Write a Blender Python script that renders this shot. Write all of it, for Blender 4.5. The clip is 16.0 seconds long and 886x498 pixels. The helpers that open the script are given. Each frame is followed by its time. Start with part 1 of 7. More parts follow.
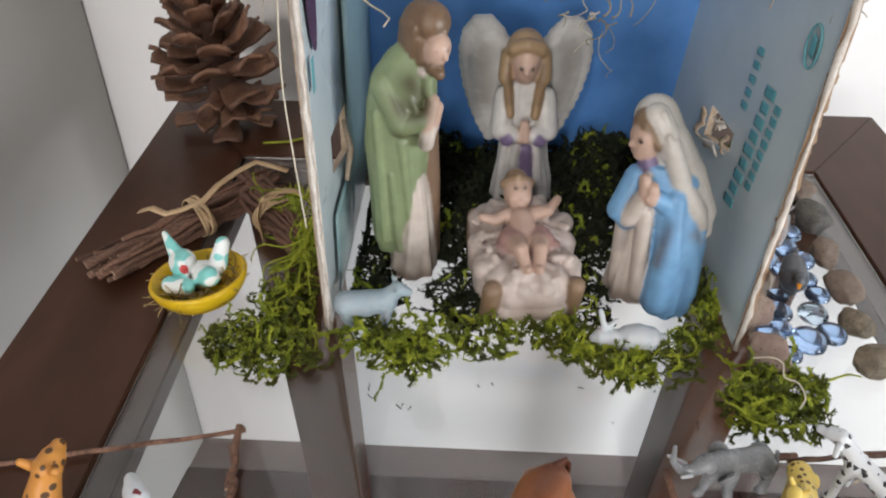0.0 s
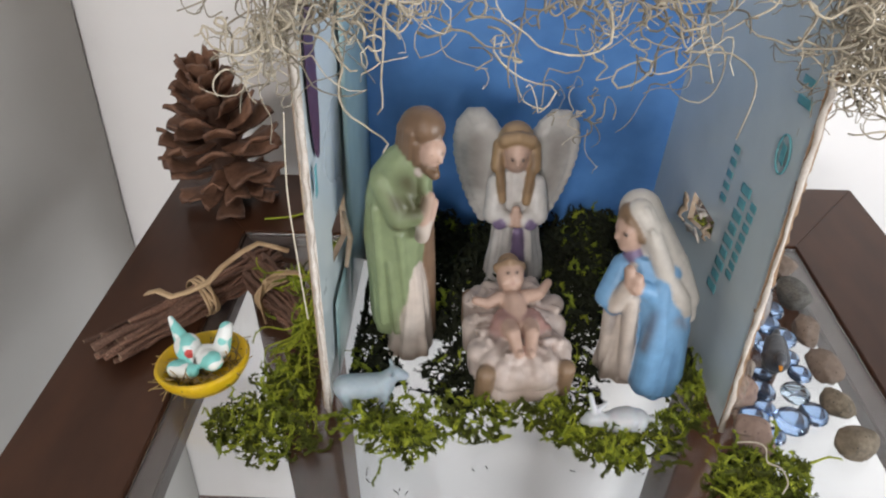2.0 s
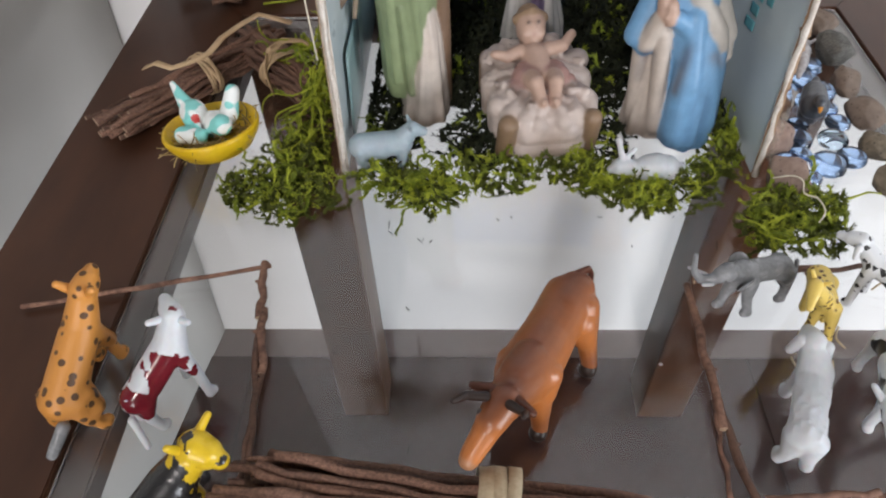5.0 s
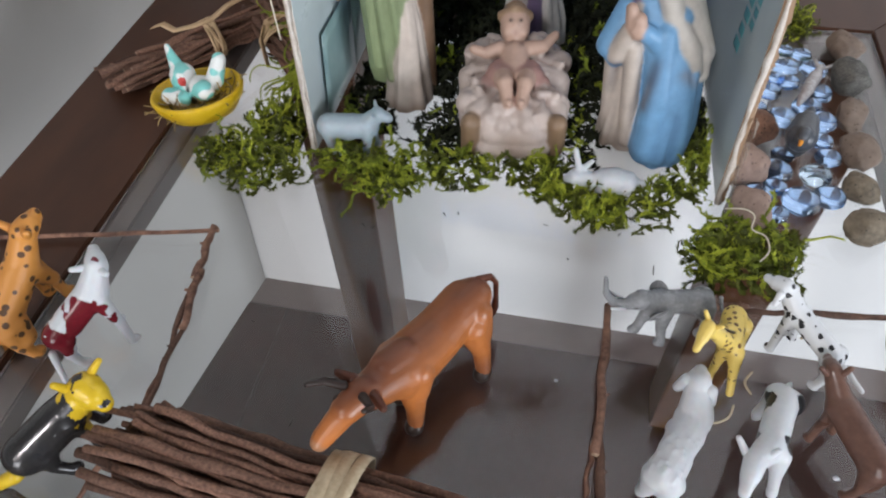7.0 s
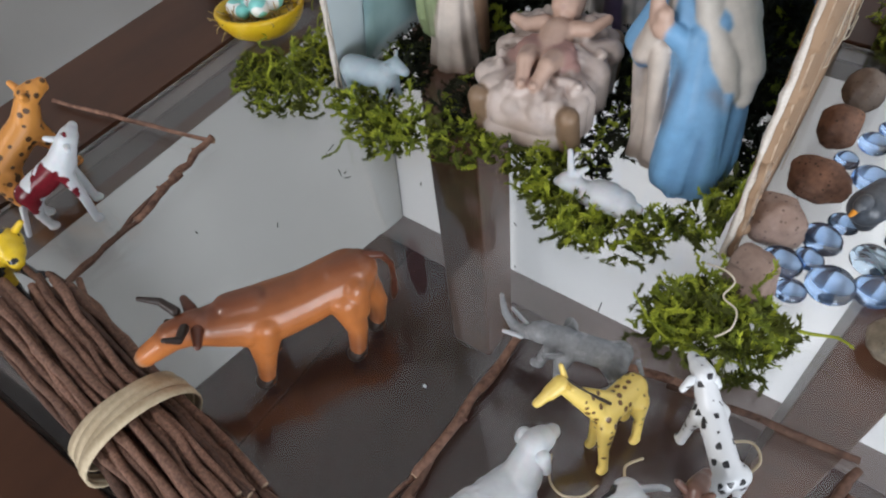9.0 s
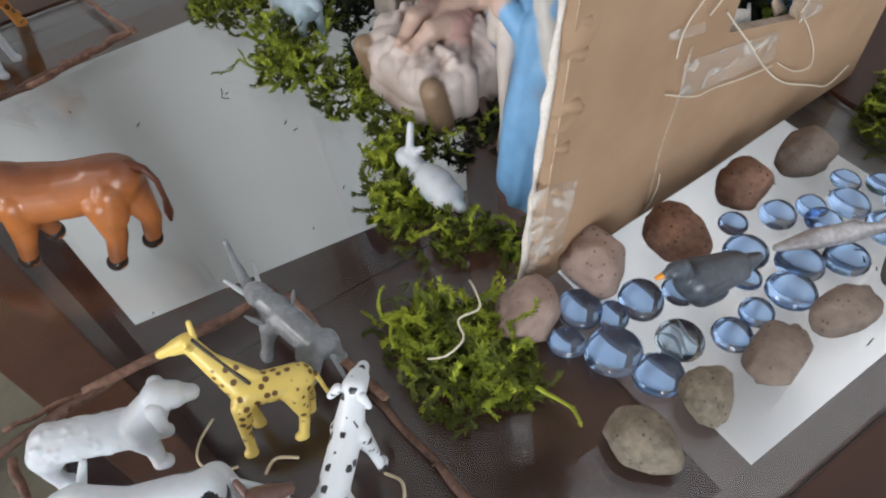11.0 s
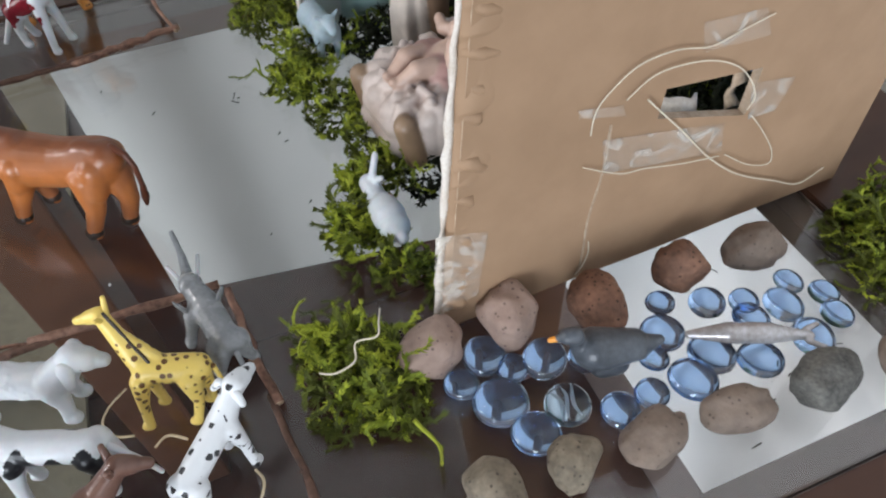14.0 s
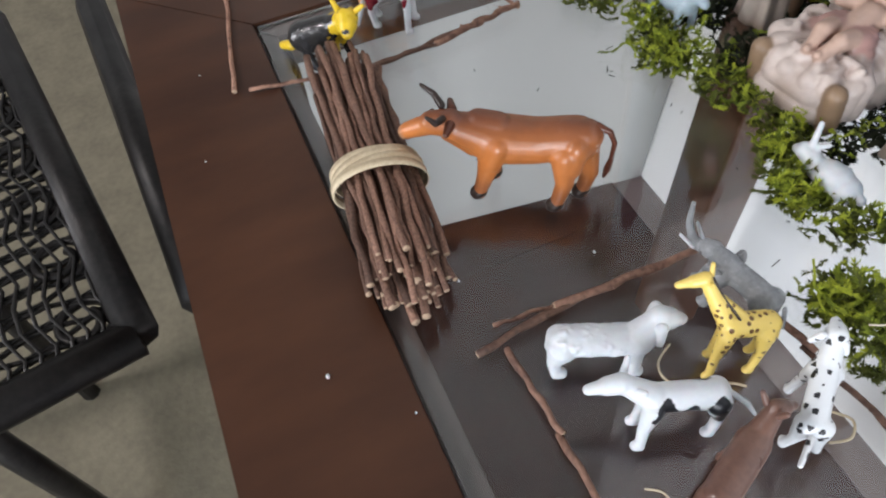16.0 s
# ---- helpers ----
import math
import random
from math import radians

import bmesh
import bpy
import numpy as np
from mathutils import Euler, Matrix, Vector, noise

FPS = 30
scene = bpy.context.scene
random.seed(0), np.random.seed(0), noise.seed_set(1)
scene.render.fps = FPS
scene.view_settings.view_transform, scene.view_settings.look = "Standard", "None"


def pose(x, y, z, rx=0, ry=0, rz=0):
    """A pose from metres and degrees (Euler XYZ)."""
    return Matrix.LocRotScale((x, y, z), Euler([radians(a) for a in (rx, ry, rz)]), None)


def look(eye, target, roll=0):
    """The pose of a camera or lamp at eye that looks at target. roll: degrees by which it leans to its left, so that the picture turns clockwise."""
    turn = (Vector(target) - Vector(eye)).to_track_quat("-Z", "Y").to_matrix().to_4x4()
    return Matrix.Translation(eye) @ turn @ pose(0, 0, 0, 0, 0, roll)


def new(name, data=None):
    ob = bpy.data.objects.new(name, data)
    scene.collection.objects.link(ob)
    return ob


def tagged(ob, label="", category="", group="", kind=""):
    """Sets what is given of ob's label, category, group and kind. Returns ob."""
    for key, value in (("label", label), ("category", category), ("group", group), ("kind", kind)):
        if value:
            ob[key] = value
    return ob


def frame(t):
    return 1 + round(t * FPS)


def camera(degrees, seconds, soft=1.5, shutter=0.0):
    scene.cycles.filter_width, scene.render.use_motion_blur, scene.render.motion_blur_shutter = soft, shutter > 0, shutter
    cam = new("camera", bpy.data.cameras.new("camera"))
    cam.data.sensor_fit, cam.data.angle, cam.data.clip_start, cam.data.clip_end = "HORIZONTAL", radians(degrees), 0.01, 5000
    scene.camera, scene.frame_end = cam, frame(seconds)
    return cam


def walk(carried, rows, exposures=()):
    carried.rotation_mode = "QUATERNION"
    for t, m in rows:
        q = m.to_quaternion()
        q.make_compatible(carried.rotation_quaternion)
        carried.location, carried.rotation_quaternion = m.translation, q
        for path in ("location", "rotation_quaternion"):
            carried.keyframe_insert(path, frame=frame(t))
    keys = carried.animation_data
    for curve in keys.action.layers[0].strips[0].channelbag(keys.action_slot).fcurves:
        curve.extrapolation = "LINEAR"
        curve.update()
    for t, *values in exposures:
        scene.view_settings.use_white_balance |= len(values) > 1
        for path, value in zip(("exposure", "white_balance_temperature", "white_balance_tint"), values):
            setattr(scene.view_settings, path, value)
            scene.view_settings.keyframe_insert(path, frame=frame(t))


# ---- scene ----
from mathutils import bvhtree

cam = camera(66.0, 16.0, soft=2.1)
PATH = [
    (0, (-0.032, -0.207, 0.228), (-0.092, 1.306, -1.078), 0.5),
    (0.5, (-0.032, -0.208, 0.238), (-0.096, 1.333, -1.036), 0.4),
    (1, (-0.033, -0.208, 0.244), (-0.093, 1.362, -0.994), 0.6),
    (1.5, (-0.031, -0.205, 0.255), (-0.081, 1.389, -0.953), 0.9),
    (2, (-0.032, -0.204, 0.253), (-0.084, 1.382, -0.965), 0.6),
    (2.5, (-0.035, -0.206, 0.245), (-0.091, 1.351, -1.01), 0.4),
    (3, (-0.04, -0.214, 0.228), (-0.117, 1.323, -1.05), -0.3),
    (3.5, (-0.041, -0.216, 0.215), (-0.11, 1.261, -1.131), -0.6),
    (4, (-0.04, -0.22, 0.208), (-0.106, 1.199, -1.2), -1.4),
    (4.5, (-0.038, -0.226, 0.204), (-0.104, 1.132, -1.263), -2.2),
    (6.8, (0.0072, -0.23, 0.2144), (-0.237, 1.0377, -1.3131), -2.32),
    (7, (0.0222, -0.2193, 0.2128), (-0.2874, 1.0194, -1.3267), -3.03),
    (7.5, (0.0515, -0.2096, 0.2083), (-0.3615, 1.0068, -1.3247), -2.65),
    (8, (0.0574, -0.1976, 0.2024), (-0.4403, 0.9697, -1.3435), -2.72),
    (8.2, (0.0679, -0.1896, 0.2033), (-0.5116, 0.9311, -1.3485), -4.16),
    (10.3, (0.1511, -0.1187, 0.1731), (-0.8617, 0.59, -1.3991), -7.55),
    (10.5, (0.1592, -0.1047, 0.1721), (-0.8742, 0.575, -1.3996), -7.16),
    (11, (0.1772, -0.0808, 0.1703), (-0.8936, 0.5233, -1.4072), -6.02),
    (11.5, (0.186, -0.0654, 0.1687), (-0.9073, 0.4799, -1.4147), -5.10),
    (12, (0.1926, -0.0533, 0.1738), (-0.9269, 0.442, -1.4078), -4.90),
    (12.5, (0.1958, -0.0459, 0.1755), (-0.9479, 0.4355, -1.393), -3.96),
    (13, (0.1974, -0.0392, 0.1771), (-0.9646, 0.4343, -1.3803), -2.93),
    (13.5, (0.2012, -0.0363, 0.1769), (-0.9858, 0.4191, -1.3671), -2.86),
    (14, (0.202, -0.0429, 0.179), (-1.0132, 0.3925, -1.3486), -3.16),
    (14.5, (0.2004, -0.0658, 0.1803), (-1.0238, 0.3354, -1.3495), -3.16),
    (15, (0.201, -0.1006, 0.1799), (-1.0218, 0.2574, -1.3617), -3.28),
    (15.5, (0.1885, -0.1364, 0.1861), (-1.0288, 0.1674, -1.3715), -5.75),
    (16, (0.1477, -0.199, 0.2063), (-0.9756, 0.1888, -1.4023), -5.52),
]
walk(cam, [(t, look(eye, target, roll)) for t, eye, target, roll in PATH],
     exposures=[(0.0, -0.28, 6780, 13), (3.0, -0.30, 6800, 14), (4.5, -0.30, 6700, 14), (8.0, -0.34, 6400, 13), (10.5, -0.26, 6440, 12), (14.0, -0.12, 6320, 11), (15.3, -0.12, 6320, 12), (16.0, 0.02, 6400, 13)])

# ---- light ----
world = bpy.data.worlds.new("world")
scene.world = world
world.use_nodes = True
sky = world.node_tree.nodes.new("ShaderNodeTexSky")
sky.sky_type, sky.sun_disc, sky.sun_elevation, sky.sun_rotation = "NISHITA", False, radians(40), radians(180)
world.node_tree.links.new(sky.outputs[0], world.node_tree.nodes["Background"].inputs[0])
world.node_tree.nodes["Background"].inputs[1].default_value = 0.1


def area(name, m, w, h, watts, color):
    d = bpy.data.lights.new(name, "AREA")
    d.shape, d.size, d.size_y, d.energy, d.color = "RECTANGLE", w, h, watts, color
    ob = new(name, d)
    ob.matrix_world = m
    return ob


FLOOR = -0.513      # the table's glass is the zero height
CEIL = 1.95
area("window_daylight", look((-0.55, -4.35, 0.75), (-0.1, 0.0, 0.1)), 1.5, 1.3, 82, (0.93, 0.955, 0.98))
area("ceiling_lamp_light", look((-0.5, -2.15, 1.86), (-0.1, 0.1, 0.0)), 0.22, 0.22, 46, (1.0, 0.97, 0.95))
# unseen side lamp, added to brighten the right of the table
area("side_fill_light", look((2.12, -1.45, 0.16), (0.1, 0.1, -0.2)), 1.1, 1.3, 76, (0.87, 0.94, 1.0))

# ---- materials ----
def nodes_of(name):
    m = bpy.data.materials.new(name)
    m.use_nodes = True
    nt = m.node_tree
    return m, nt, nt.nodes["Principled BSDF"]


def mat(name, c1, c2=None, rough=0.5, metal=0.0, scale=60.0, bump=0.0, bscale=None, spec=0.5, coat=0.0, stretch=(1, 1, 1), rvar=0.08, trans=0.0, ior=1.45, random_tint=0.0, sss=0.0):
    """A surface whose colour wanders between two tones at two scales, with fine relief."""
    m, nt, p = nodes_of(name)
    N, L = nt.nodes.new, nt.links.new
    c2 = c2 or tuple(v * 0.78 for v in c1)
    co, mp = N("ShaderNodeTexCoord"), N("ShaderNodeMapping")
    mp.inputs["Scale"].default_value = stretch
    L(co.outputs["Object"], mp.inputs[0])
    n1, n2, mix = N("ShaderNodeTexNoise"), N("ShaderNodeTexNoise"), N("ShaderNodeMath")
    n1.inputs["Scale"].default_value, n2.inputs["Scale"].default_value = scale, scale * 6
    n1.inputs["Detail"].default_value, n2.inputs["Detail"].default_value = 5, 4
    for n in (n1, n2):
        L(mp.outputs[0], n.inputs["Vector"])
    mix.operation = "MULTIPLY_ADD"
    mix.inputs[1].default_value = 0.45
    L(n2.outputs["Fac"], mix.inputs[0])
    sub = N("ShaderNodeMath")
    sub.operation = "MULTIPLY"
    sub.inputs[1].default_value = 0.6
    L(n1.outputs["Fac"], sub.inputs[0])
    L(sub.outputs[0], mix.inputs[2])
    ramp = N("ShaderNodeValToRGB")
    ramp.color_ramp.elements[0].position, ramp.color_ramp.elements[1].position = 0.36, 0.68
    ramp.color_ramp.elements[0].color, ramp.color_ramp.elements[1].color = (*c2, 1), (*c1, 1)
    L(mix.outputs[0], ramp.inputs[0])
    out = ramp.outputs[0]
    if random_tint:
        info, hsv, mr = N("ShaderNodeObjectInfo"), N("ShaderNodeHueSaturation"), N("ShaderNodeMapRange")
        mr.inputs["To Min"].default_value, mr.inputs["To Max"].default_value = 1 - random_tint, 1 + random_tint
        L(info.outputs["Random"], mr.inputs[0])
        L(mr.outputs[0], hsv.inputs["Value"])
        L(out, hsv.inputs["Color"])
        out = hsv.outputs[0]
    L(out, p.inputs["Base Color"])
    rr = N("ShaderNodeMapRange")
    rr.inputs["To Min"].default_value, rr.inputs["To Max"].default_value = max(0.02, rough - rvar), min(1, rough + rvar)
    L(n1.outputs["Fac"], rr.inputs[0])
    L(rr.outputs[0], p.inputs["Roughness"])
    p.inputs["Metallic"].default_value, p.inputs["Specular IOR Level"].default_value = metal, spec
    p.inputs["Coat Weight"].default_value, p.inputs["Coat Roughness"].default_value = coat, 0.12
    p.inputs["Transmission Weight"].default_value, p.inputs["IOR"].default_value = trans, ior
    if sss:
        p.inputs["Subsurface Weight"].default_value, p.inputs["Subsurface Scale"].default_value = sss, 0.002
    if bump:
        b, nb = N("ShaderNodeBump"), N("ShaderNodeTexNoise")
        nb.inputs["Scale"].default_value, nb.inputs["Detail"].default_value = bscale or scale * 4, 5
        L(mp.outputs[0], nb.inputs["Vector"])
        b.inputs["Strength"].default_value, b.inputs["Distance"].default_value = bump, 0.0006
        L(nb.outputs["Fac"], b.inputs["Height"])
        L(b.outputs[0], p.inputs["Normal"])
    return m


def spotted(name, base, spot, scale=90.0, size=0.45, rough=0.35, kind="cells", seed=0.0, scatter=1.0, band=None):
    """Plastic painted with blotches; band: the heights between which they show."""
    m, nt, p = nodes_of(name)
    N, L = nt.nodes.new, nt.links.new
    co, mp = N("ShaderNodeTexCoord"), N("ShaderNodeMapping")
    mp.inputs["Location"].default_value = (seed, seed * 0.7, seed * 1.3)
    L(co.outputs["Object"], mp.inputs[0])
    ramp = N("ShaderNodeValToRGB")
    ramp.color_ramp.interpolation = "LINEAR"
    a, b = ramp.color_ramp.elements
    if kind == "cells":
        v = N("ShaderNodeTexVoronoi")
        v.inputs["Scale"].default_value, v.inputs["Randomness"].default_value = scale, scatter
        a.position, b.position = size, size + 0.05
        a.color, b.color = (*spot, 1), (*base, 1)
        L(mp.outputs[0], v.inputs["Vector"])
        L(v.outputs["Distance"], ramp.inputs[0])
    else:
        v = N("ShaderNodeTexNoise")
        v.inputs["Scale"].default_value, v.inputs["Detail"].default_value = scale, 1.0
        a.position, b.position = size, size + 0.02
        a.color, b.color = (*base, 1), (*spot, 1)
        L(mp.outputs[0], v.inputs["Vector"])
        L(v.outputs["Fac"], ramp.inputs[0])
    colour = ramp.outputs[0]
    if band:
        xyz, lo, hi, both, mix = N("ShaderNodeSeparateXYZ"), N("ShaderNodeMath"), N("ShaderNodeMath"), N("ShaderNodeMath"), N("ShaderNodeMix")
        lo.operation, hi.operation, both.operation = "GREATER_THAN", "LESS_THAN", "MULTIPLY"
        lo.inputs[1].default_value, hi.inputs[1].default_value = band
        mix.data_type = "RGBA"
        mix.inputs[6].default_value = (*base, 1)
        L(co.outputs["Object"], xyz.inputs[0])
        for one, k in ((lo, 0), (hi, 1)):
            L(xyz.outputs["Z"], one.inputs[0])
            L(one.outputs[0], both.inputs[k])
        L(both.outputs[0], mix.inputs[0])
        L(colour, mix.inputs[7])
        colour = mix.outputs[2]
    L(colour, p.inputs["Base Color"])
    p.inputs["Roughness"].default_value = rough
    nb, bp = N("ShaderNodeTexNoise"), N("ShaderNodeBump")
    nb.inputs["Scale"].default_value = 500
    bp.inputs["Strength"].default_value, bp.inputs["Distance"].default_value = 0.25, 0.0006
    L(co.outputs["Object"], nb.inputs["Vector"])
    L(nb.outputs["Fac"], bp.inputs["Height"])
    L(bp.outputs[0], p.inputs["Normal"])
    return m


M = {}
M["wall_white"] = mat("white_wall_paint", (0.84, 0.835, 0.83), (0.80, 0.795, 0.79), 0.85, scale=3, bump=0.15, bscale=180)
M["wall_grey"] = mat("grey_wall_paint", (0.51, 0.50, 0.475), (0.475, 0.465, 0.44), 0.85, scale=3, bump=0.15, bscale=180)
M["wall_plain"] = mat("plain_room_paint", (0.42, 0.42, 0.41), None, 0.9, scale=2)
M["ceiling"] = mat("ceiling_paint", (0.25, 0.255, 0.26), None, 0.9, scale=2)
M["floor"] = mat("brown_floor_tile", (0.040, 0.0165, 0.0125), (0.022, 0.0090, 0.0070), 0.24, scale=7, spec=0.16)
M["grout"] = mat("floor_grout", (0.16, 0.12, 0.11), None, 0.8, scale=40)
M["rug"] = mat("lit_floor_mat", (0.205, 0.180, 0.125), (0.140, 0.122, 0.084), 0.9, scale=20, bump=0.6, bscale=300)
M["wood"] = mat("dark_stained_wood", (0.082, 0.034, 0.0175), (0.038, 0.0152, 0.0084), 0.36, scale=9, bump=0.06, bscale=90, spec=0.36, stretch=(1, 0.35, 1))
M["lip"] = mat("satin_wood_lip", (0.100, 0.076, 0.070), (0.070, 0.054, 0.050), 0.34, scale=30)
M["table_glass"] = mat("table_glass", (0.97, 0.985, 0.98), (0.96, 0.98, 0.975), 0.0, scale=4, trans=1.0, ior=1.5, rvar=0.0)
M["card"] = mat("tan_cardboard", (0.345, 0.222, 0.135), (0.270, 0.170, 0.100), 0.72, scale=14, bump=0.14, bscale=160)
M["card_edge"] = mat("torn_cardboard_edge", (0.50, 0.40, 0.30), (0.30, 0.21, 0.14), 0.9, scale=160, bump=0.8, bscale=500)
M["card_print"] = mat("grey_teal_printed_card", (0.60, 0.67, 0.68), (0.52, 0.59, 0.61), 0.30, scale=9, bump=0.05, bscale=60, coat=0.25)
M["card_teal"] = mat("sea_green_printed_card", (0.36, 0.50, 0.49), (0.22, 0.34, 0.35), 0.30, scale=11, coat=0.25)
M["card_blue"] = mat("blue_glossy_card", (0.10, 0.27, 0.60), (0.055, 0.17, 0.44), 0.32, scale=10, bump=0.08, bscale=40, coat=0.3)
M["ink_teal"] = mat("teal_ink", (0.14, 0.40, 0.44), (0.10, 0.33, 0.37), 0.4, scale=60)
M["ink_purple"] = mat("purple_ink", (0.10, 0.05, 0.09), (0.07, 0.03, 0.06), 0.4, scale=60)
M["white_edge"] = mat("white_paper_edge", (0.66, 0.62, 0.57), (0.50, 0.43, 0.36), 0.85, scale=200, bump=0.7, bscale=600)
M["tape"] = mat("clear_tape", (0.80, 0.76, 0.70), (0.66, 0.60, 0.52), 0.16, scale=80, bump=0.7, bscale=160)
M["tape"].node_tree.nodes["Principled BSDF"].inputs["Alpha"].default_value = 0.11
nt = M["tape"].node_tree
wrinkle = nt.nodes.new("ShaderNodeTexNoise")
wrinkle.inputs["Scale"].default_value = 95
wrinkle.inputs["Detail"].default_value = 5
wrinkle.inputs["Distortion"].default_value = 1.6
milky = nt.nodes.new("ShaderNodeMapRange")
milky.inputs["From Min"].default_value = 0.50
milky.inputs["From Max"].default_value = 0.68
milky.inputs["To Min"].default_value = 0.08
milky.inputs["To Max"].default_value = 0.50
nt.links.new(nt.nodes.new("ShaderNodeTexCoord").outputs["Object"], wrinkle.inputs["Vector"])
nt.links.new(wrinkle.outputs["Fac"], milky.inputs["Value"])
nt.links.new(milky.outputs["Result"], nt.nodes["Principled BSDF"].inputs["Alpha"])
M["string"] = mat("cream_string", (0.68, 0.62, 0.50), (0.55, 0.48, 0.37), 0.8, scale=300)
M["raffia"] = mat("tan_raffia", (0.60, 0.43, 0.26), (0.45, 0.30, 0.165), 0.65, scale=120, bump=0.4, bscale=500)
M["raffia_pale"] = mat("pale_raffia", (0.62, 0.52, 0.36), (0.46, 0.36, 0.23), 0.65, scale=120, bump=0.4, bscale=500)
M["moss"] = mat("green_moss", (0.255, 0.315, 0.024), (0.115, 0.152, 0.013), 0.75, scale=70)
# near-black moss tone: the shade inside the stable is mixed into this colour
M["moss_shade_dark"] = mat("shade_dark_moss", (0.018, 0.023, 0.005), (0.005, 0.007, 0.002), 0.85, scale=55)
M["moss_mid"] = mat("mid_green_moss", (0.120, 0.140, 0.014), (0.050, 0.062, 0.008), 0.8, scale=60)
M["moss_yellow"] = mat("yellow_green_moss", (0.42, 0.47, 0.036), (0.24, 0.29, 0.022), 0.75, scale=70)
M["spanish"] = mat("dry_grey_moss", (0.54, 0.485, 0.385), (0.30, 0.255, 0.185), 0.85, scale=90)
M["twig"] = mat("brown_twig_bark", (0.285, 0.155, 0.105), (0.070, 0.032, 0.022), 0.68, scale=110, bump=0.8, bscale=500, random_tint=0.5)
M["twig_cut"] = mat("pale_cut_wood", (0.50, 0.36, 0.25), (0.33, 0.22, 0.14), 0.85, scale=200)
M["cone"] = mat("pine_cone_scale", (0.205, 0.105, 0.064), (0.072, 0.034, 0.022), 0.6, scale=70, bump=0.5, bscale=400, random_tint=0.22)
M["cone_core"] = mat("pine_cone_core", (0.07, 0.035, 0.022), None, 0.8, scale=70)
M["gem"] = mat("blue_glass", (0.50, 0.70, 1.0), (0.42, 0.64, 1.0), 0.02, scale=60, trans=0.97, ior=1.5, rvar=0.0)
M["gem_clear"] = mat("clear_glass", (0.66, 0.82, 0.96), None, 0.03, scale=60, trans=1.0, ior=1.45, rvar=0.0)
M["plastic_white"] = mat("white_plastic", (0.60, 0.62, 0.64), (0.54, 0.56, 0.59), 0.40, scale=90, bump=0.2, bscale=420, sss=0.1)
M["plastic_grey"] = mat("grey_plastic", (0.29, 0.30, 0.31), (0.19, 0.197, 0.207), 0.27, scale=120, bump=0.3, bscale=350)
M["plastic_pale"] = mat("pale_blue_grey_plastic", (0.37, 0.45, 0.49), (0.31, 0.38, 0.43), 0.4, scale=80, sss=0.1)


M["plastic_brown"] = mat("brown_plastic", (0.16, 0.085, 0.062), (0.10, 0.052, 0.04), 0.3, scale=90, bump=0.25, bscale=300)
M["plastic_black"] = mat("black_plastic", (0.018, 0.018, 0.020), (0.03, 0.028, 0.026), 0.22, scale=120, bump=0.5, bscale=500, coat=0.4)
M["plastic_duck"] = mat("slate_plastic", (0.088, 0.100, 0.118), (0.045, 0.051, 0.060), 0.32, scale=110, bump=0.3, bscale=400)
M["plastic_yellow"] = mat("yellow_plastic", (0.72, 0.50, 0.030), (0.55, 0.36, 0.015), 0.28, scale=70, bump=0.2, bscale=300)
M["plastic_orange"] = mat("orange_plastic", (0.75, 0.30, 0.03), None, 0.35, scale=70)
M["hoof"] = mat("dark_hoof_paint", (0.030, 0.018, 0.014), None, 0.4, scale=90)
M["giraffe"] = spotted("giraffe_spots", (0.72, 0.53, 0.13), (0.12, 0.052, 0.012), 400, 0.31, 0.36, "cells", 0.0, 0.45, (0.008, 0.030))
M["leopard"] = spotted("leopard_spots", (0.58, 0.245, 0.050), (0.09, 0.040, 0.014), 240, 0.27, 0.45, "cells", 0.4)
M["dalmatian"] = spotted("dalmatian_spots", (0.68, 0.70, 0.72), (0.012, 0.012, 0.014), 290, 0.40, 0.33, "cells", 0.13)
for node in M["dalmatian"].node_tree.nodes:
    if node.type == "TEX_VORONOI":
        node.distance = "MANHATTAN"
M["patch_black"] = mat("black_patch_paint", (0.012, 0.013, 0.016), None, 0.33, scale=90)
M["patch_red"] = mat("dark_red_patch_paint", (0.17, 0.012, 0.020), (0.11, 0.008, 0.014), 0.22, scale=120)
M["fish"] = mat("silver_fish_paint", (0.50, 0.50, 0.52), (0.27, 0.24, 0.23), 0.22, metal=0.35, scale=110)
M["bowl"] = mat("yellow_bowl_paint", (0.78, 0.52, 0.020), (0.62, 0.38, 0.012), 0.3, scale=50, bump=0.1, bscale=200)
M["straw"] = mat("nest_straw", (0.42, 0.30, 0.13), (0.25, 0.17, 0.07), 0.85, scale=300)
M["mint"] = spotted("mint_patches", (0.82, 0.85, 0.83), (0.22, 0.62, 0.58), 95, 0.50, 0.4, "noise", 0.05)
M["beak"] = mat("red_beak_paint", (0.62, 0.07, 0.06), None, 0.35, scale=100)
M["iron"] = mat("black_wrought_iron", (0.014, 0.013, 0.013), (0.03, 0.027, 0.025), 0.45, metal=0.6, scale=40, bump=0.4, bscale=200)
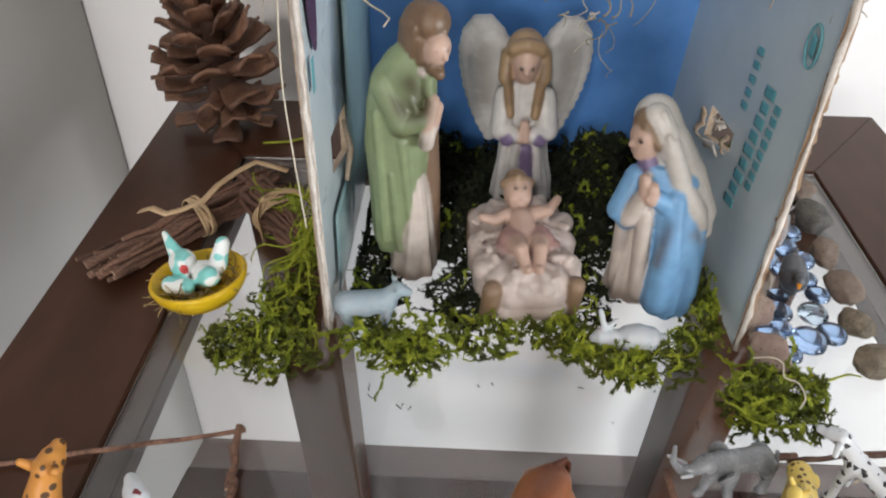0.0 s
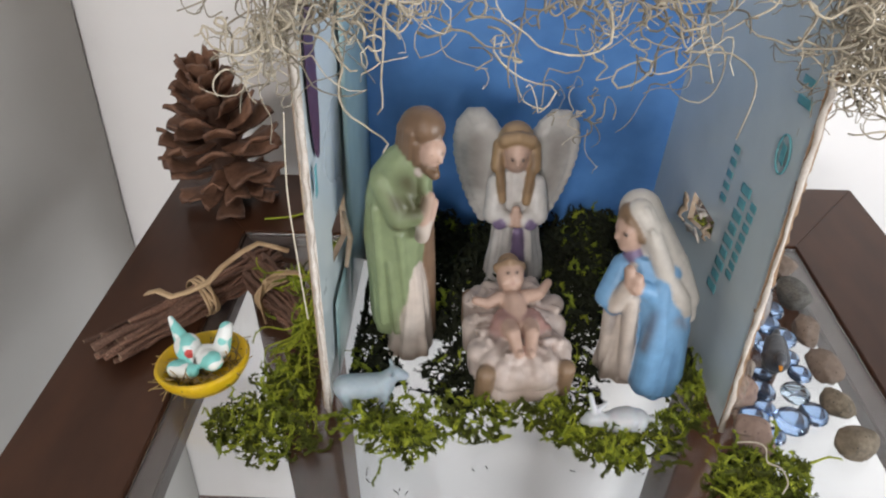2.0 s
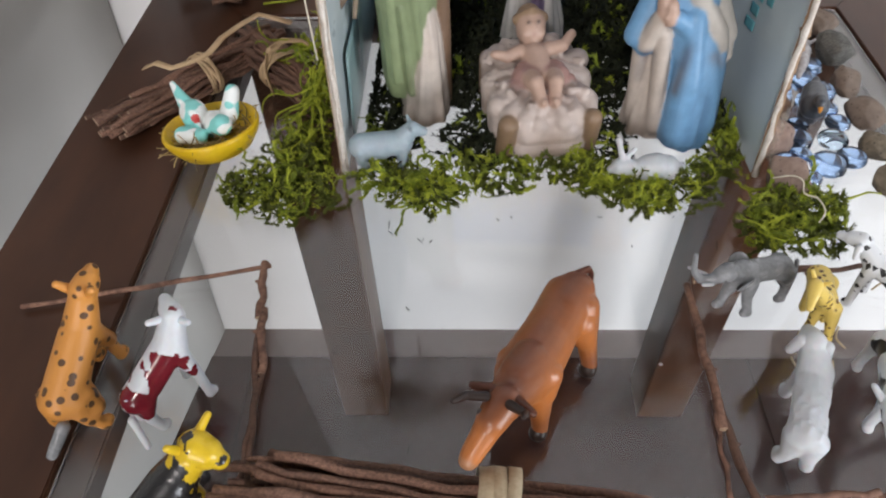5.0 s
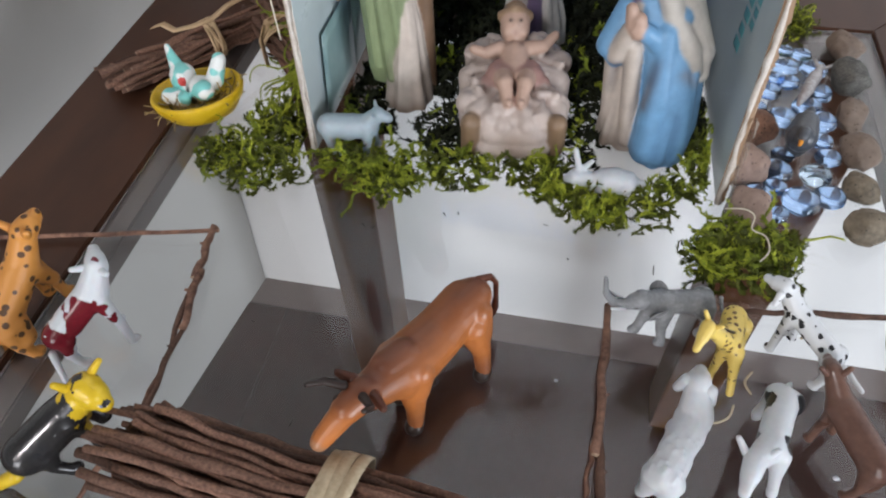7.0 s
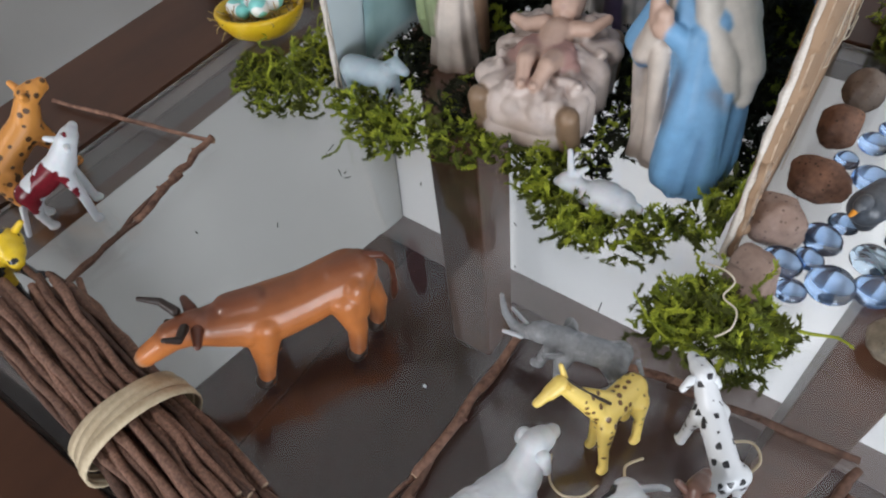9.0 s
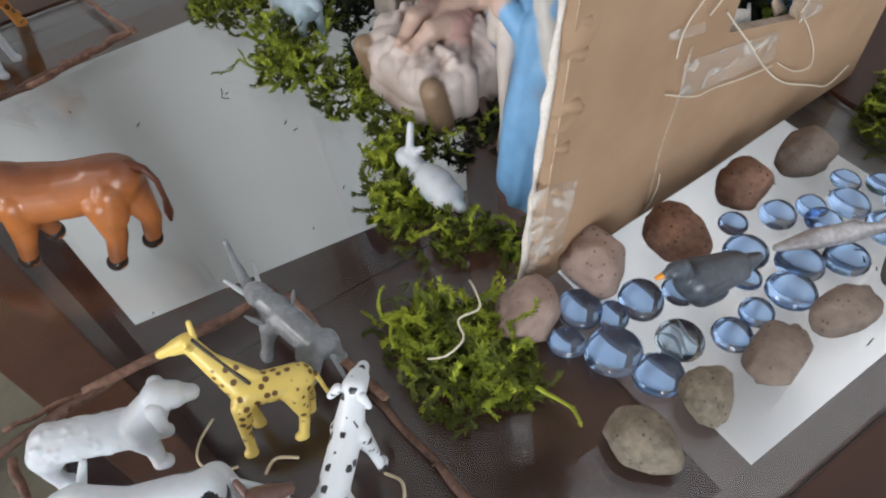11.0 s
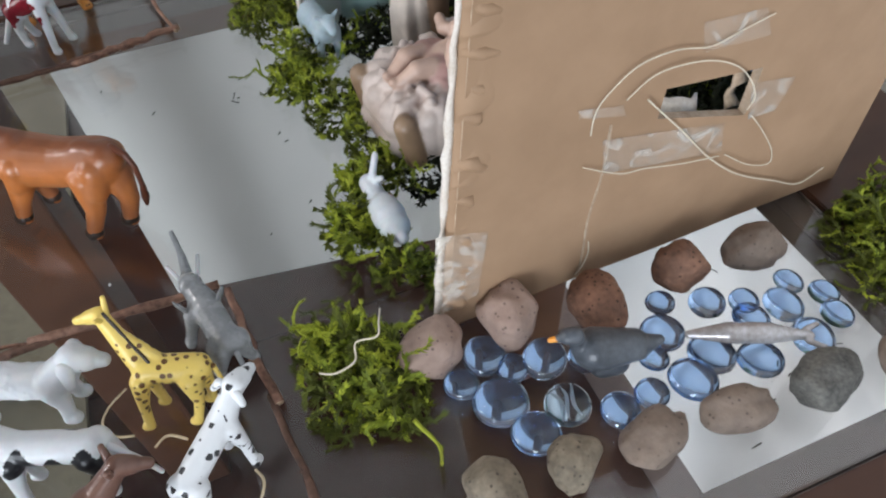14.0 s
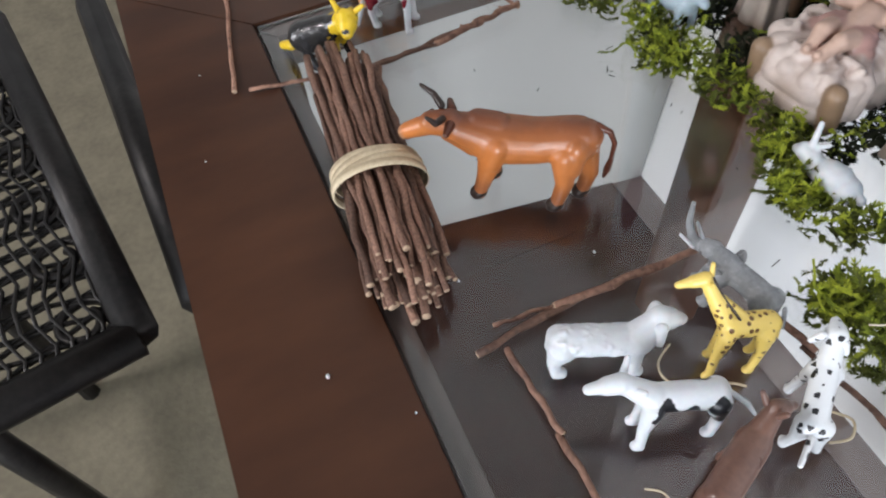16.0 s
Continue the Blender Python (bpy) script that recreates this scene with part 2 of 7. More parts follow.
def rock(name, a, b, scale, speck):
    """Weathered stone: broad tone, grain, and small dark pits."""
    m = mat("rock_" + name, a, b, 0.82, scale=scale, bump=0.9, bscale=300)
    nt = m.node_tree
    p = nt.nodes["Principled BSDF"]
    src = p.inputs["Base Color"].links[0].from_socket
    v, ramp, mix, co = nt.nodes.new("ShaderNodeTexVoronoi"), nt.nodes.new("ShaderNodeValToRGB"), nt.nodes.new("ShaderNodeMix"), nt.nodes.new("ShaderNodeTexCoord")
    v.inputs["Scale"].default_value = 420
    nt.links.new(co.outputs["Object"], v.inputs["Vector"])
    ramp.color_ramp.elements[0].position, ramp.color_ramp.elements[1].position = 0.10, 0.24
    nt.links.new(v.outputs["Distance"], ramp.inputs[0])
    mix.data_type = "RGBA"
    mix.inputs["A"].default_value = (*[x * speck for x in b], 1)
    nt.links.new(ramp.outputs[0], mix.inputs["Factor"])
    nt.links.new(src, mix.inputs["B"])
    nt.links.new(mix.outputs["Result"], p.inputs["Base Color"])
    return m


ROCKS = [rock("pinkish", (0.36, 0.26, 0.215), (0.25, 0.175, 0.145), 60, 0.45), rock("rust", (0.27, 0.14, 0.09), (0.11, 0.06, 0.042), 80, 0.4),
         rock("taupe", (0.25, 0.195, 0.155), (0.15, 0.115, 0.095), 55, 0.7), rock("olive", (0.27, 0.225, 0.165), (0.12, 0.10, 0.075), 90, 0.6),
         rock("slate", (0.145, 0.142, 0.130), (0.045, 0.045, 0.043), 150, 1.9)]


def strand_variety(m, low, high):
    """Each strand gets a tone of its own."""
    nt = m.node_tree
    p = nt.nodes["Principled BSDF"]
    src = p.inputs["Base Color"].links[0].from_socket
    g, mr, hsv = nt.nodes.new("ShaderNodeNewGeometry"), nt.nodes.new("ShaderNodeMapRange"), nt.nodes.new("ShaderNodeHueSaturation")
    mr.inputs["To Min"].default_value, mr.inputs["To Max"].default_value = low, high
    nt.links.new(g.outputs["Random Per Island"], mr.inputs[0])
    nt.links.new(mr.outputs[0], hsv.inputs["Value"])
    nt.links.new(src, hsv.inputs["Color"])
    nt.links.new(hsv.outputs[0], p.inputs["Base Color"])


for key in ("moss", "moss_mid", "moss_shade_dark", "moss_yellow", "spanish", "straw"):
    strand_variety(M[key], *((0.45, 1.45) if key in ("spanish", "straw") else (0.75, 1.2)))


# ---- builders ----
def finish(bm, name, mats, smooth=True):
    me = bpy.data.meshes.new(name)
    bm.normal_update()
    bm.to_mesh(me)
    bm.free()
    for m in (mats if isinstance(mats, (list, tuple)) else [mats]):
        me.materials.append(m)
    if smooth:
        me.polygons.foreach_set("use_smooth", [True] * len(me.polygons))
    return me


def part(name, bm, material, parent, label="", smooth=True):
    ob = new(name, finish(bm, name, material, smooth) if isinstance(bm, bmesh.types.BMesh) else bm)
    ob.parent = parent
    if label:
        ob["label"] = label
    return ob


def thing(name, m, label, category, group="", kind=""):
    ob = new(name)
    ob.empty_display_size = 0.01
    ob.matrix_world = m
    return tagged(ob, label, category, group, kind)


def block(bm, lo, hi, mi=0):
    vs = [bm.verts.new((x, y, z)) for z in (lo[2], hi[2]) for y in (lo[1], hi[1]) for x in (lo[0], hi[0])]
    for f in ((0, 2, 3, 1), (4, 5, 7, 6), (0, 1, 5, 4), (2, 6, 7, 3), (0, 4, 6, 2), (1, 3, 7, 5)):
        bm.faces.new([vs[i] for i in f]).material_index = mi


def beveled(lo, hi, r=0.002, seg=2):
    bm = bmesh.new()
    block(bm, lo, hi)
    bmesh.ops.bevel(bm, geom=list(bm.edges), offset=r, segments=seg, affect="EDGES", profile=0.5)
    return bm


def solid(name, lo, hi, material, label, category, kind="structure", r=0.0):
    bm = beveled(lo, hi, r) if r else bmesh.new()
    if not r:
        block(bm, lo, hi)
    return tagged(new(name, finish(bm, name, material, False)), label, category, kind=kind)


def tube(bm, pts, radii, sides=6, caps=True, mi=0, cap_mi=None):
    """A round, tapered, bent rod through the points."""
    pts = [Vector(p) for p in pts]
    n = len(pts)
    if not hasattr(radii, "__len__"):
        radii = [radii] * n
    rings = []
    t0 = (pts[1] - pts[0]).normalized()
    up = t0.orthogonal().normalized()
    for i, p in enumerate(pts):
        t = (pts[min(i + 1, n - 1)] - pts[max(i - 1, 0)])
        t = t.normalized() if t.length > 1e-9 else t0
        up = (up - t * up.dot(t))
        up = up.normalized() if up.length > 1e-6 else t.orthogonal().normalized()
        side = t.cross(up)
        rings.append([bm.verts.new(p + (up * math.cos(a) + side * math.sin(a)) * radii[i]) for a in [2 * math.pi * k / sides for k in range(sides)]])
    for a, b in zip(rings, rings[1:]):
        for k in range(sides):
            bm.faces.new((a[k], a[(k + 1) % sides], b[(k + 1) % sides], b[k])).material_index = mi
    if caps:
        bm.faces.new(rings[0][::-1]).material_index = mi if cap_mi is None else cap_mi
        bm.faces.new(rings[-1]).material_index = mi if cap_mi is None else cap_mi


def ribbon(bm, pts, width, thick=0.0004, flat=Vector((0, 0, 1))):
    """A flat bent strip with a little thickness."""
    pts = [Vector(p) for p in pts]
    n, prev = len(pts), None
    for i, p in enumerate(pts):
        t = (pts[min(i + 1, n - 1)] - pts[max(i - 1, 0)]).normalized()
        s = t.cross(flat)
        s = s.normalized() if s.length > 1e-4 else t.orthogonal().normalized()
        u = s.cross(t).normalized()
        w = width[i] if hasattr(width, "__len__") else width
        ring = [bm.verts.new(p + s * a * w / 2 + u * b * thick / 2) for a, b in ((-1, -1), (1, -1), (1, 1), (-1, 1))]
        if prev:
            for k in range(4):
                bm.faces.new((prev[k], prev[(k + 1) % 4], ring[(k + 1) % 4], ring[k]))
        else:
            bm.faces.new(ring[::-1])
        prev = ring
    bm.faces.new(prev)


def curly(rng, start, heading, length, steps, curl, droop=0.0):
    """Points of a wandering strand."""
    p, d = Vector(start), Vector(heading).normalized()
    axis = Vector((rng.uniform(-1, 1), rng.uniform(-1, 1), rng.uniform(-1, 1))).normalized()
    pts = [p.copy()]
    for _ in range(steps):
        axis = (axis + Vector((rng.uniform(-1, 1), rng.uniform(-1, 1), rng.uniform(-1, 1))) * 0.55).normalized()
        d = (Matrix.Rotation(curl * rng.uniform(0.3, 1.3), 3, axis) @ d)
        d.z -= droop
        d.normalize()
        p = p + d * (length / steps)
        pts.append(p.copy())
    return pts


def ellipsoid_capsule(bm, a, ra, b, rb, sides=24, rings=7):
    a, b = Vector(a), Vector(b)
    ax = b - a
    L = ax.length
    if L < 1e-6:
        ax, L = Vector((0, 0, 1)), 1e-6
    pts, rad = [], []
    t = ax.normalized()
    for k in range(rings + 1):
        th = math.pi / 2 * (1 - k / rings)
        pts.append(a - t * ra * math.sin(th))
        rad.append(max(ra * math.cos(th), ra * 0.06))
    for k in range(rings + 1):
        th = math.pi / 2 * k / rings
        pts.append(b + t * rb * math.sin(th))
        rad.append(max(rb * math.cos(th), rb * 0.06))
    tube(bm, pts, rad, sides)


def figure(name, m, prims, mats, voxel, label, category, group="", smooth=6, folds=0.0, fold_n=9, fold_top=1.0, scale=1.0, paint=()):
    """One moulded piece: tapered limbs fused into a single skin; each face takes the colour of the limb below it.
    prims: (a, ra, b, rb, colour); paint: (centre, radius, colour) patches painted on the skin."""
    bm = bmesh.new()
    for a, ra, b, rb, _ in prims:
        ellipsoid_capsule(bm, Vector(a) * scale, ra * scale, Vector(b) * scale, rb * scale)
    raw = finish(bm, name + "_raw", mats[0])
    tmp = new(name + "_raw", raw)
    mod = tmp.modifiers.new("fuse", "REMESH")
    mod.mode, mod.voxel_size = "VOXEL", voxel
    sm = tmp.modifiers.new("soft", "SMOOTH")
    sm.factor, sm.iterations = 0.5, smooth
    dg = bpy.context.evaluated_depsgraph_get()
    me = bpy.data.meshes.new_from_object(tmp.evaluated_get(dg))
    bpy.data.objects.remove(tmp)
    bpy.data.meshes.remove(raw)
    me.name = name
    me.materials.clear()
    for mt in mats:
        me.materials.append(mt)
    nv = len(me.vertices)
    co = np.empty(nv * 3)
    me.vertices.foreach_get("co", co)
    co = co.reshape(-1, 3)
    if folds:
        c = co.mean(axis=0)
        ang = np.arctan2(co[:, 1] - c[1], co[:, 0] - c[0])
        h = (co[:, 2] - co[:, 2].min()) / (np.ptp(co[:, 2]) + 1e-9)
        w = np.clip((fold_top - h) / 0.25, 0, 1)
        d = folds * w * (np.sin(ang * fold_n + 5 * h) + 0.5 * np.sin(ang * (fold_n * 1.7) - 7 * h + 1.0))
        rr = np.hypot(co[:, 0] - c[0], co[:, 1] - c[1]) + 1e-9
        co[:, 0] += d * (co[:, 0] - c[0]) / rr
        co[:, 1] += d * (co[:, 1] - c[1]) / rr
    co[:, 2] -= co[:, 2].min()
    me.vertices.foreach_set("co", co.ravel())
    nf = len(me.polygons)
    cen = np.empty(nf * 3)
    me.polygons.foreach_get("center", cen)
    cen = cen.reshape(-1, 3)
    best, which = np.full(nf, 1e9), np.zeros(nf, int)
    for a, ra, b, rb, k in prims:
        a, b = np.array(a, float) * scale, np.array(b, float) * scale
        ab = b - a
        t = np.clip(((cen - a) @ ab) / max(ab @ ab, 1e-12), 0, 1)
        d = np.linalg.norm(cen - (a + t[:, None] * ab), axis=1) - (ra + (rb - ra) * t) * scale
        sel = d < best
        best[sel], which[sel] = d[sel], k
    for p, r, k in paint:
        v = cen - np.array(p, float) * scale
        d = np.linalg.norm(v, axis=1) * (1 + 0.16 * np.sin(v[:, 0] * 900 + v[:, 2] * 1300) + 0.14 * np.sin(v[:, 1] * 1100 - v[:, 2] * 700))
        which[d < r * scale] = k
    me.polygons.foreach_set("material_index", which.tolist())
    me.polygons.foreach_set("use_smooth", [True] * nf)
    me.update()
    ob = new(name, me)
    ob.matrix_world = m
    return tagged(ob, label, category, group)


def painted(name, rough=0.5, coat=0.0, bump=0.12, bscale=500.0, wear=0.10):
    """A hand-painted cast: the colours lie in the mesh's paint layer; brush grain and fine relief on top."""
    m, nt, p = nodes_of(name)
    N, L = nt.nodes.new, nt.links.new
    at, co, n1, n2, mr, hsv, bp = [N("ShaderNode" + k) for k in ("Attribute", "TexCoord", "TexNoise", "TexNoise", "MapRange", "HueSaturation", "Bump")]
    at.attribute_name = "paint"
    n1.inputs["Scale"].default_value, n1.inputs["Detail"].default_value = 160, 5
    n2.inputs["Scale"].default_value, n2.inputs["Detail"].default_value = bscale, 4
    L(co.outputs["Object"], n1.inputs["Vector"])
    L(co.outputs["Object"], n2.inputs["Vector"])
    mr.inputs["From Min"].default_value, mr.inputs["From Max"].default_value = 0.3, 0.7
    mr.inputs["To Min"].default_value, mr.inputs["To Max"].default_value = 1 - wear, 1 + wear
    L(n1.outputs["Fac"], mr.inputs["Value"])
    L(mr.outputs[0], hsv.inputs["Value"])
    L(at.outputs["Color"], hsv.inputs["Color"])
    L(hsv.outputs[0], p.inputs["Base Color"])
    p.inputs["Roughness"].default_value = rough
    p.inputs["Coat Weight"].default_value, p.inputs["Coat Roughness"].default_value = coat, 0.15
    bp.inputs["Strength"].default_value, bp.inputs["Distance"].default_value = bump, 0.0006
    L(n2.outputs["Fac"], bp.inputs["Height"])
    L(bp.outputs[0], p.inputs["Normal"])
    return m


M["bisque"] = painted("painted_bisque", 0.48, 0.10)
M["gloss_cast"] = painted("painted_glossy_plastic", 0.42, 0.18, 0.18, 300.0)


def loft(bm, rings, k, folds=(0.0, 8, 0.0), sides=64):
    """A closed skin through elliptical rings (z, cx, cy, rx, ry); folds: depth, how many, twist over the height."""
    z0, z1 = rings[0][0], rings[-1][0]
    rows = []
    steps = 40
    for i in range(steps + 1):
        z = z0 + (z1 - z0) * i / steps
        j = max(q for q in range(len(rings) - 1) if rings[q][0] <= z + 1e-9)
        a, b = rings[j], rings[j + 1]
        f = (z - a[0]) / (b[0] - a[0])
        f = f * f * (3 - 2 * f) * 0.5 + f * 0.5
        cx, cy, rx, ry = [a[q] + (b[q] - a[q]) * f for q in range(1, 5)]
        h = i / steps
        row = []
        for n in range(sides):
            t = 2 * math.pi * n / sides
            ripple = math.sin(t * folds[1] + folds[2] * h) + 0.6 * math.sin(t * folds[1] * 1.62 - folds[2] * 1.4 * h + 1.3) - 0.5 * abs(math.sin(t * folds[1] * 0.5 + 2.0 + 2.2 * h))
            d = folds[0] * (1 - 0.75 * h) * ripple
            row.append(bm.verts.new(((cx + (rx + d) * math.cos(t)) / 1000, (cy + (ry + d) * math.sin(t)) / 1000, z / 1000)))
        rows.append(row)
    for a, b in zip(rows, rows[1:]):
        for n in range(sides):
            bm.faces.new((a[n], a[(n + 1) % sides], b[(n + 1) % sides], b[n])).material_index = k
    bm.faces.new(rows[0][::-1]).material_index = k
    bm.faces.new(rows[-1]).material_index = k


def sculpt(name, m, pieces, palette, voxel, label, category, group="", spray=(), soften=3, blur=2, skin=None):
    """One cast piece, in millimetres. pieces: (rings, colour, folds) skins and (a, ra, b, rb, colour) limbs, fused;
    spray: (a, b, reach, colour, strength) soft-edged paint along a line, for own colours and painted shade."""
    bm = bmesh.new()
    for p in pieces:
        if len(p) == 3:
            loft(bm, p[0], p[1], p[2])
        else:
            had = len(bm.faces)
            ellipsoid_capsule(bm, Vector(p[0]) / 1000, p[1] / 1000, Vector(p[2]) / 1000, p[3] / 1000, 20, 5)
            bm.faces.ensure_lookup_table()
            for q in range(had, len(bm.faces)):
                bm.faces[q].material_index = p[4]
    bm.normal_update()
    tree = bvhtree.BVHTree.FromBMesh(bm)
    tone = [f.material_index for f in bm.faces]
    raw = finish(bm, name + "_raw", skin or M["bisque"])
    tmp = new(name + "_raw", raw)
    mod = tmp.modifiers.new("fuse", "REMESH")
    mod.mode, mod.voxel_size = "VOXEL", voxel
    sm = tmp.modifiers.new("soft", "SMOOTH")
    sm.factor, sm.iterations = 0.5, soften
    me = bpy.data.meshes.new_from_object(tmp.evaluated_get(bpy.context.evaluated_depsgraph_get()))
    bpy.data.objects.remove(tmp)
    bpy.data.meshes.remove(raw)
    me.name = name
    me.materials.clear()
    me.materials.append(skin or M["bisque"])
    nv = len(me.vertices)
    co = np.empty(nv * 3)
    me.vertices.foreach_get("co", co)
    co = co.reshape(-1, 3)
    col = np.array([palette[tone[tree.find_nearest(Vector(c))[2]]] for c in co], float)
    ed = np.empty(len(me.edges) * 2, int)
    me.edges.foreach_get("vertices", ed)
    ed = ed.reshape(-1, 2)
    cnt = np.bincount(ed.ravel(), minlength=nv)[:, None] + 1.0
    for _ in range(blur):
        acc = col.copy()
        np.add.at(acc, ed[:, 0], col[ed[:, 1]])
        np.add.at(acc, ed[:, 1], col[ed[:, 0]])
        col = acc / cnt
    for a, b, r, c, k in spray:
        a, b = np.array(a, float) / 1000, np.array(b, float) / 1000
        ab = b - a
        t = np.clip(((co - a) @ ab) / max(ab @ ab, 1e-12), 0, 1)
        d = np.linalg.norm(co - (a + t[:, None] * ab), axis=1)
        w = (k * np.exp(-(d * 1000 / r) ** 2))[:, None]
        col = col * (1 - w) + np.array(c) * w
    layer = me.color_attributes.new("paint", "FLOAT_COLOR", "POINT")
    layer.data.foreach_set("color", np.c_[col, np.ones(nv)].ravel())
    co[:, 2] -= co[:, 2].min()
    me.vertices.foreach_set("co", co.ravel())
    me.polygons.foreach_set("use_smooth", [True] * len(me.polygons))
    me.update()
    ob = new(name, me)
    ob.matrix_world = m
    return tagged(ob, label, category, group)


# ---- the room ----
solid("floor", (-2.7, -4.6, FLOOR - 0.1), (2.3, 0.4, FLOOR), M["grout"], "dark brown glossy tiled floor", "floor")
solid("ceiling", (-2.7, -4.6, CEIL), (2.3, 0.4, CEIL + 0.1), M["ceiling"], "plain white ceiling", "ceiling")
solid("wall_north", (-2.7, 0.272, FLOOR), (2.3, 0.4, CEIL), M["wall_white"], "white painted wall behind the table", "wall")
bm = bmesh.new()
for lo, hi in (((2.2, -4.6, FLOOR), (2.3, -2.05, CEIL)), ((2.2, -0.85, FLOOR), (2.3, 0.272, CEIL)), ((2.2, -2.05, 0.85), (2.3, -0.85, CEIL))):
    block(bm, lo, hi)
tagged(new("wall_east", finish(bm, "wall_east", M["wall_plain"], False)), "plain unseen wall with an opening made for the side fill light", "wall", kind="structure")
solid("wall_far_west", (-2.7, -4.6, FLOOR), (-2.6, 0.272, CEIL), M["wall_plain"], "plain white wall", "wall")
# the short grey wall beside the table, a little out of square and out of plumb
bm = bmesh.new()
quad = [(-0.348, 0.27), (-0.411, -0.182), (-0.52, -0.182), (-0.52, 0.27)]
lo = [bm.verts.new((x, y, FLOOR)) for x, y in quad]
hi = [bm.verts.new((x + 0.062 * (CEIL - FLOOR), y, CEIL)) for x, y in quad]
bm.faces.new(lo), bm.faces.new(hi[::-1])
for k in range(4):
    bm.faces.new((lo[k], hi[k], hi[(k + 1) % 4], lo[(k + 1) % 4]))
bmesh.ops.recalc_face_normals(bm, faces=bm.faces)
tagged(new("wall_west", finish(bm, "wall_west", M["wall_grey"], False)), "short grey painted wall beside the table", "wall", kind="structure")
# south wall with its window opening
WX0, WX1, WZ0, WZ1 = -1.4, 0.3, 0.05, 1.45
bm = bmesh.new()
for lo, hi in (((-2.7, -4.6, FLOOR), (WX0, -4.5, CEIL)), ((WX1, -4.6, FLOOR), (2.3, -4.5, CEIL)), ((WX0, -4.6, FLOOR), (WX1, -4.5, WZ0)), ((WX0, -4.6, WZ1), (WX1, -4.5, CEIL))):
    block(bm, lo, hi)
tagged(new("wall_south", finish(bm, "wall_south", M["wall_plain"], False)), "plain white wall with a window opening", "wall", kind="structure")
lamp = thing("ceiling_lamp", pose(-0.5, -2.15, 1.95), "plain square white ceiling lamp", "lamp")
bm = beveled((-0.24, -0.24, -0.06), (0.24, 0.24, -0.002), 0.01)
part("housing", bm, M["ceiling"], lamp, smooth=False)

# floor tiles near the table
bm = bmesh.new()
bmesh.ops.create_cube(bm, size=1, matrix=Matrix.Diagonal((0.5985, 0.5985, 0.004, 1)))
bmesh.ops.bevel(bm, geom=[e for e in bm.edges if all(v.co.z > 0 for v in e.verts)], offset=0.001, segments=1, affect="EDGES")
tile_mesh = finish(bm, "tile", M["floor"], False)
floor_ob = bpy.data.objects["floor"]
for i in range(8):
    for j in range(8):
        t = new("tile", tile_mesh)
        t.parent = floor_ob
        t.location = (-2.4 + 0.6 * i, -0.07 - 0.6 * j, FLOOR + 0.001)

# ---- the side table ----
table = thing("side_table", pose(0, 0, FLOOR), "dark stained wooden side table with inset glass top", "table")
TOP = -FLOOR
X0, X1, Y0, Y1 = -0.229, 0.236, -0.242, 0.206
IX0, IX1, IY0, IY1 = -0.168, 0.174, -0.180, 0.138


def board(outline, z0, z1, r=0.0018):
    bm = bmesh.new()
    lo = [bm.verts.new((x, y, z0)) for x, y in outline]
    hi = [bm.verts.new((x, y, z1)) for x, y in outline]
    bm.faces.new(lo[::-1]), bm.faces.new(hi)
    n = len(outline)
    for k in range(n):
        bm.faces.new((lo[k], lo[(k + 1) % n], hi[(k + 1) % n], hi[k]))
    bmesh.ops.recalc_face_normals(bm, faces=bm.faces)
    bmesh.ops.bevel(bm, geom=list(bm.edges), offset=r, segments=2, affect="EDGES")
    return bm


RT = TOP + 0.0005
for outline in ([(X0, Y0), (X1, Y0), (IX1, IY0), (IX0, IY0)], [(X1, Y0), (X1, Y1), (IX1, IY1), (IX1, IY0)], [(X1, Y1), (X0, Y1), (IX0, IY1), (IX1, IY1)], [(X0, Y1), (X0, Y0), (IX0, IY0), (IX0, IY1)]):
    part("rim_board", board(outline, TOP - 0.022, RT, 0.0005), M["wood"], table, smooth=False)
LX0, LX1, LY0, LY1 = -0.157, 0.163, -0.171, 0.128
for outline in ([(IX0, IY0), (IX1, IY0), (LX1, LY0), (LX0, LY0)], [(IX1, IY0), (IX1, IY1), (LX1, LY1), (LX1, LY0)], [(IX1, IY1), (IX0, IY1), (LX0, LY1), (LX1, LY1)], [(IX0, IY1), (IX0, IY0), (LX0, LY0), (LX0, LY1)]):
    part("glass_lip", board(outline, TOP - 0.016, TOP - 0.0060, 0.0008), M["lip"], table, "satin brown ledge under the glass", smooth=False)
pane = part("glass_top", beveled((IX0 + 0.001, IY0 + 0.001, TOP - 0.005), (IX1 - 0.001, IY1 - 0.001, TOP), 0.0006, 1), M["table_glass"], table, "clear inset glass top", smooth=False)
pane.visible_shadow = False
for x, y in ((-0.178, 0.150), (0.156, 0.150), (-0.200, -0.215), (0.160, -0.215)):
    part("leg", beveled((x, y, 0), (x + 0.05, y + 0.05, TOP - 0.022), 0.002), M["wood"], table, smooth=False)
for lo, hi in (((-0.128, 0.178, 0.47), (0.156, 0.196, TOP - 0.022)), ((-0.150, -0.211, 0.47), (0.160, -0.193, TOP - 0.022)), ((-0.199, -0.165, 0.47), (-0.181, 0.15, TOP - 0.022)), ((0.2, -0.165, 0.47), (0.218, 0.15, TOP - 0.022))):
    part("apron", beveled(lo, hi, 0.001), M["wood"], table, smooth=False)

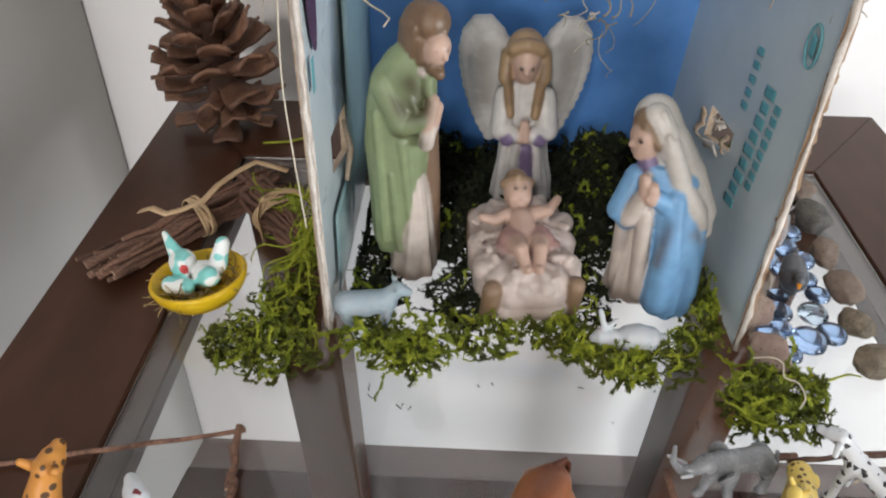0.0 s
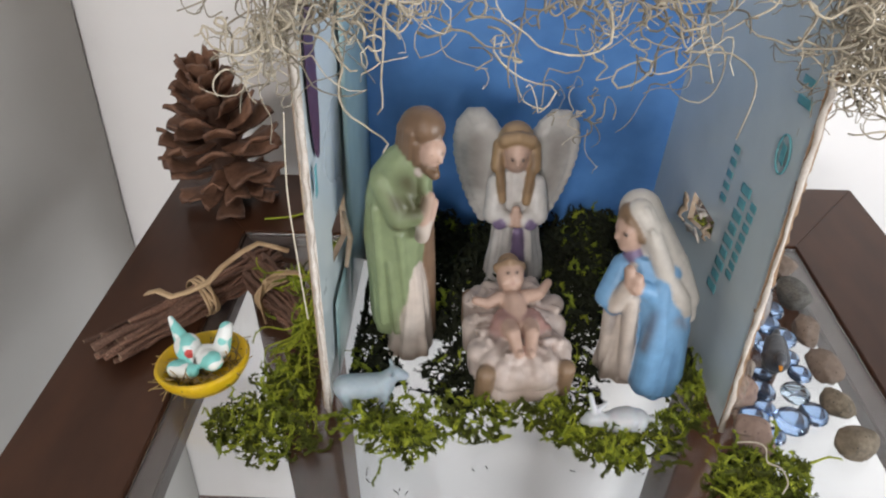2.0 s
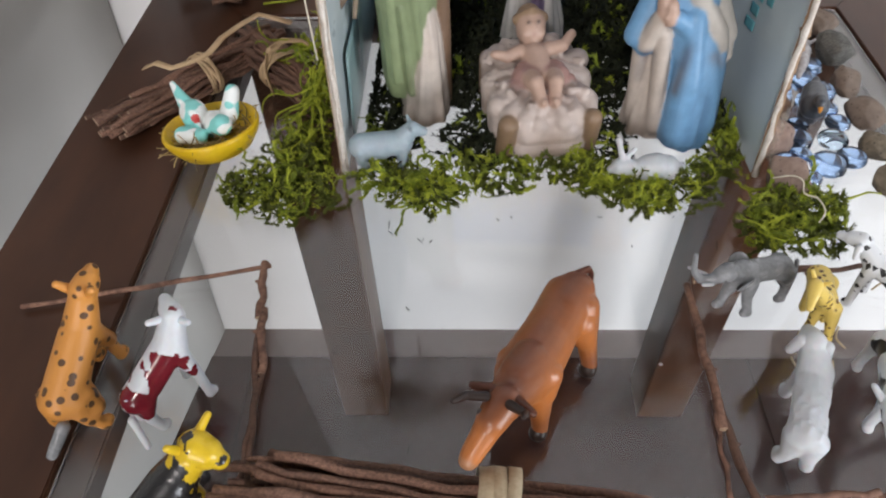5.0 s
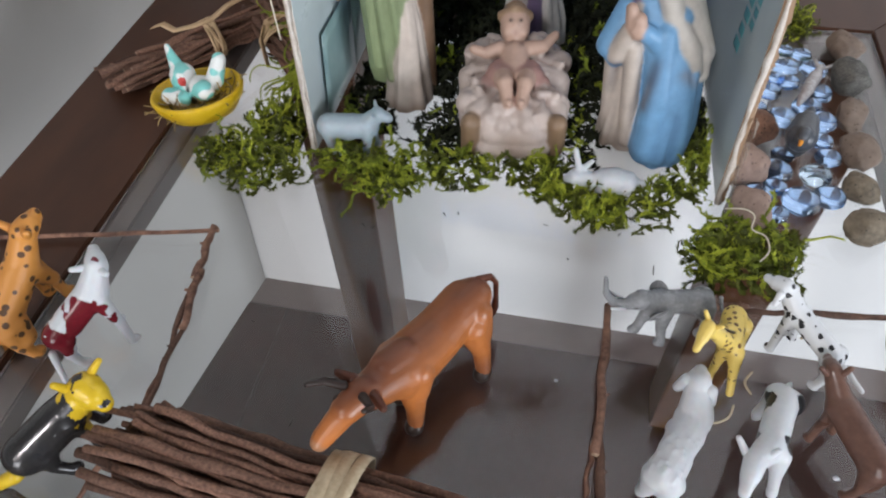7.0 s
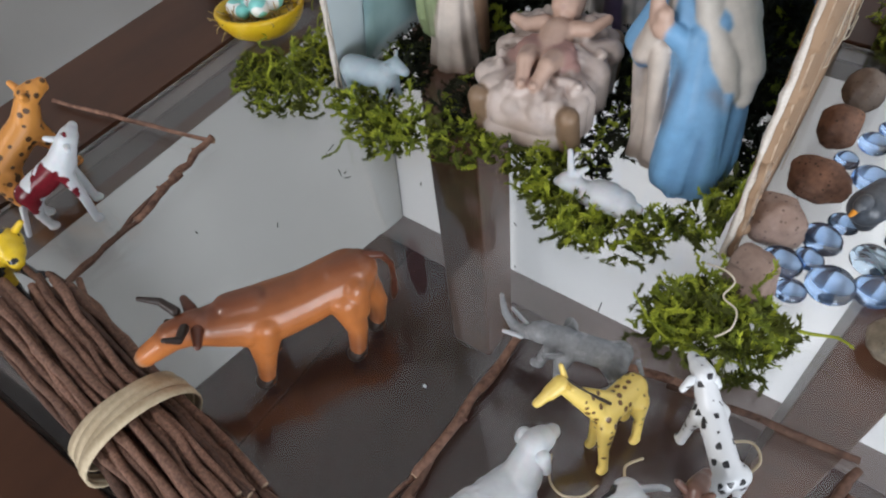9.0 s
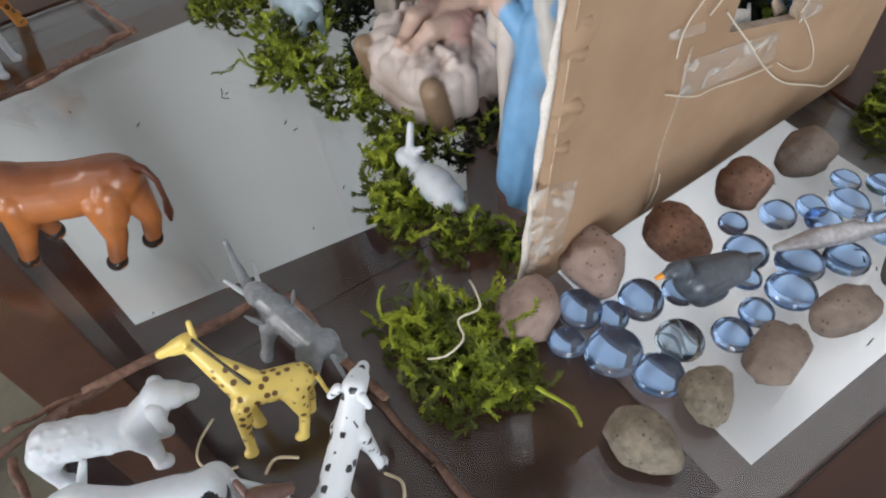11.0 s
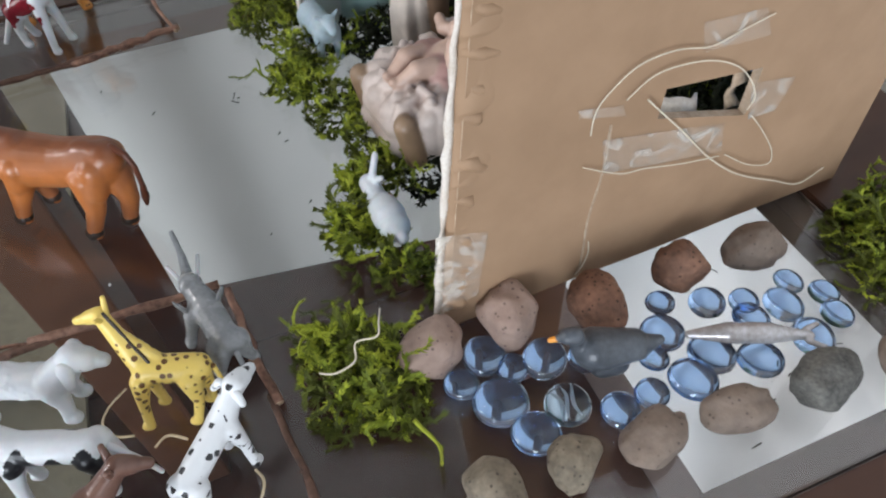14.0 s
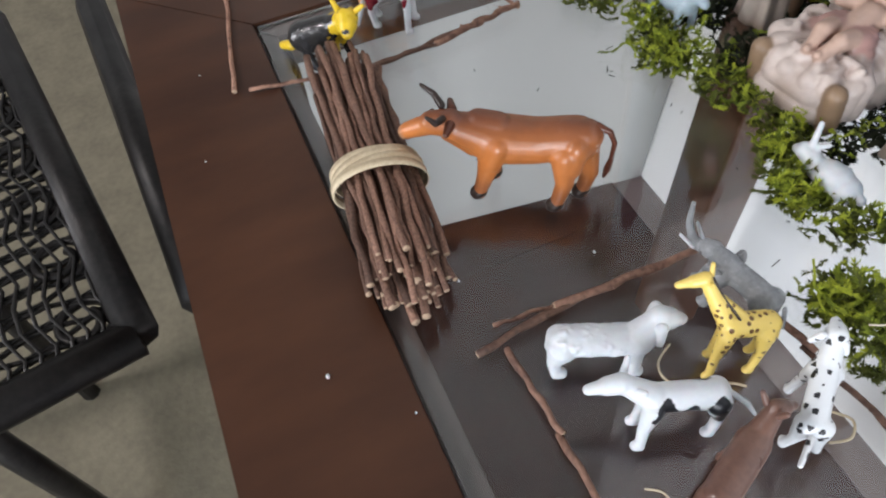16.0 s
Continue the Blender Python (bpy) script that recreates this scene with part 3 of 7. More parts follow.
# ---- the cardboard stable ----
box = thing("cardboard_stable", pose(0, 0, 0), "open cardboard box stood on end as a nativity stable", "cardboard box")
HB = 0.205
PF = {"fl": ((-0.090, 0.0), (-0.087, 0.010)), "fr": ((0.0875, -0.003), (0.0865, 0.0145)), "bl": ((-0.090, 0.150), (-0.086, 0.150)), "br": ((0.083, 0.151), (0.087, 0.141))}


def corner(k, z):
    (x0, y0), (x1, y1) = PF[k]
    f = z / HB
    return Vector((x0 + (x1 - x0) * f, y0 + (y1 - y0) * f, z + 0.0006))


def panel(name, a, b, inward, mats, hole=None, nu=16, nv=18, label=""):
    """A card sheet from post a to post b, 3 mm thick; material 0 inside, 1 outside, 2 edges. hole: u0, u1, v0, v1, lean."""
    bm = bmesh.new()
    t = Vector(inward) * -0.003
    us, vs = [i / nu for i in range(nu + 1)], [i / nv for i in range(nv + 1)]
    if hole:
        u0, u1, v0, v1 = hole
        us = sorted(set([u for u in us if not (u0 - 0.02 < u < u0 + 0.02 or u1 - 0.02 < u < u1 + 0.02)] + [u0, u1]))
        vs = sorted(set([v for v in vs if not (v0 - 0.02 < v < v0 + 0.02 or v1 - 0.02 < v < v1 + 0.02)] + [v0, v1]))
    grid = {}
    for i, u in enumerate(us):
        for j, v in enumerate(vs):
            p = corner(a, v * HB).lerp(corner(b, v * HB), u)
            w = 0.0006 * math.sin(math.pi * u) * (noise.noise(Vector((u * 3, v * 4, len(name)))))
            vv = 0
            if hole and hole[0] - 1e-6 <= u <= hole[1] + 1e-6 and hole[2] - 1e-6 <= v <= hole[3] + 1e-6:
                ff = (v - hole[2]) / (hole[3] - hole[2])
                vv = (hole[1] - u) / (hole[1] - hole[0]) * (0.010 * (1 - ff) + 0.003 * ff)
            q = p + Vector(inward) * w + Vector((0, 0, vv))
            grid[i, j] = (bm.verts.new(q), bm.verts.new(q + t))
    def solid_at(i, j):
        if not (0 <= i < len(us) - 1 and 0 <= j < len(vs) - 1):
            return False
        if hole:
            cu, cv = (us[i] + us[i + 1]) / 2, (vs[j] + vs[j + 1]) / 2
            return not (hole[0] < cu < hole[1] and hole[2] < cv < hole[3])
        return True
    for i in range(len(us) - 1):
        for j in range(len(vs) - 1):
            if not solid_at(i, j):
                continue
            q = [grid[i, j], grid[i + 1, j], grid[i + 1, j + 1], grid[i, j + 1]]
            bm.faces.new([p[0] for p in q]).material_index = 0
            bm.faces.new([p[1] for p in q[::-1]]).material_index = 1
            for (di, dj, e) in ((0, -1, (0, 1)), (1, 0, (1, 2)), (0, 1, (2, 3)), (-1, 0, (3, 0))):
                if not solid_at(i + di, j + dj):
                    bm.faces.new((q[e[0]][0], q[e[0]][1], q[e[1]][1], q[e[1]][0])).material_index = 2
    bmesh.ops.recalc_face_normals(bm, faces=bm.faces)
    return part(name, bm, mats, box, label, smooth=False)


panel("side_panel", "fl", "bl", (1, 0, 0), [M["card_print"], M["card"], M["card_edge"]], (0.22, 0.46, 0.24, 0.36), label="side panel printed grey-green inside")
panel("side_panel", "fr", "br", (-1, 0, 0), [M["card_print"], M["card"], M["card_edge"]], (0.400, 0.618, 0.244, 0.324), label="tan side panel with a small cut window")
panel("back_panel", "bl", "br", (0, -1, 0), [M["card_blue"], M["card"], M["card_edge"]], label="glossy blue back panel")
rng = random.Random(4)
# torn front edges: a row of crushed flutes and a white paper seam
for side, x0, x1, mtl in ((1, 0.0890, 0.0880, M["card_edge"]), (-1, -0.0915, -0.0885, M["white_edge"])):
    bm = bmesh.new()
    n = 260
    lobes = [rng.uniform(0.45, 1.0) for _ in range(40)]
    prev = None
    for k in range(n + 1):
        f = k / n
        z = 0.002 + f * (HB - 0.004)
        x = x0 + (x1 - x0) * f
        turn = f * 18 + 0.55 * math.sin(f * 23) + 0.2 * math.sin(f * 61)
        u = turn - math.floor(turn)
        wob = lobes[int(abs(turn)) % 40] * (min(1.0, u / 0.16) * (1 - 0.75 * max(0.0, (u - 0.16) / 0.84) ** 0.8))
        d = 0.0026 + (0.0075 * math.sqrt(max(0.0, 1 - (2 * u - 1) ** 2)) * lobes[int(abs(turn)) % 40] if side > 0 else 0.0018 * wob) + rng.uniform(0, 0.0005)
        out = 0.0003 + 0.0018 * wob * (1 if side > 0 else 0.3)
        yl = corner("fr" if side > 0 else "fl", z).y
        ring = [bm.verts.new(Vector(p) + Vector((0, yl, 0))) for p in ((x - side * 0.0026, -0.0012 - 0.0006 * rng.random(), z), (x + side * out, -0.0016, z), (x + side * (out + 0.0006), d * 0.5, z), (x + side * 0.0008, d, z))]
        if prev:
            for a in range(3):
                bm.faces.new((prev[a], prev[a + 1], ring[a + 1], ring[a]))
        prev = ring
    if side > 0:
        z = 0.012
        while z < HB - 0.012:
            yl, wide, deep = corner("fr", z).y, rng.uniform(0.0013, 0.0025), rng.uniform(0.006, 0.013)
            x = x0 + (x1 - x0) * z / HB
            tilt = rng.uniform(-0.005, 0.002)
            tube(bm, [(x - 0.0002, yl - rng.uniform(-0.001, 0.0012), z + 0.001), (x + 0.0010, yl + 0.0035, z), (x + 0.0008, yl + deep * 0.6, z + tilt * 0.7), (x - 0.0002, yl + deep, z + tilt)], [wide * rng.uniform(0.5, 0.9), wide, wide * 0.6, 0.0003], 9)
            z += rng.uniform(0.007, 0.018)
    bmesh.ops.recalc_face_normals(bm, faces=bm.faces)
    part("torn_edge", bm, M["card"] if side > 0 else M["white_edge"], box, "crushed and torn corrugated edge")
    bm = bmesh.new()
    pts = [(x0 + (x1 - x0) * f - side * 0.0012 + rng.uniform(-0.0006, 0.0006), -0.0022 + corner("fr" if side > 0 else "fl", f * HB).y + rng.uniform(-0.0004, 0.0004), 0.002 + f * (HB - 0.003)) for f in [k / 40 for k in range(41)]]
    tube(bm, pts, [rng.uniform(0.0006, 0.0016) for _ in pts], 5)
    part("paper_seam", bm, M["white_edge"], box, "white torn paper seam")


def on_side(y, z, out):
    """A point on the right panel, out metres from its outer face."""
    p = corner("fr", z).lerp(corner("br", z), y / 0.15)
    return Vector((p.x + 0.003 + out, p.y, z))


def on_inner(y, z, out=0.0009):
    p = on_side(y, z, 0)
    return p - Vector((0.003 + out, 0, 0))


def patch(bm, corners, fn, thick):
    n = 6
    g = [[fn(*(Vector(corners[0]).lerp(Vector(corners[1]), i / n).lerp(Vector(corners[3]).lerp(Vector(corners[2]), i / n), j / n))) for i in range(n + 1)] for j in range(n + 1)]
    vs = [[bm.verts.new(p) for p in row] for row in g]
    for j in range(n):
        for i in range(n):
            bm.faces.new((vs[j][i], vs[j][i + 1], vs[j + 1][i + 1], vs[j + 1][i]))
    r = bmesh.ops.extrude_face_region(bm, geom=list(bm.faces))
    for v in [e for e in r["geom"] if isinstance(e, bmesh.types.BMVert)]:
        v.co.x += thick


# clear tape round the cut window and at the foot of the front edge
for cs in ([(0.042, 0.06), (0.085, 0.051), (0.088, 0.039), (0.045, 0.047)], [(0.09, 0.063), (0.107, 0.06), (0.104, 0.049), (0.094, 0.049)], [(0.065, 0.088), (0.085, 0.087), (0.09, 0.078), (0.068, 0.079)],
           [(0.032, 0.073), (0.046, 0.07), (0.048, 0.066), (0.033, 0.07)], [(-0.006, 0.045), (0.01, 0.04), (0.009, 0.013), (-0.005, 0.009)]):
    bm = bmesh.new()
    rr = random.Random(int(cs[0][0] * 1000))
    patch(bm, cs, lambda y, z: on_side(y, z, 0.0005 + 0.0002 * rr.random()), 0.00008)
    part("tape_strip", bm, M["tape"], box, "crinkled clear tape")
# thin white strings
for pts, rad in (([(0.037, 0.064), (0.037, 0.071), (0.04, 0.076), (0.047, 0.082), (0.058, 0.083), (0.069, 0.081), (0.078, 0.083), (0.088, 0.085)], 0.0002),
                 ([(0.046, 0.072), (0.053, 0.077), (0.062, 0.078), (0.072, 0.076), (0.082, 0.071), (0.089, 0.064), (0.092, 0.058), (0.091, 0.054)], 0.0002),
                 ([(0.053, 0.07), (0.06, 0.063), (0.07, 0.053), (0.082, 0.04), (0.098, 0.026), (0.117, 0.015), (0.13, 0.008), (0.139, 0.012)], 0.00027),
                 ([(0.089, 0.038), (0.101, 0.029), (0.11, 0.026), (0.109, 0.032), (0.101, 0.043), (0.094, 0.051)], 0.00018),
                 ([(0.037, 0.053), (0.05, 0.046), (0.059, 0.044), (0.072, 0.041), (0.087, 0.038)], 0.00018),
                 ([(0.045, 0.02), (0.046, 0.014), (0.045, 0.008), (0.043, 0.005)], 0.00024)):
    bm = bmesh.new()
    P = [on_side(y, z, 0.0011 + 0.0006 * rng.random()) for y, z in pts]
    fine = []
    for k in range(len(P) - 1):
        p0, p1, p2, p3 = P[max(k - 1, 0)], P[k], P[k + 1], P[min(k + 2, len(P) - 1)]
        for s in range(6):
            u = s / 6
            fine.append(0.5 * ((2 * p1) + (p2 - p0) * u + (2 * p0 - 5 * p1 + 4 * p2 - p3) * u * u + (3 * p1 - p0 - 3 * p2 + p3) * u ** 3))
    fine.append(P[-1])
    tube(bm, fine, rad, 5)
    part("string", bm, M["string"], box, "loose white string taped on")
# vertical crease of the side panel
bm = bmesh.new()
tube(bm, [on_side(0.0445 + 0.0006 * math.sin(z * 160), z, 0.0) for z in [0.004 + 0.004 * k for k in range(16)]], 0.00045, 5)
part("crease", bm, M["card_edge"], box)
# torn window flaps, folded inwards
for k, (y0, z0, y1, z1, w) in enumerate(((0.062, 0.059, 0.080, 0.054, 0.006), (0.0925, 0.050, 0.0925, 0.066, 0.006), (0.064, 0.070, 0.076, 0.069, 0.003), (0.060, 0.060, 0.062, 0.068, 0.003))):
    bm = bmesh.new()
    fr = random.Random(k)
    pts = [on_inner(y0 + (y1 - y0) * q / 6, z0 + (z1 - z0) * q / 6, 0.0015 + 0.004 * fr.random()) for q in range(7)]
    ribbon(bm, pts, [w * fr.uniform(0.5, 1.1) for _ in pts], 0.0008, Vector((1, 0.3 * fr.random(), 0.4)))
    part("torn_flap", bm, M["card_edge"] if k % 2 else M["white_edge"], box, "torn cardboard flap at the window")
# unreadable teal print on the inner right side, a ring mark above it
for y, z, w, h, tilt in [(0.044 - 0.0008 * k, 0.046 + 0.0068 * k, (0.0105, 0.0085, 0.0098, 0.0078)[k % 4], 0.0046, 0.15) for k in range(9)] + [(0.031 - 0.0006 * k, 0.062 + 0.0052 * k, 0.0062, 0.0034, 0.15) for k in range(8)] + [(0.058, 0.085 + 0.006 * k, 0.0070, 0.0032, 0.15) for k in range(5)] + [(0.012, 0.150, 0.012, 0.0035, 0.1), (0.013, 0.157, 0.010, 0.003, 0.1)]:
    bm = bmesh.new()
    cs = [(y - w / 2, z - h / 2 + tilt * w / 2), (y + w / 2, z - h / 2 - tilt * w / 2), (y + w / 2, z + h / 2 - tilt * w / 2), (y - w / 2, z + h / 2 + tilt * w / 2)]
    patch(bm, cs, lambda a, b: on_inner(a, b, 0.0006), 0.00006)
    part("print_bar", bm, M["ink_teal"], box, "teal printed mark")
bm = bmesh.new()
tube(bm, [on_inner(0.016 + 0.0055 * math.cos(a), 0.128 + 0.0075 * math.sin(a), 0.0006) for a in [2 * math.pi * k / 28 for k in range(29)]], 0.00045, 5)
part("print_ring", bm, M["ink_teal"], box, "teal printed ring")
bm = bmesh.new()
patch(bm, [(0.0135, 0.124), (0.0180, 0.1245), (0.0185, 0.132), (0.0140, 0.1315)], lambda a, b: on_inner(a, b, 0.0007), 0.00006)
part("print_blot", bm, M["ink_teal"], box)


def on_left(y, z, out=0.0011):
    p = corner("fl", z).lerp(corner("bl", z), y / 0.15)
    return Vector((p.x + out, p.y, z))


bm = bmesh.new()
ring = []
for k in range(20):
    a = 2 * math.pi * k / 20
    ring.append(bm.verts.new(on_left(0.014 + 0.008 * math.cos(a), 0.155 + 0.032 * math.sin(a), 0.0016)))
bm.faces.new(ring)
r = bmesh.ops.extrude_face_region(bm, geom=list(bm.faces))
for v in [e for e in r["geom"] if isinstance(e, bmesh.types.BMVert)]:
    v.co.x -= 0.0003
part("print_blot", bm, M["ink_purple"], box, "dark purple printed blot", smooth=False)
for cs, mt in (([(0.003, 0.112), (0.007, 0.112), (0.008, 0.124), (0.004, 0.124)], M["ink_teal"]), ([(0.06, 0.005), (0.148, 0.005), (0.147, 0.2), (0.075, 0.2)], M["card_teal"]), ([(0.016, 0.004), (0.0595, 0.004), (0.0630, 0.046), (0.021, 0.046)], M["card_teal"])):
    bm = bmesh.new()
    patch(bm, cs, lambda a, b: on_left(a, b, 0.0016), 0.0002)
    part("print_patch", bm, mt, box, "sea green printed patch")
bm = bmesh.new()
p = [on_left(0.040, 0.052, 0.004), on_left(0.044, 0.066, 0.006), on_left(0.047, 0.078, 0.003)]
tube(bm, p, [0.001, 0.0016, 0.001], 6)
part("torn_flap", bm, M["card_edge"], box, "torn cardboard flap at the window")

# ---- the nativity figures, each one moulded piece ----
GREEN, CREAM, SKIN, HAIR, BARK = (0.190, 0.236, 0.122), (0.49, 0.42, 0.365), (0.47, 0.315, 0.245), (0.150, 0.088, 0.050), (0.150, 0.090, 0.054)
WHITE, LILAC, GOLD, BLUE, VEIL = (0.52, 0.495, 0.47), (0.185, 0.135, 0.240), (0.30, 0.195, 0.105), (0.150, 0.325, 0.53), (0.54, 0.505, 0.455)
TAN, CLOTH, ROSE, INK, OLIVE = (0.20, 0.125, 0.072), (0.505, 0.42, 0.375), (0.34, 0.19, 0.165), (0.05, 0.028, 0.020), (0.055, 0.050, 0.020)
NATIVITY = "nativity figurines"


def eyes(c, side, look_down, gap=2.3, r=0.75):
    """Two small painted eyes on a face."""
    c, side = Vector(c), Vector(side)
    return [(c + side * q * gap + Vector(look_down), r, c + side * q * (gap + 0.5) + Vector(look_down), r, 9) for q in (-1, 1)]


# bowed standing figure in a green robe
rng = random.Random(33)
LOCKS = []
for k in range(13):
    a = math.radians(55 + 16 * k)
    top = Vector((11.0 + 4.2 * math.cos(a), -2.4 + 4.2 * math.sin(a), 130.2))
    low = Vector((9.4 + 9.6 * math.cos(a), -1.6 + 9.4 * math.sin(a), rng.uniform(111.5, 116)))
    low = Vector((9.4 + (low.x - 9.4) * 0.86, -1.6 + (low.y + 1.6) * 0.86, low.z))
    bend = top.lerp(low, 0.42) + Vector((math.cos(a), math.sin(a), 0.5)) * 1.9
    LOCKS += [(top, 1.5, bend, 2.0, 3), (bend, 2.0, low, 1.3, 3)]
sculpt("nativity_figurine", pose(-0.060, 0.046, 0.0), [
    ([(0, 3, -2, 12, 12), (20, 4, -3, 9.5, 11), (40, 5, -3, 7, 8), (60, 4, -2, 5, 6)], 1, (0.7, 7, 2.0)),
    ([(13, -3.5, 1, 11.5, 10.5), (22, -3.5, 0.5, 12.5, 12), (45, -3.2, 0.5, 12.8, 12.4), (70, -2.5, 0.5, 14.2, 12.6), (88, 0, 0, 14.8, 12), (101, 1.5, -0.5, 13.6, 10.6), (110, 3.5, -2, 10, 8.4), (117, 6, -3, 5.5, 5.5)], 0, (0.42, 5, 2.0)),
    ((10, 3, 97), 4.8, (11, 4, 50), 5.2, 4), ((11, 4, 50), 5.2, (10, 4, 6), 6.4, 4),
    ((-6, -6, 100), 5.6, (1, -9.8, 84), 5.6, 0), ((1, -9.8, 84), 5.4, (9, -11, 87), 4.4, 0),
    ((-9, -8.6, 88), 2.6, (-8, -9.8, 24), 2.4, 0), ((1, -11, 76), 2.4, (3, -9.8, 36), 1.8, 0), ((-4, -10.6, 60), 1.8, (-2, -11.2, 18), 1.8, 0),
    ((3, -9.4, 100), 1.6, (9, -11.8, 88), 1.3, 0), ((0, -9.8, 97), 1.5, (6, -13.2, 84), 1.2, 0),
    ((11, -12.5, 77), 3.4, (12.5, -11.5, 84), 3.4, 1), ((12, -12, 85), 3.1, (14, -9.5, 95), 2.8, 2), ((14, -10.5, 84), 2.4, (16, -8.5, 92), 2.2, 2),
    ((3, -5, 111.5), 2.2, (10, -9, 106.5), 1.6, 1), ((12, -8, 105), 2.4, (12, -9, 98), 2.2, 0),
    ((11, -3, 119), 6.3, (12, -4, 121), 6.6, 3), ((15.0, -8.0, 115), 5.3, (15.6, -8.8, 117.6), 5.4, 2), ((19.0, -12.6, 114.4), 1.1, (18.8, -12.5, 116.8), 0.8, 2),
    ((10.0, -2.2, 124.2), 8.6, (12.6, -4.0, 125.0), 8.0, 3), ((4.5, -2.5, 119), 4.6, (3.5, -1, 113), 4.2, 3), ((8, -8.4, 123), 2.0, (13.2, -10.4, 124), 1.5, 3), ((13.2, -10.4, 124), 1.5, (18.4, -8.4, 123.2), 1.3, 3), ((9.0, -8.6, 120), 2.8, (9.4, -8.8, 112), 2.2, 3),
    ((14.6, -9.8, 110), 3.8, (16.4, -11.4, 107.5), 2.4, 3), ((11.6, -8.8, 111.5), 2.4, (16.6, -12.4, 110.6), 1.5, 3),
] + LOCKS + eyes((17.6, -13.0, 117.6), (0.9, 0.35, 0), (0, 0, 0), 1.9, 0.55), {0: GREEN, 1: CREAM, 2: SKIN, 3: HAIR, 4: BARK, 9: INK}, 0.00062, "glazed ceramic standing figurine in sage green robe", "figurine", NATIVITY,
    # olive paint on the robe, which also shades its folds and under the arm
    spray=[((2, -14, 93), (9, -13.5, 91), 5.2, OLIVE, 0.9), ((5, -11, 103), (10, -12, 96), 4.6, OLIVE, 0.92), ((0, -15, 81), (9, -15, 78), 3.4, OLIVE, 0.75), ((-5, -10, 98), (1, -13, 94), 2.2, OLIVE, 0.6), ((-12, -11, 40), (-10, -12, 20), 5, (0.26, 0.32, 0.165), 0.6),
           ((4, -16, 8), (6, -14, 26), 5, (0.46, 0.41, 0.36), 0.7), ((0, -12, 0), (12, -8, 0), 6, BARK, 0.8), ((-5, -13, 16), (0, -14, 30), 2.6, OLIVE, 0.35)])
# winged figure
WING = []
for sx, dx in ((-1, 1.0), (1, 2.0)):
    RIM = [(9, 84), (13, 92), (18, 97), (23.5, 96.5), (27.5, 91), (29, 83), (28.6, 74), (26.6, 64), (23.6, 54), (19.6, 44), (15, 36)]
    RIM = [q for a, b in zip(RIM, RIM[1:]) for q in (a, ((a[0] + b[0]) / 2, (a[1] + b[1]) / 2))] + [RIM[-1]]
    pts = [Vector((sx * x + dx, 10 + 0.10 * x, z)) for x, z in RIM]
    for q, p in enumerate(pts):
        root = Vector((sx * 6 + dx, 8, 74 - 1.1 * q))
        WING.append((root, 4.0, p, 3.6, 4))
        WING.append((root.lerp(p, 0.3), 4.6, root.lerp(p, 0.75), 4.8, 4))
    for p, q in zip(pts, pts[1:]):
        WING.append((p, 3.0, q, 3.0, 4))
        WING.append((p + Vector((0, -2.2, 0)), 1.5, q + Vector((0, -2.2, 0)), 1.5, 4))
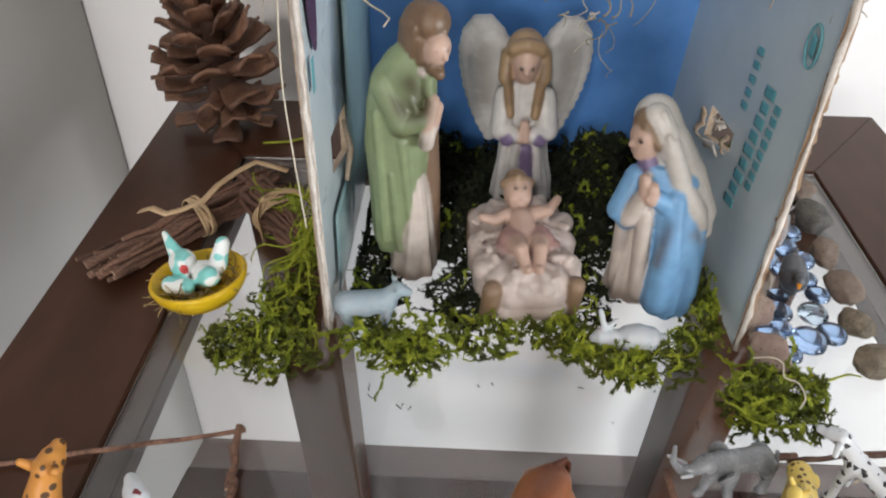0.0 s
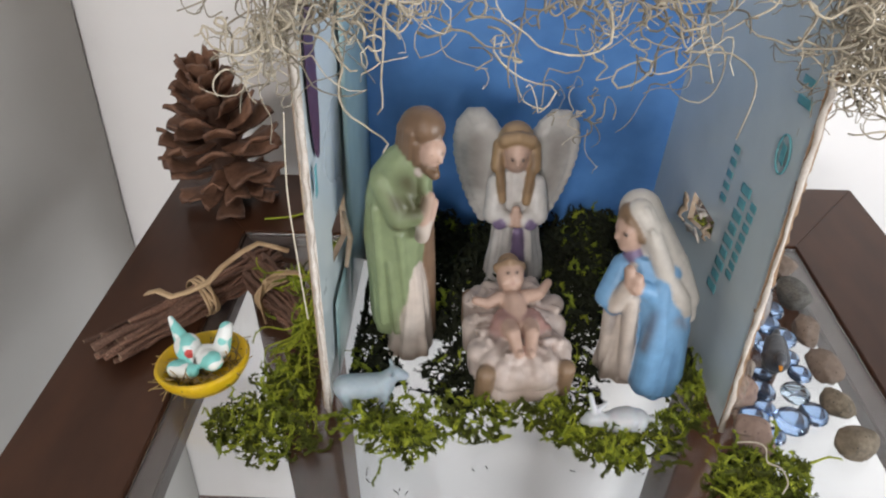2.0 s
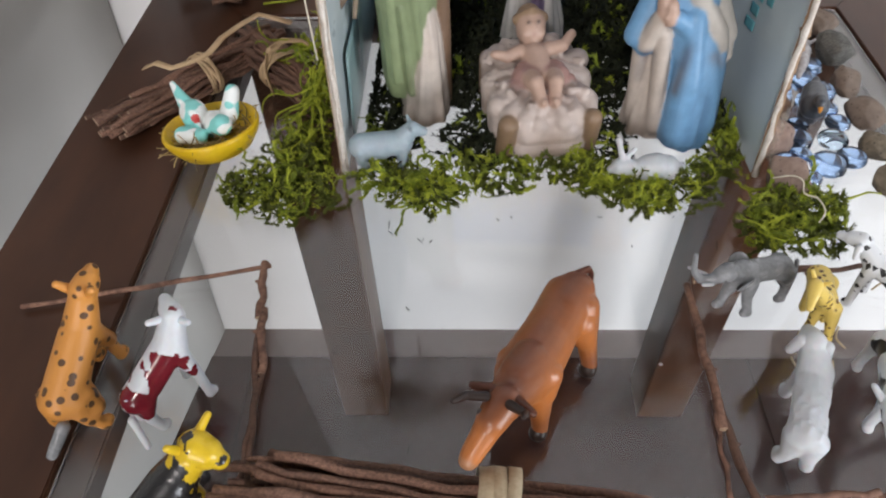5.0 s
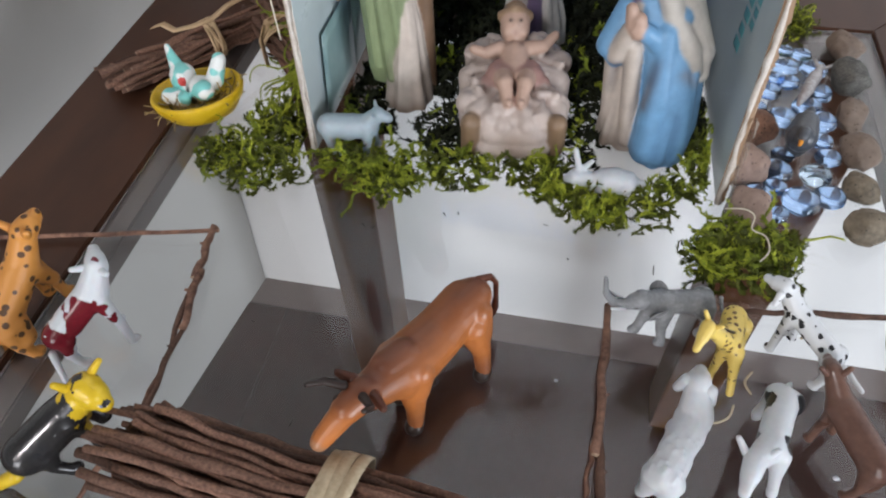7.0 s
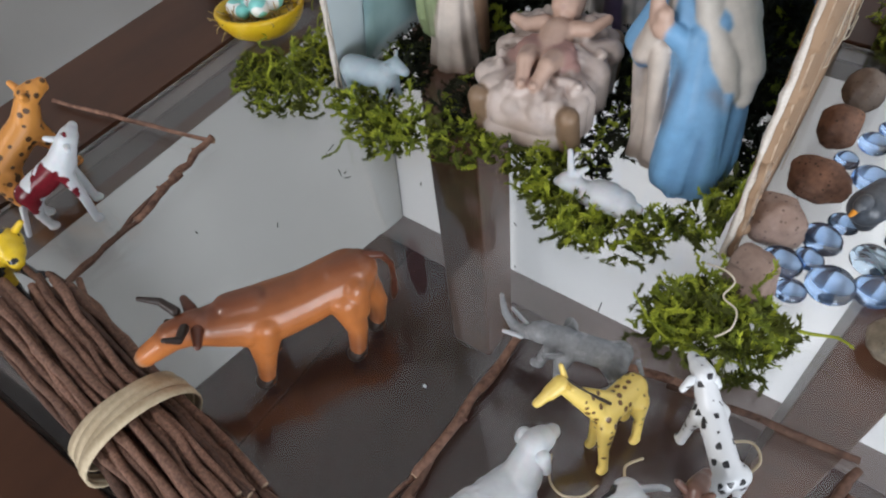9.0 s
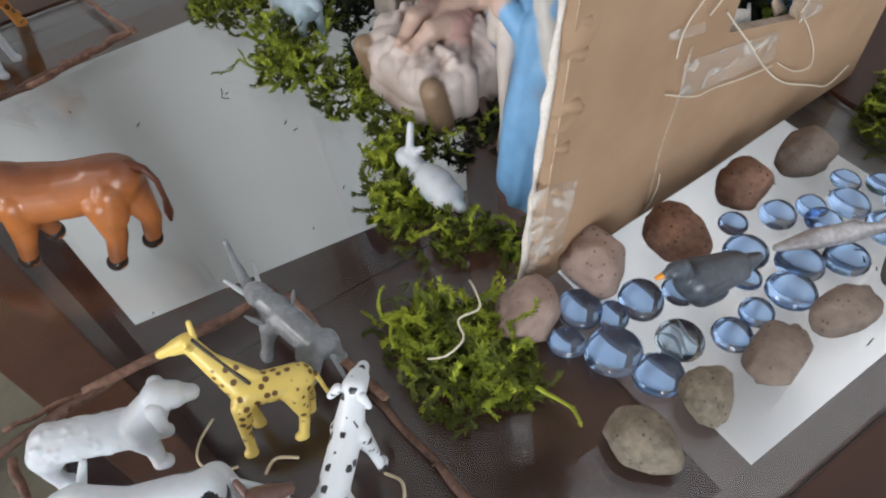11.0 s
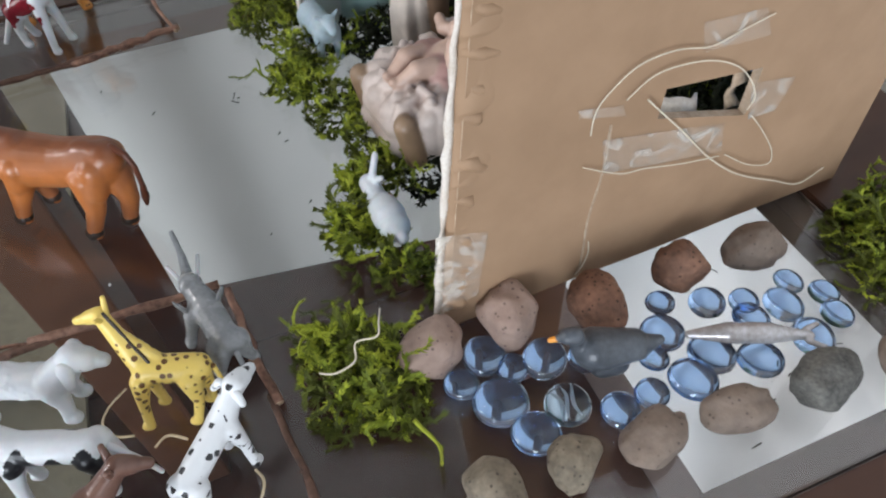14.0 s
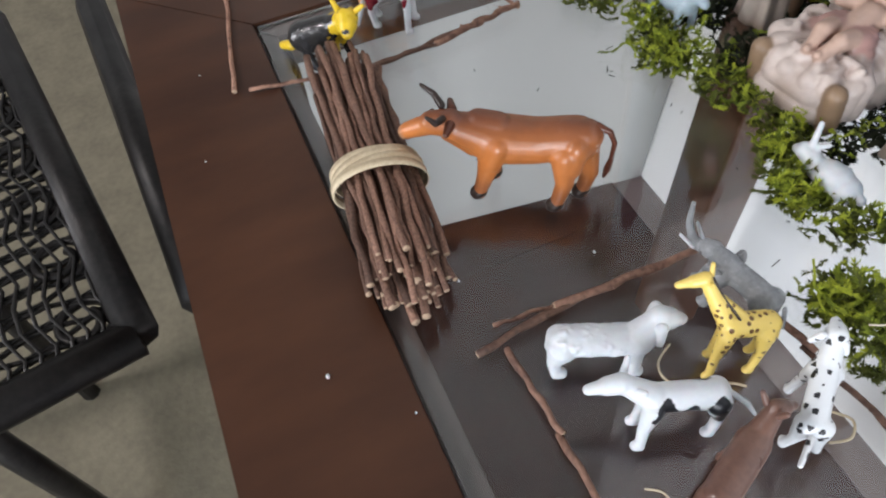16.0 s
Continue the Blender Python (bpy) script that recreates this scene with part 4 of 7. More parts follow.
sculpt("nativity_figurine", pose(-0.0065, 0.098, 0.0), [
    ([(0, 4, 0, 17, 13), (14, 4, 0, 15.8, 12), (30, 3.5, 0, 13, 10), (45, 3, 0, 11.4, 9), (58, 2, 0, 12, 8.6), (67, 1.6, 0, 10.8, 7.4), (75, 1, 0, 6, 5.4)], 0, (0.9, 8, 1.5)),
    ((-8, -3, 66), 5.0, (-9, -9, 51), 5.6, 0), ((-9, -9, 51), 5.4, (-3, -13, 50), 4.2, 0), ((12, -3, 66), 5.0, (13.5, -9, 51), 5.6, 0), ((13.5, -9, 51), 5.4, (7, -13, 50), 4.2, 0),
    ((-6, -13, 48), 3.8, (-4.5, -14, 49.5), 3.6, 2), ((10, -13, 48), 3.8, (8.5, -14, 49.5), 3.6, 2), ((0.6, -15, 49), 2.3, (1.4, -13.5, 57), 1.8, 1), ((3.4, -15, 49), 2.3, (2.6, -13.5, 57), 1.8, 1),
    ((6, -12.5, 3), 4.4, (4, -9.2, 40), 3.0, 2), ((-3, -12.5, 4), 3.2, (-1, -9.5, 44), 2.4, 0), ((13, -9.5, 4), 3.0, (9, -8, 44), 2.4, 0), ((-9, -10, 4), 3.2, (-6, -8, 44), 2.4, 0),
    ((1, -3.5, 80), 6.4, (1, -4, 86), 6.8, 1), ((1, -6.5, 81.5), 5.2, (1, -6.8, 84), 5.6, 1), ((1, -12.2, 82), 1.2, (1, -11.8, 84.5), 0.9, 1),
    ((0.6, 2, 89), 9.0, (0.6, 3, 84), 9.0, 3), ((-5, -4.6, 91), 3.8, (1, -6.2, 93.5), 3.4, 3), ((1, -6.2, 93.5), 3.4, (7, -4.6, 91), 3.8, 3), ((-7.4, -2, 87), 3.8, (-8.4, -5, 77), 3.6, 3), ((-7.4, -6, 77), 2.6, (-5, -10, 60), 2.0, 3), ((9, -2, 87), 3.8, (10, -5, 77), 3.6, 3), ((9, -6, 77), 2.6, (7, -10, 59), 2.0, 3),
] + WING + eyes((1, -12, 84.6), (1, 0, 0), (0, 0, 0)), {0: WHITE, 1: SKIN, 2: LILAC, 3: GOLD, 4: (0.44, 0.42, 0.395), 9: INK}, 0.00066, "white glazed ceramic figurine with raised wings", "figurine", NATIVITY,
    spray=[((-19, 8, 84), (-17, 8, 60), 6.5, (0.20, 0.175, 0.155), 0.75), ((22, 8, 84), (20, 8, 60), 6.5, (0.20, 0.175, 0.155), 0.75), ((-4, -14, 30), (-2, -14, 10), 3.0, (0.20, 0.18, 0.175), 0.6), ((-10, -12, 44), (-12, -11, 40), 3.5, (0.19, 0.17, 0.17), 0.6), ((14, -12, 44), (15, -11, 40), 3.5, (0.19, 0.17, 0.17), 0.6), ((-7, -7, 84), (-6, -10, 66), 1.6, (0.11, 0.06, 0.026), 0.7), ((9, -7, 84), (8, -10, 66), 1.6, (0.11, 0.06, 0.026), 0.7)])
# kneeling figure with a pale veil, turned to the manger
sculpt("nativity_figurine", pose(0.057, 0.031, 0.0), [
    ([(0, -9.5, 0, 12.5, 10), (18, -10, 0, 10.5, 8.5), (38, -11.5, 0, 8.5, 7.5), (56, -12, 0, 7.5, 7.5), (68, -12, 3, 5, 5.5)], 1, (0.9, 7, 2.0)),
    ([(0, 5.5, -4, 12.5, 15.5), (12, 6, -4, 13.4, 15), (32, 4.5, -2.5, 13.2, 13.6), (48, 1, -0.5, 13, 12.2), (60, -3.5, 2.0, 12.2, 10.4), (70, -8, 4.6, 8, 7.4)], 0, (0.62, 6, 2.5)),
    ((-17, 3, 63), 5.4, (-23, -2, 49), 5.2, 0), ((-23, -2, 49), 4.6, (-19.5, -5, 46), 4.4, 0), ((-19.5, -6, 47), 4.0, (-16, -8, 60), 3.6, 1), ((-18, -1, 8), 3.2, (-20, -3.5, 44), 3.8, 1), ((-9, -9, 6), 3.4, (-13.5, -7.5, 52), 3.6, 1),
    ((2, -2, 64), 5.4, (-4, -7.2, 55), 5.0, 0), ((-4, -7.2, 55), 4.6, (-10, -9.2, 60), 3.6, 0), ((-2, -6.5, 58), 5.0, (0, -11.5, 32), 6.6, 0), ((0, -11.5, 32), 6.6, (0, -13, 6), 7.4, 0), ((0, -11.8, 46), 1.8, (-3, -16.6, 4), 2.6, 0), ((8, -12.5, 38), 1.6, (6, -18, 4), 2.2, 0), ((12, -9.5, 44), 1.6, (15, -12.5, 10), 2.0, 0),
    ((-15.5, -9, 61), 2.9, (-17, -8, 69), 2.4, 2), ((-13, -10, 60.5), 3.2, (-13.6, -9.6, 65.5), 3.0, 2), ((-11.8, -11, 60), 1.6, (-15, -11.6, 62), 1.4, 2),
    ((-13, 3, 67), 4.6, (-14, 4.5, 72), 4.2, 5), ((-15.5, 6, 76), 6.2, (-15.8, 7, 81), 6.8, 2), ((-21.8, 4.4, 77.4), 1.4, (-21.4, 5, 80.4), 1.0, 2), ((-18, 3.5, 73.5), 2.6, (-17, 4, 74), 2.6, 2),
    ((-15, 9.5, 85), 6.8, (-13, 8, 80), 6.8, 4), ((-17.5, 4.5, 86), 2.6, (-11.5, 1.6, 79), 2.6, 4),
    ((-11.5, 14, 85.5), 9.2, (-8, 12, 78), 9.8, 3), ((-13, 8, 88.5), 5.6, (-6, 3, 77), 5.8, 3), ((-6, 8, 77), 9.0, (4, 5, 62), 8.4, 3), ((-7, 0.5, 80), 3.8, (-1, -3.6, 66), 4.4, 3), ((-1, -3.6, 66), 4.4, (8, -6.5, 52), 4.6, 3), ((8, -6.5, 52), 4.6, (12, -7.2, 43), 3.0, 3), ((3, 3, 64), 8.6, (12, 0, 48), 7.0, 3), ((12, 0, 48), 6.6, (14.5, -3, 40), 4.0, 3),
    ((-9, -0.6, 84), 1.3, (7, -9.6, 53), 1.2, 3), ((-12, 4, 92), 1.5, (-4, 0.4, 76), 1.4, 3),
] + eyes((-20.2, 2.4, 81), (0.5, -0.85, 0), (0, 0, 0), 1.6), {0: BLUE, 1: CREAM, 2: SKIN, 3: VEIL, 4: TAN, 5: LILAC, 9: INK}, 0.00062, "glazed ceramic kneeling figurine in blue with pale veil", "figurine", NATIVITY,
    # brown hem paint; shade in the folds and under the sleeves is sprayed on
    spray=[((-14, -16, 4), (-20, -10, 3), 6, (0.15, 0.10, 0.07), 0.85), ((-6, -15, 30), (-5, -15, 48), 2.6, (0.13, 0.10, 0.09), 0.7), ((-4, -15, 50), (-6, -15, 42), 2.6, (0.045, 0.09, 0.17), 0.6), ((4, -20, 24), (4, -21, 6), 2.2, (0.06, 0.14, 0.27), 0.5), ((9, -17, 26), (10, -19, 6), 2.4, (0.06, 0.14, 0.27), 0.6), ((-19, -9, 44), (-20, -9, 30), 2.6, (0.04, 0.05, 0.09), 0.8), ((8, -11, 44), (12, -10, 40), 2.5, (0.20, 0.17, 0.15), 0.6)])
# draped manger with the child
rng = random.Random(17)
CRIB = [([(3, 0, 0, 20, 26.5), (10, 0, 0, 21.5, 28), (17, 0, 0, 22.5, 29), (21, 0, 0, 20.5, 27), (23.5, 0, 0, 15, 21)], 0, (0.9, 9, 1.0))]
for k in range(19):
    t = 2 * math.pi * k / 19 + rng.uniform(-0.16, 0.16)
    wx, wy = 21.5 * math.copysign(abs(math.cos(t)) ** 0.6, math.cos(t)), 27.5 * math.copysign(abs(math.sin(t)) ** 0.6, math.sin(t))
    lift = 21.5 + 4.5 * (wy + 27.5) / 55
    CRIB.append(((wx * 0.55, wy * 0.55, lift + rng.uniform(-0.5, 1.0)), rng.uniform(2.6, 4.4), (wx * rng.uniform(0.90, 1.03), wy * rng.uniform(0.90, 1.02), lift - rng.uniform(0.8, 3.6)), rng.uniform(3.4, 5.4), 0))
    CRIB.append(((wx * 0.97, wy * 0.97, lift - 4), 4.6, (wx * 0.93, wy * 0.93, rng.uniform(4, 8)), 4.8, 0))
    CRIB.append(((wx * 0.86, wy * 0.86, lift + 0.6), 2.5, (wx * 0.8 + rng.uniform(-4, 4), wy * 0.8 + rng.uniform(-4, 4), lift + rng.uniform(0, 1.4)), 2.0, 0))
SHADE_WASH = []
for k in range(46):
    # small rumples in the cloth; pink wash and painted shade fill their hollows
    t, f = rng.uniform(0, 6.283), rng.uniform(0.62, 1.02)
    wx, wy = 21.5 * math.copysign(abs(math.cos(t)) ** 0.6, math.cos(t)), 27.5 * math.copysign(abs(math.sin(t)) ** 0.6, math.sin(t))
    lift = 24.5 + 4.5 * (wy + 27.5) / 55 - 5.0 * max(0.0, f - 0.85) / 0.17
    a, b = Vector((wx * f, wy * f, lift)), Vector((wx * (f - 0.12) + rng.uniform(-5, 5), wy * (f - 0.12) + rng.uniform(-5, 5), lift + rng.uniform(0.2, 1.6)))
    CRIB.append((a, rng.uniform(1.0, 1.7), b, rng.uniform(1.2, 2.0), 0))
    SHADE_WASH.append((a + Vector((1.9, 1.2, -0.6)), b + Vector((1.9, 1.2, -0.6)), rng.uniform(1.0, 1.9), (0.26, 0.155, 0.125), rng.uniform(0.35, 0.65)))
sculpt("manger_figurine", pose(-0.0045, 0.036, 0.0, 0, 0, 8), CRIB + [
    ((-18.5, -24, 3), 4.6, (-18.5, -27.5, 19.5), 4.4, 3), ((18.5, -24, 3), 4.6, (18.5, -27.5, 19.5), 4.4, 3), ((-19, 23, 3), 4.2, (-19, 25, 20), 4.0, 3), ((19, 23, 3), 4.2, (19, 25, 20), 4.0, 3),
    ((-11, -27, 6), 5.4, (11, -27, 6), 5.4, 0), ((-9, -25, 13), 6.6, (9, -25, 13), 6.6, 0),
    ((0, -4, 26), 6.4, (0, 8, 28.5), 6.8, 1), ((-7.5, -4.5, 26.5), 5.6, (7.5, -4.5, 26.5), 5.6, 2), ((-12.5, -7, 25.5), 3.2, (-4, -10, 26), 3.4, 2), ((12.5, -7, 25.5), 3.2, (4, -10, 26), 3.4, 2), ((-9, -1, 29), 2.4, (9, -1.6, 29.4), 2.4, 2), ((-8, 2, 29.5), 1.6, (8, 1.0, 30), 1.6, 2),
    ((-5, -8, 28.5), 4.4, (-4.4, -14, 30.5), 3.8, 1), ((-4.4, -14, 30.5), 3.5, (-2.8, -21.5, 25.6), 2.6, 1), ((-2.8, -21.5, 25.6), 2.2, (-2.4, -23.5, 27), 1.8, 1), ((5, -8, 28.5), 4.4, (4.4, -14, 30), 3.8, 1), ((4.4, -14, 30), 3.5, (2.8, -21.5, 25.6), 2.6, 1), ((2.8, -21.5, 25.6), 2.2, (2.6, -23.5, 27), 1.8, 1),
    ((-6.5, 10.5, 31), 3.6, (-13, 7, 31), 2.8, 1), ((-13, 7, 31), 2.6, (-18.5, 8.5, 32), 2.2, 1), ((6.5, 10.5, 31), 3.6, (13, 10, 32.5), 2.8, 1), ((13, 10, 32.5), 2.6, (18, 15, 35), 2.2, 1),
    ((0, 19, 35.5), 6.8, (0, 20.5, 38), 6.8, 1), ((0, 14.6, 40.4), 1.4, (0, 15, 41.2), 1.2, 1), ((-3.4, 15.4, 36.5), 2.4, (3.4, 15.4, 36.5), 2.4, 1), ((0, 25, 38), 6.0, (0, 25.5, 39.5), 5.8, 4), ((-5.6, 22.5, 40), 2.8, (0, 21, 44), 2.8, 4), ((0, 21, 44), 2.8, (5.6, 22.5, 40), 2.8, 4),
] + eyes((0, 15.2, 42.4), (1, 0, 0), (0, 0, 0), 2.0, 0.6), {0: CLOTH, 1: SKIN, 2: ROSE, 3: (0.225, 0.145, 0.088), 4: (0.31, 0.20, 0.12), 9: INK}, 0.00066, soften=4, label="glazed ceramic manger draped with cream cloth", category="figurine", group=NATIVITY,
    # shade beside and under the child is sprayed dark onto the cloth
    spray=SHADE_WASH + [((-18.5, -27.5, 23), (-18.5, -29, 20), 3.4, (0.25, 0.16, 0.095), 0.8), ((18.5, -27.5, 23), (18.5, -29, 20), 3.4, (0.25, 0.16, 0.095), 0.8), ((-16, -5, 24), (-8, -20, 24), 4.0, (0.17, 0.11, 0.09), 0.7), ((16, -5, 24), (8, -20, 24), 4.0, (0.17, 0.11, 0.09), 0.7), ((-12, 12, 27), (12, 13, 28), 3.5, (0.17, 0.11, 0.09), 0.6),
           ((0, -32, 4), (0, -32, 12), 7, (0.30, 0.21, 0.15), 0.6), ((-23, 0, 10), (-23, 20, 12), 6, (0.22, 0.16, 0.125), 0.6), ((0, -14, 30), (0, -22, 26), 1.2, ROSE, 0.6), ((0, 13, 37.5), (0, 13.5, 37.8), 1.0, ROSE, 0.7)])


# ---- toy animals ----
def beast(L, H, rb, rl, neck, head, nr=None, hr=None, tail=None, ears=0.0, c=0, hoof=None, horn=None, rear_drop=0.0, spread=0.62):
    """Limbs of a four-legged toy that faces +x. neck: where the head sits; head: from there to the muzzle."""
    nr, hr = nr or rb * 0.6, hr or rb * 0.55
    zb = H - rb
    P = [((-L / 2, 0, zb - rear_drop), rb, (L / 2, 0, zb), rb * 0.95, c), ((0, 0, zb - rb * 0.12 - rear_drop / 2), rb * 1.04, (L * 0.1, 0, zb), rb, c)]
    for sx, dz in ((-1, rear_drop), (1, 0)):
        for sy in (-1, 1):
            k = 0.12 * L * (1 if sy * sx > 0 else -1)
            hip = (sx * L / 2 + 0.04 * L * sx, sy * rb * spread, zb - dz)
            knee = (sx * L / 2 + k * 0.5 + 0.05 * L * sx, sy * rb * spread * 1.05, zb * 0.45)
            foot = (sx * L / 2 + k, sy * rb * spread * 1.05, rl * 1.0)
            P += [(hip, rl * 1.6, knee, rl * 1.05, c), (knee, rl * 1.05, foot, rl * 0.95, c)]
            toe = (foot[0] + rl * 0.5, foot[1], rl * 0.9)
            P.append((foot, rl * 1.02, toe, rl * 1.0, c if hoof is None else hoof))
    n = Vector(neck)
    P += [((L / 2, 0, zb + rb * 0.2), nr * 1.25, n, nr * 0.9, c), (n, hr, n + Vector(head), hr * 0.62, c)]
    if ears:
        for sy in (-1, 1):
            P.append((n + Vector((-hr * 0.2, sy * hr * 0.7, hr * 0.5)), ears * 0.42, n + Vector((-hr * 0.5, sy * (hr * 0.8 + ears), hr * 0.6 + ears * 0.5)), ears * 0.28, c))
    if horn is not None:
        for sy in (-1, 1):
            b = n + Vector((0, sy * hr * 0.6, hr * 0.7))
            P += [(b, hr * 0.22, b + Vector((hr * 0.1, sy * hr * 0.8, hr * 0.3)), hr * 0.2, horn), (b + Vector((hr * 0.1, sy * hr * 0.8, hr * 0.3)), hr * 0.2, b + Vector((hr * 0.5, sy * hr * 0.8, hr * 1.1)), hr * 0.1, horn)]
    if tail:
        base = Vector((-L / 2 - rb * 0.8, 0, zb + rb * 0.4 - rear_drop))
        for a, b in zip(tail, tail[1:]):
            P.append((base + Vector(a), tail_r(rb), base + Vector(b), tail_r(rb) * 0.8, c))
    return P


def tail_r(rb):
    return rb * 0.16


TOY = "toy animals"


def toy(name, step, rump, chest, head, nose, feet, rb, rl, nr, hr, mats, label, category, ears=(), tail=(), extra=(), paint=(), hoof=None, eye=None, belly=0.0, rear=1.0, crest=0.0, voxel=0.0005, smooth=3):
    """A moulded toy animal, in millimetres on the table. feet: front pair, then hind pair; ears, tail: (from, to, radius) limbs."""
    ox, oy = sum(f[0] for f in feet) / 4, sum(f[1] for f in feet) / 4
    V = lambda p: Vector(((p[0] - ox) / 1000, (p[1] - oy) / 1000, (p[2] if len(p) > 2 else rl) / 1000))
    r, q, h, n = V(rump), V(chest), V(head), V(nose)
    rb, rl, nr, hr = rb * 0.00092, rl * 0.0009, nr * 0.0009, hr * 0.00094
    ahead = Vector((q.x - r.x, q.y - r.y, 0)).normalized()
    P = [(r, rb * rear, q, rb, 0), (r.lerp(q, 0.35) - Vector((0, 0, belly / 1000)), rb * 0.98, r.lerp(q, 0.7) - Vector((0, 0, belly / 1000)), rb * 1.0, 0)]
    for k, f in enumerate(feet):
        f = V(f)
        root = q if k < 2 else r
        hip = Vector((root.x + (f.x - root.x) * 0.45, root.y + (f.y - root.y) * 0.45, root.z - rb * 0.25))
        knee = hip.lerp(f, 0.52) + ahead * rl * (0.35 if k < 2 else -0.75)
        P += [(hip, rl * (1.75 if k < 2 else 2.2), knee, rl * 1.0, 0), (knee, rl * 1.0, f, rl * 0.85, 0), (f - Vector((0, 0, rl * (0.1 if hoof else 0))), rl * (1.12 if hoof else 0.95), f + ahead * rl * 0.7, rl * (1.08 if hoof else 0.9), 0 if hoof is None else hoof)]
    P += [(q + Vector((0, 0, rb * 0.15)) + ahead * rb * 0.3, nr * 1.35, h, nr * 0.9, 0), (h, hr, h.lerp(n, 0.45), hr * 0.86, 0), (h.lerp(n, 0.4), hr * 0.74, n, hr * 0.52, 0)]
    if crest:
        P.append((r.lerp(q, 0.55) + Vector((0, 0, rb * 0.3)), crest / 1000, h - (h - q) * 0.25, crest / 1300, 0))
    loose = [("ear", [(V(a), w / 1000, V(b), w * 0.72 / 1000)], k) for a, b, w, k in ears]
    if tail:
        loose.append(("tail", [(V(a), w / 1000, V(b), w * 0.8 / 1000) for a, b, w, k in tail], tail[-1][3]))
    for a, b, w, k in extra:
        if k and name == "toy_elephant":
            loose.append(("tusk", [(V(a), w / 1000, V(b), w * 0.72 / 1000)], k))
        else:
            P.append((V(a), w / 1000, V(b), w * 0.72 / 1000, k))
    if eye is not None:
        d = (n - h).normalized()
        side = d.cross(Vector((0, 0, 1))).normalized()
        for q in (-1, 1):
            e = h + d * hr * 0.55 + side * q * hr * 0.72 + Vector((0, 0, hr * 0.42))
            loose.append(("eye", [(e, hr * 0.17, e + d * 0.0002, hr * 0.17)], eye))
    body = figure(name, pose((ox + step[0]) / 1000, (oy + step[1]) / 1000, 0), P, mats, voxel, label, category, TOY, smooth=smooth, paint=[(V(p), w / 1000, k) for p, w, k in paint])
    limbs(body, [(word, some, mats[k]) for word, some, k in loose])
    return body


def limbs(body, some):
    """Small parts that stand out from a toy's body: (name, tapered pieces, paint)."""
    for word, pieces, paint in some:
        bm = bmesh.new()
        for a, ra, b, rb in pieces:
            ellipsoid_capsule(bm, a, ra, b, rb, 12, 4)
        part(word, bm, paint, body)


RUST, AMBER, HOOF = (0.125, 0.036, 0.016), (0.45, 0.145, 0.033), (0.028, 0.014, 0.010)
BULL = [((-3.5, -91, 25.2), 8.9, (-7, -97, 24.8), 8.6, 0), ((-7, -97, 24.8), 8.5, (-11, -104, 23.6), 8.9, 0), ((-11, -104, 23.6), 8.9, (-15.5, -112, 23.8), 9.5, 0), ((-15.5, -112, 23.8), 9.5, (-19.5, -119, 25), 9.2, 0), ((-1, -88.5, 28), 6.4, (-5, -95, 28.6), 5.6, 0), ((1.5, -93.5, 26), 5.0, (2.6, -96, 18), 4.4, 0), ((-6, -87, 26), 4.6, (-2, -87.5, 18), 4.2, 0), ((-12.6, -118.6, 25.5), 5.0, (-13.2, -120.6, 18), 4.2, 0), ((-23, -114.4, 25.5), 4.8, (-22.2, -115.4, 18), 4.0, 0), ((-18, -116, 30), 5.6, (-22, -122, 31), 5.4, 0),
        ((-20, -121, 26.5), 8.0, (-26, -131, 30), 5.6, 0), ((-22, -124, 20), 4.0, (-27.5, -132, 26), 3.4, 0), ((-26, -131.5, 31.5), 5.4, (-30, -137.5, 31), 4.6, 0), ((-30, -137.5, 30.5), 4.2, (-35.5, -145, 25.8), 3.3, 0), ((-36.2, -146, 25), 3.0, (-36.4, -145.6, 24), 2.9, 2)]
HOOVES = []
for foot, hip, knee in (((-13.6, -125.5), (-15.5, -119, 21), (-13.8, -123, 11)), ((-20.5, -115.5), (-21, -116, 21), (-21, -117, 11)), ((5, -102), (0, -97, 22), (3.6, -98.5, 11.5)), ((3, -89.5), (-2, -88, 22), (2.4, -87, 11.5))):
    CUFF = (foot[0], foot[1], 4.0)
    BULL += [(hip, 6.0, knee, 3.5, 0), (knee, 3.4, CUFF, 2.7, 0), (CUFF, 2.7, (foot[0], foot[1], 2.6), 2.7, 0)]
    HOOVES.append(("hoof", [((foot[0], foot[1], 3.4), 2.9, (foot[0] - 0.5, foot[1] - 0.9, 2.6), 3.1)], M["hoof"]))
bull = sculpt("toy_bull", pose(0, 0, 0), BULL, {0: AMBER, 1: HOOF, 2: (0.42, 0.20, 0.10)}, 0.00055, "glossy orange-brown plastic toy bull", "toy bull", TOY, skin=M["gloss_cast"], soften=5,
       spray=[((2, -86, 38), (-24, -127, 38), 12.0, RUST, 0.95), ((-24, -128, 37), (-31, -138, 36), 4.5, RUST, 0.8), ((-3, -84, 30), (0, -84, 22), 5, RUST, 0.5)] + [((x, y, 5), (x, y, 7), 4.5, RUST, 0.65) for x, y in ((-13.6, -125.5), (-20.5, -115.5), (5, -102), (3, -89.5))])
M["bull_ear"] = mat("rust_plastic", RUST, (0.07, 0.02, 0.009), 0.34, scale=90)
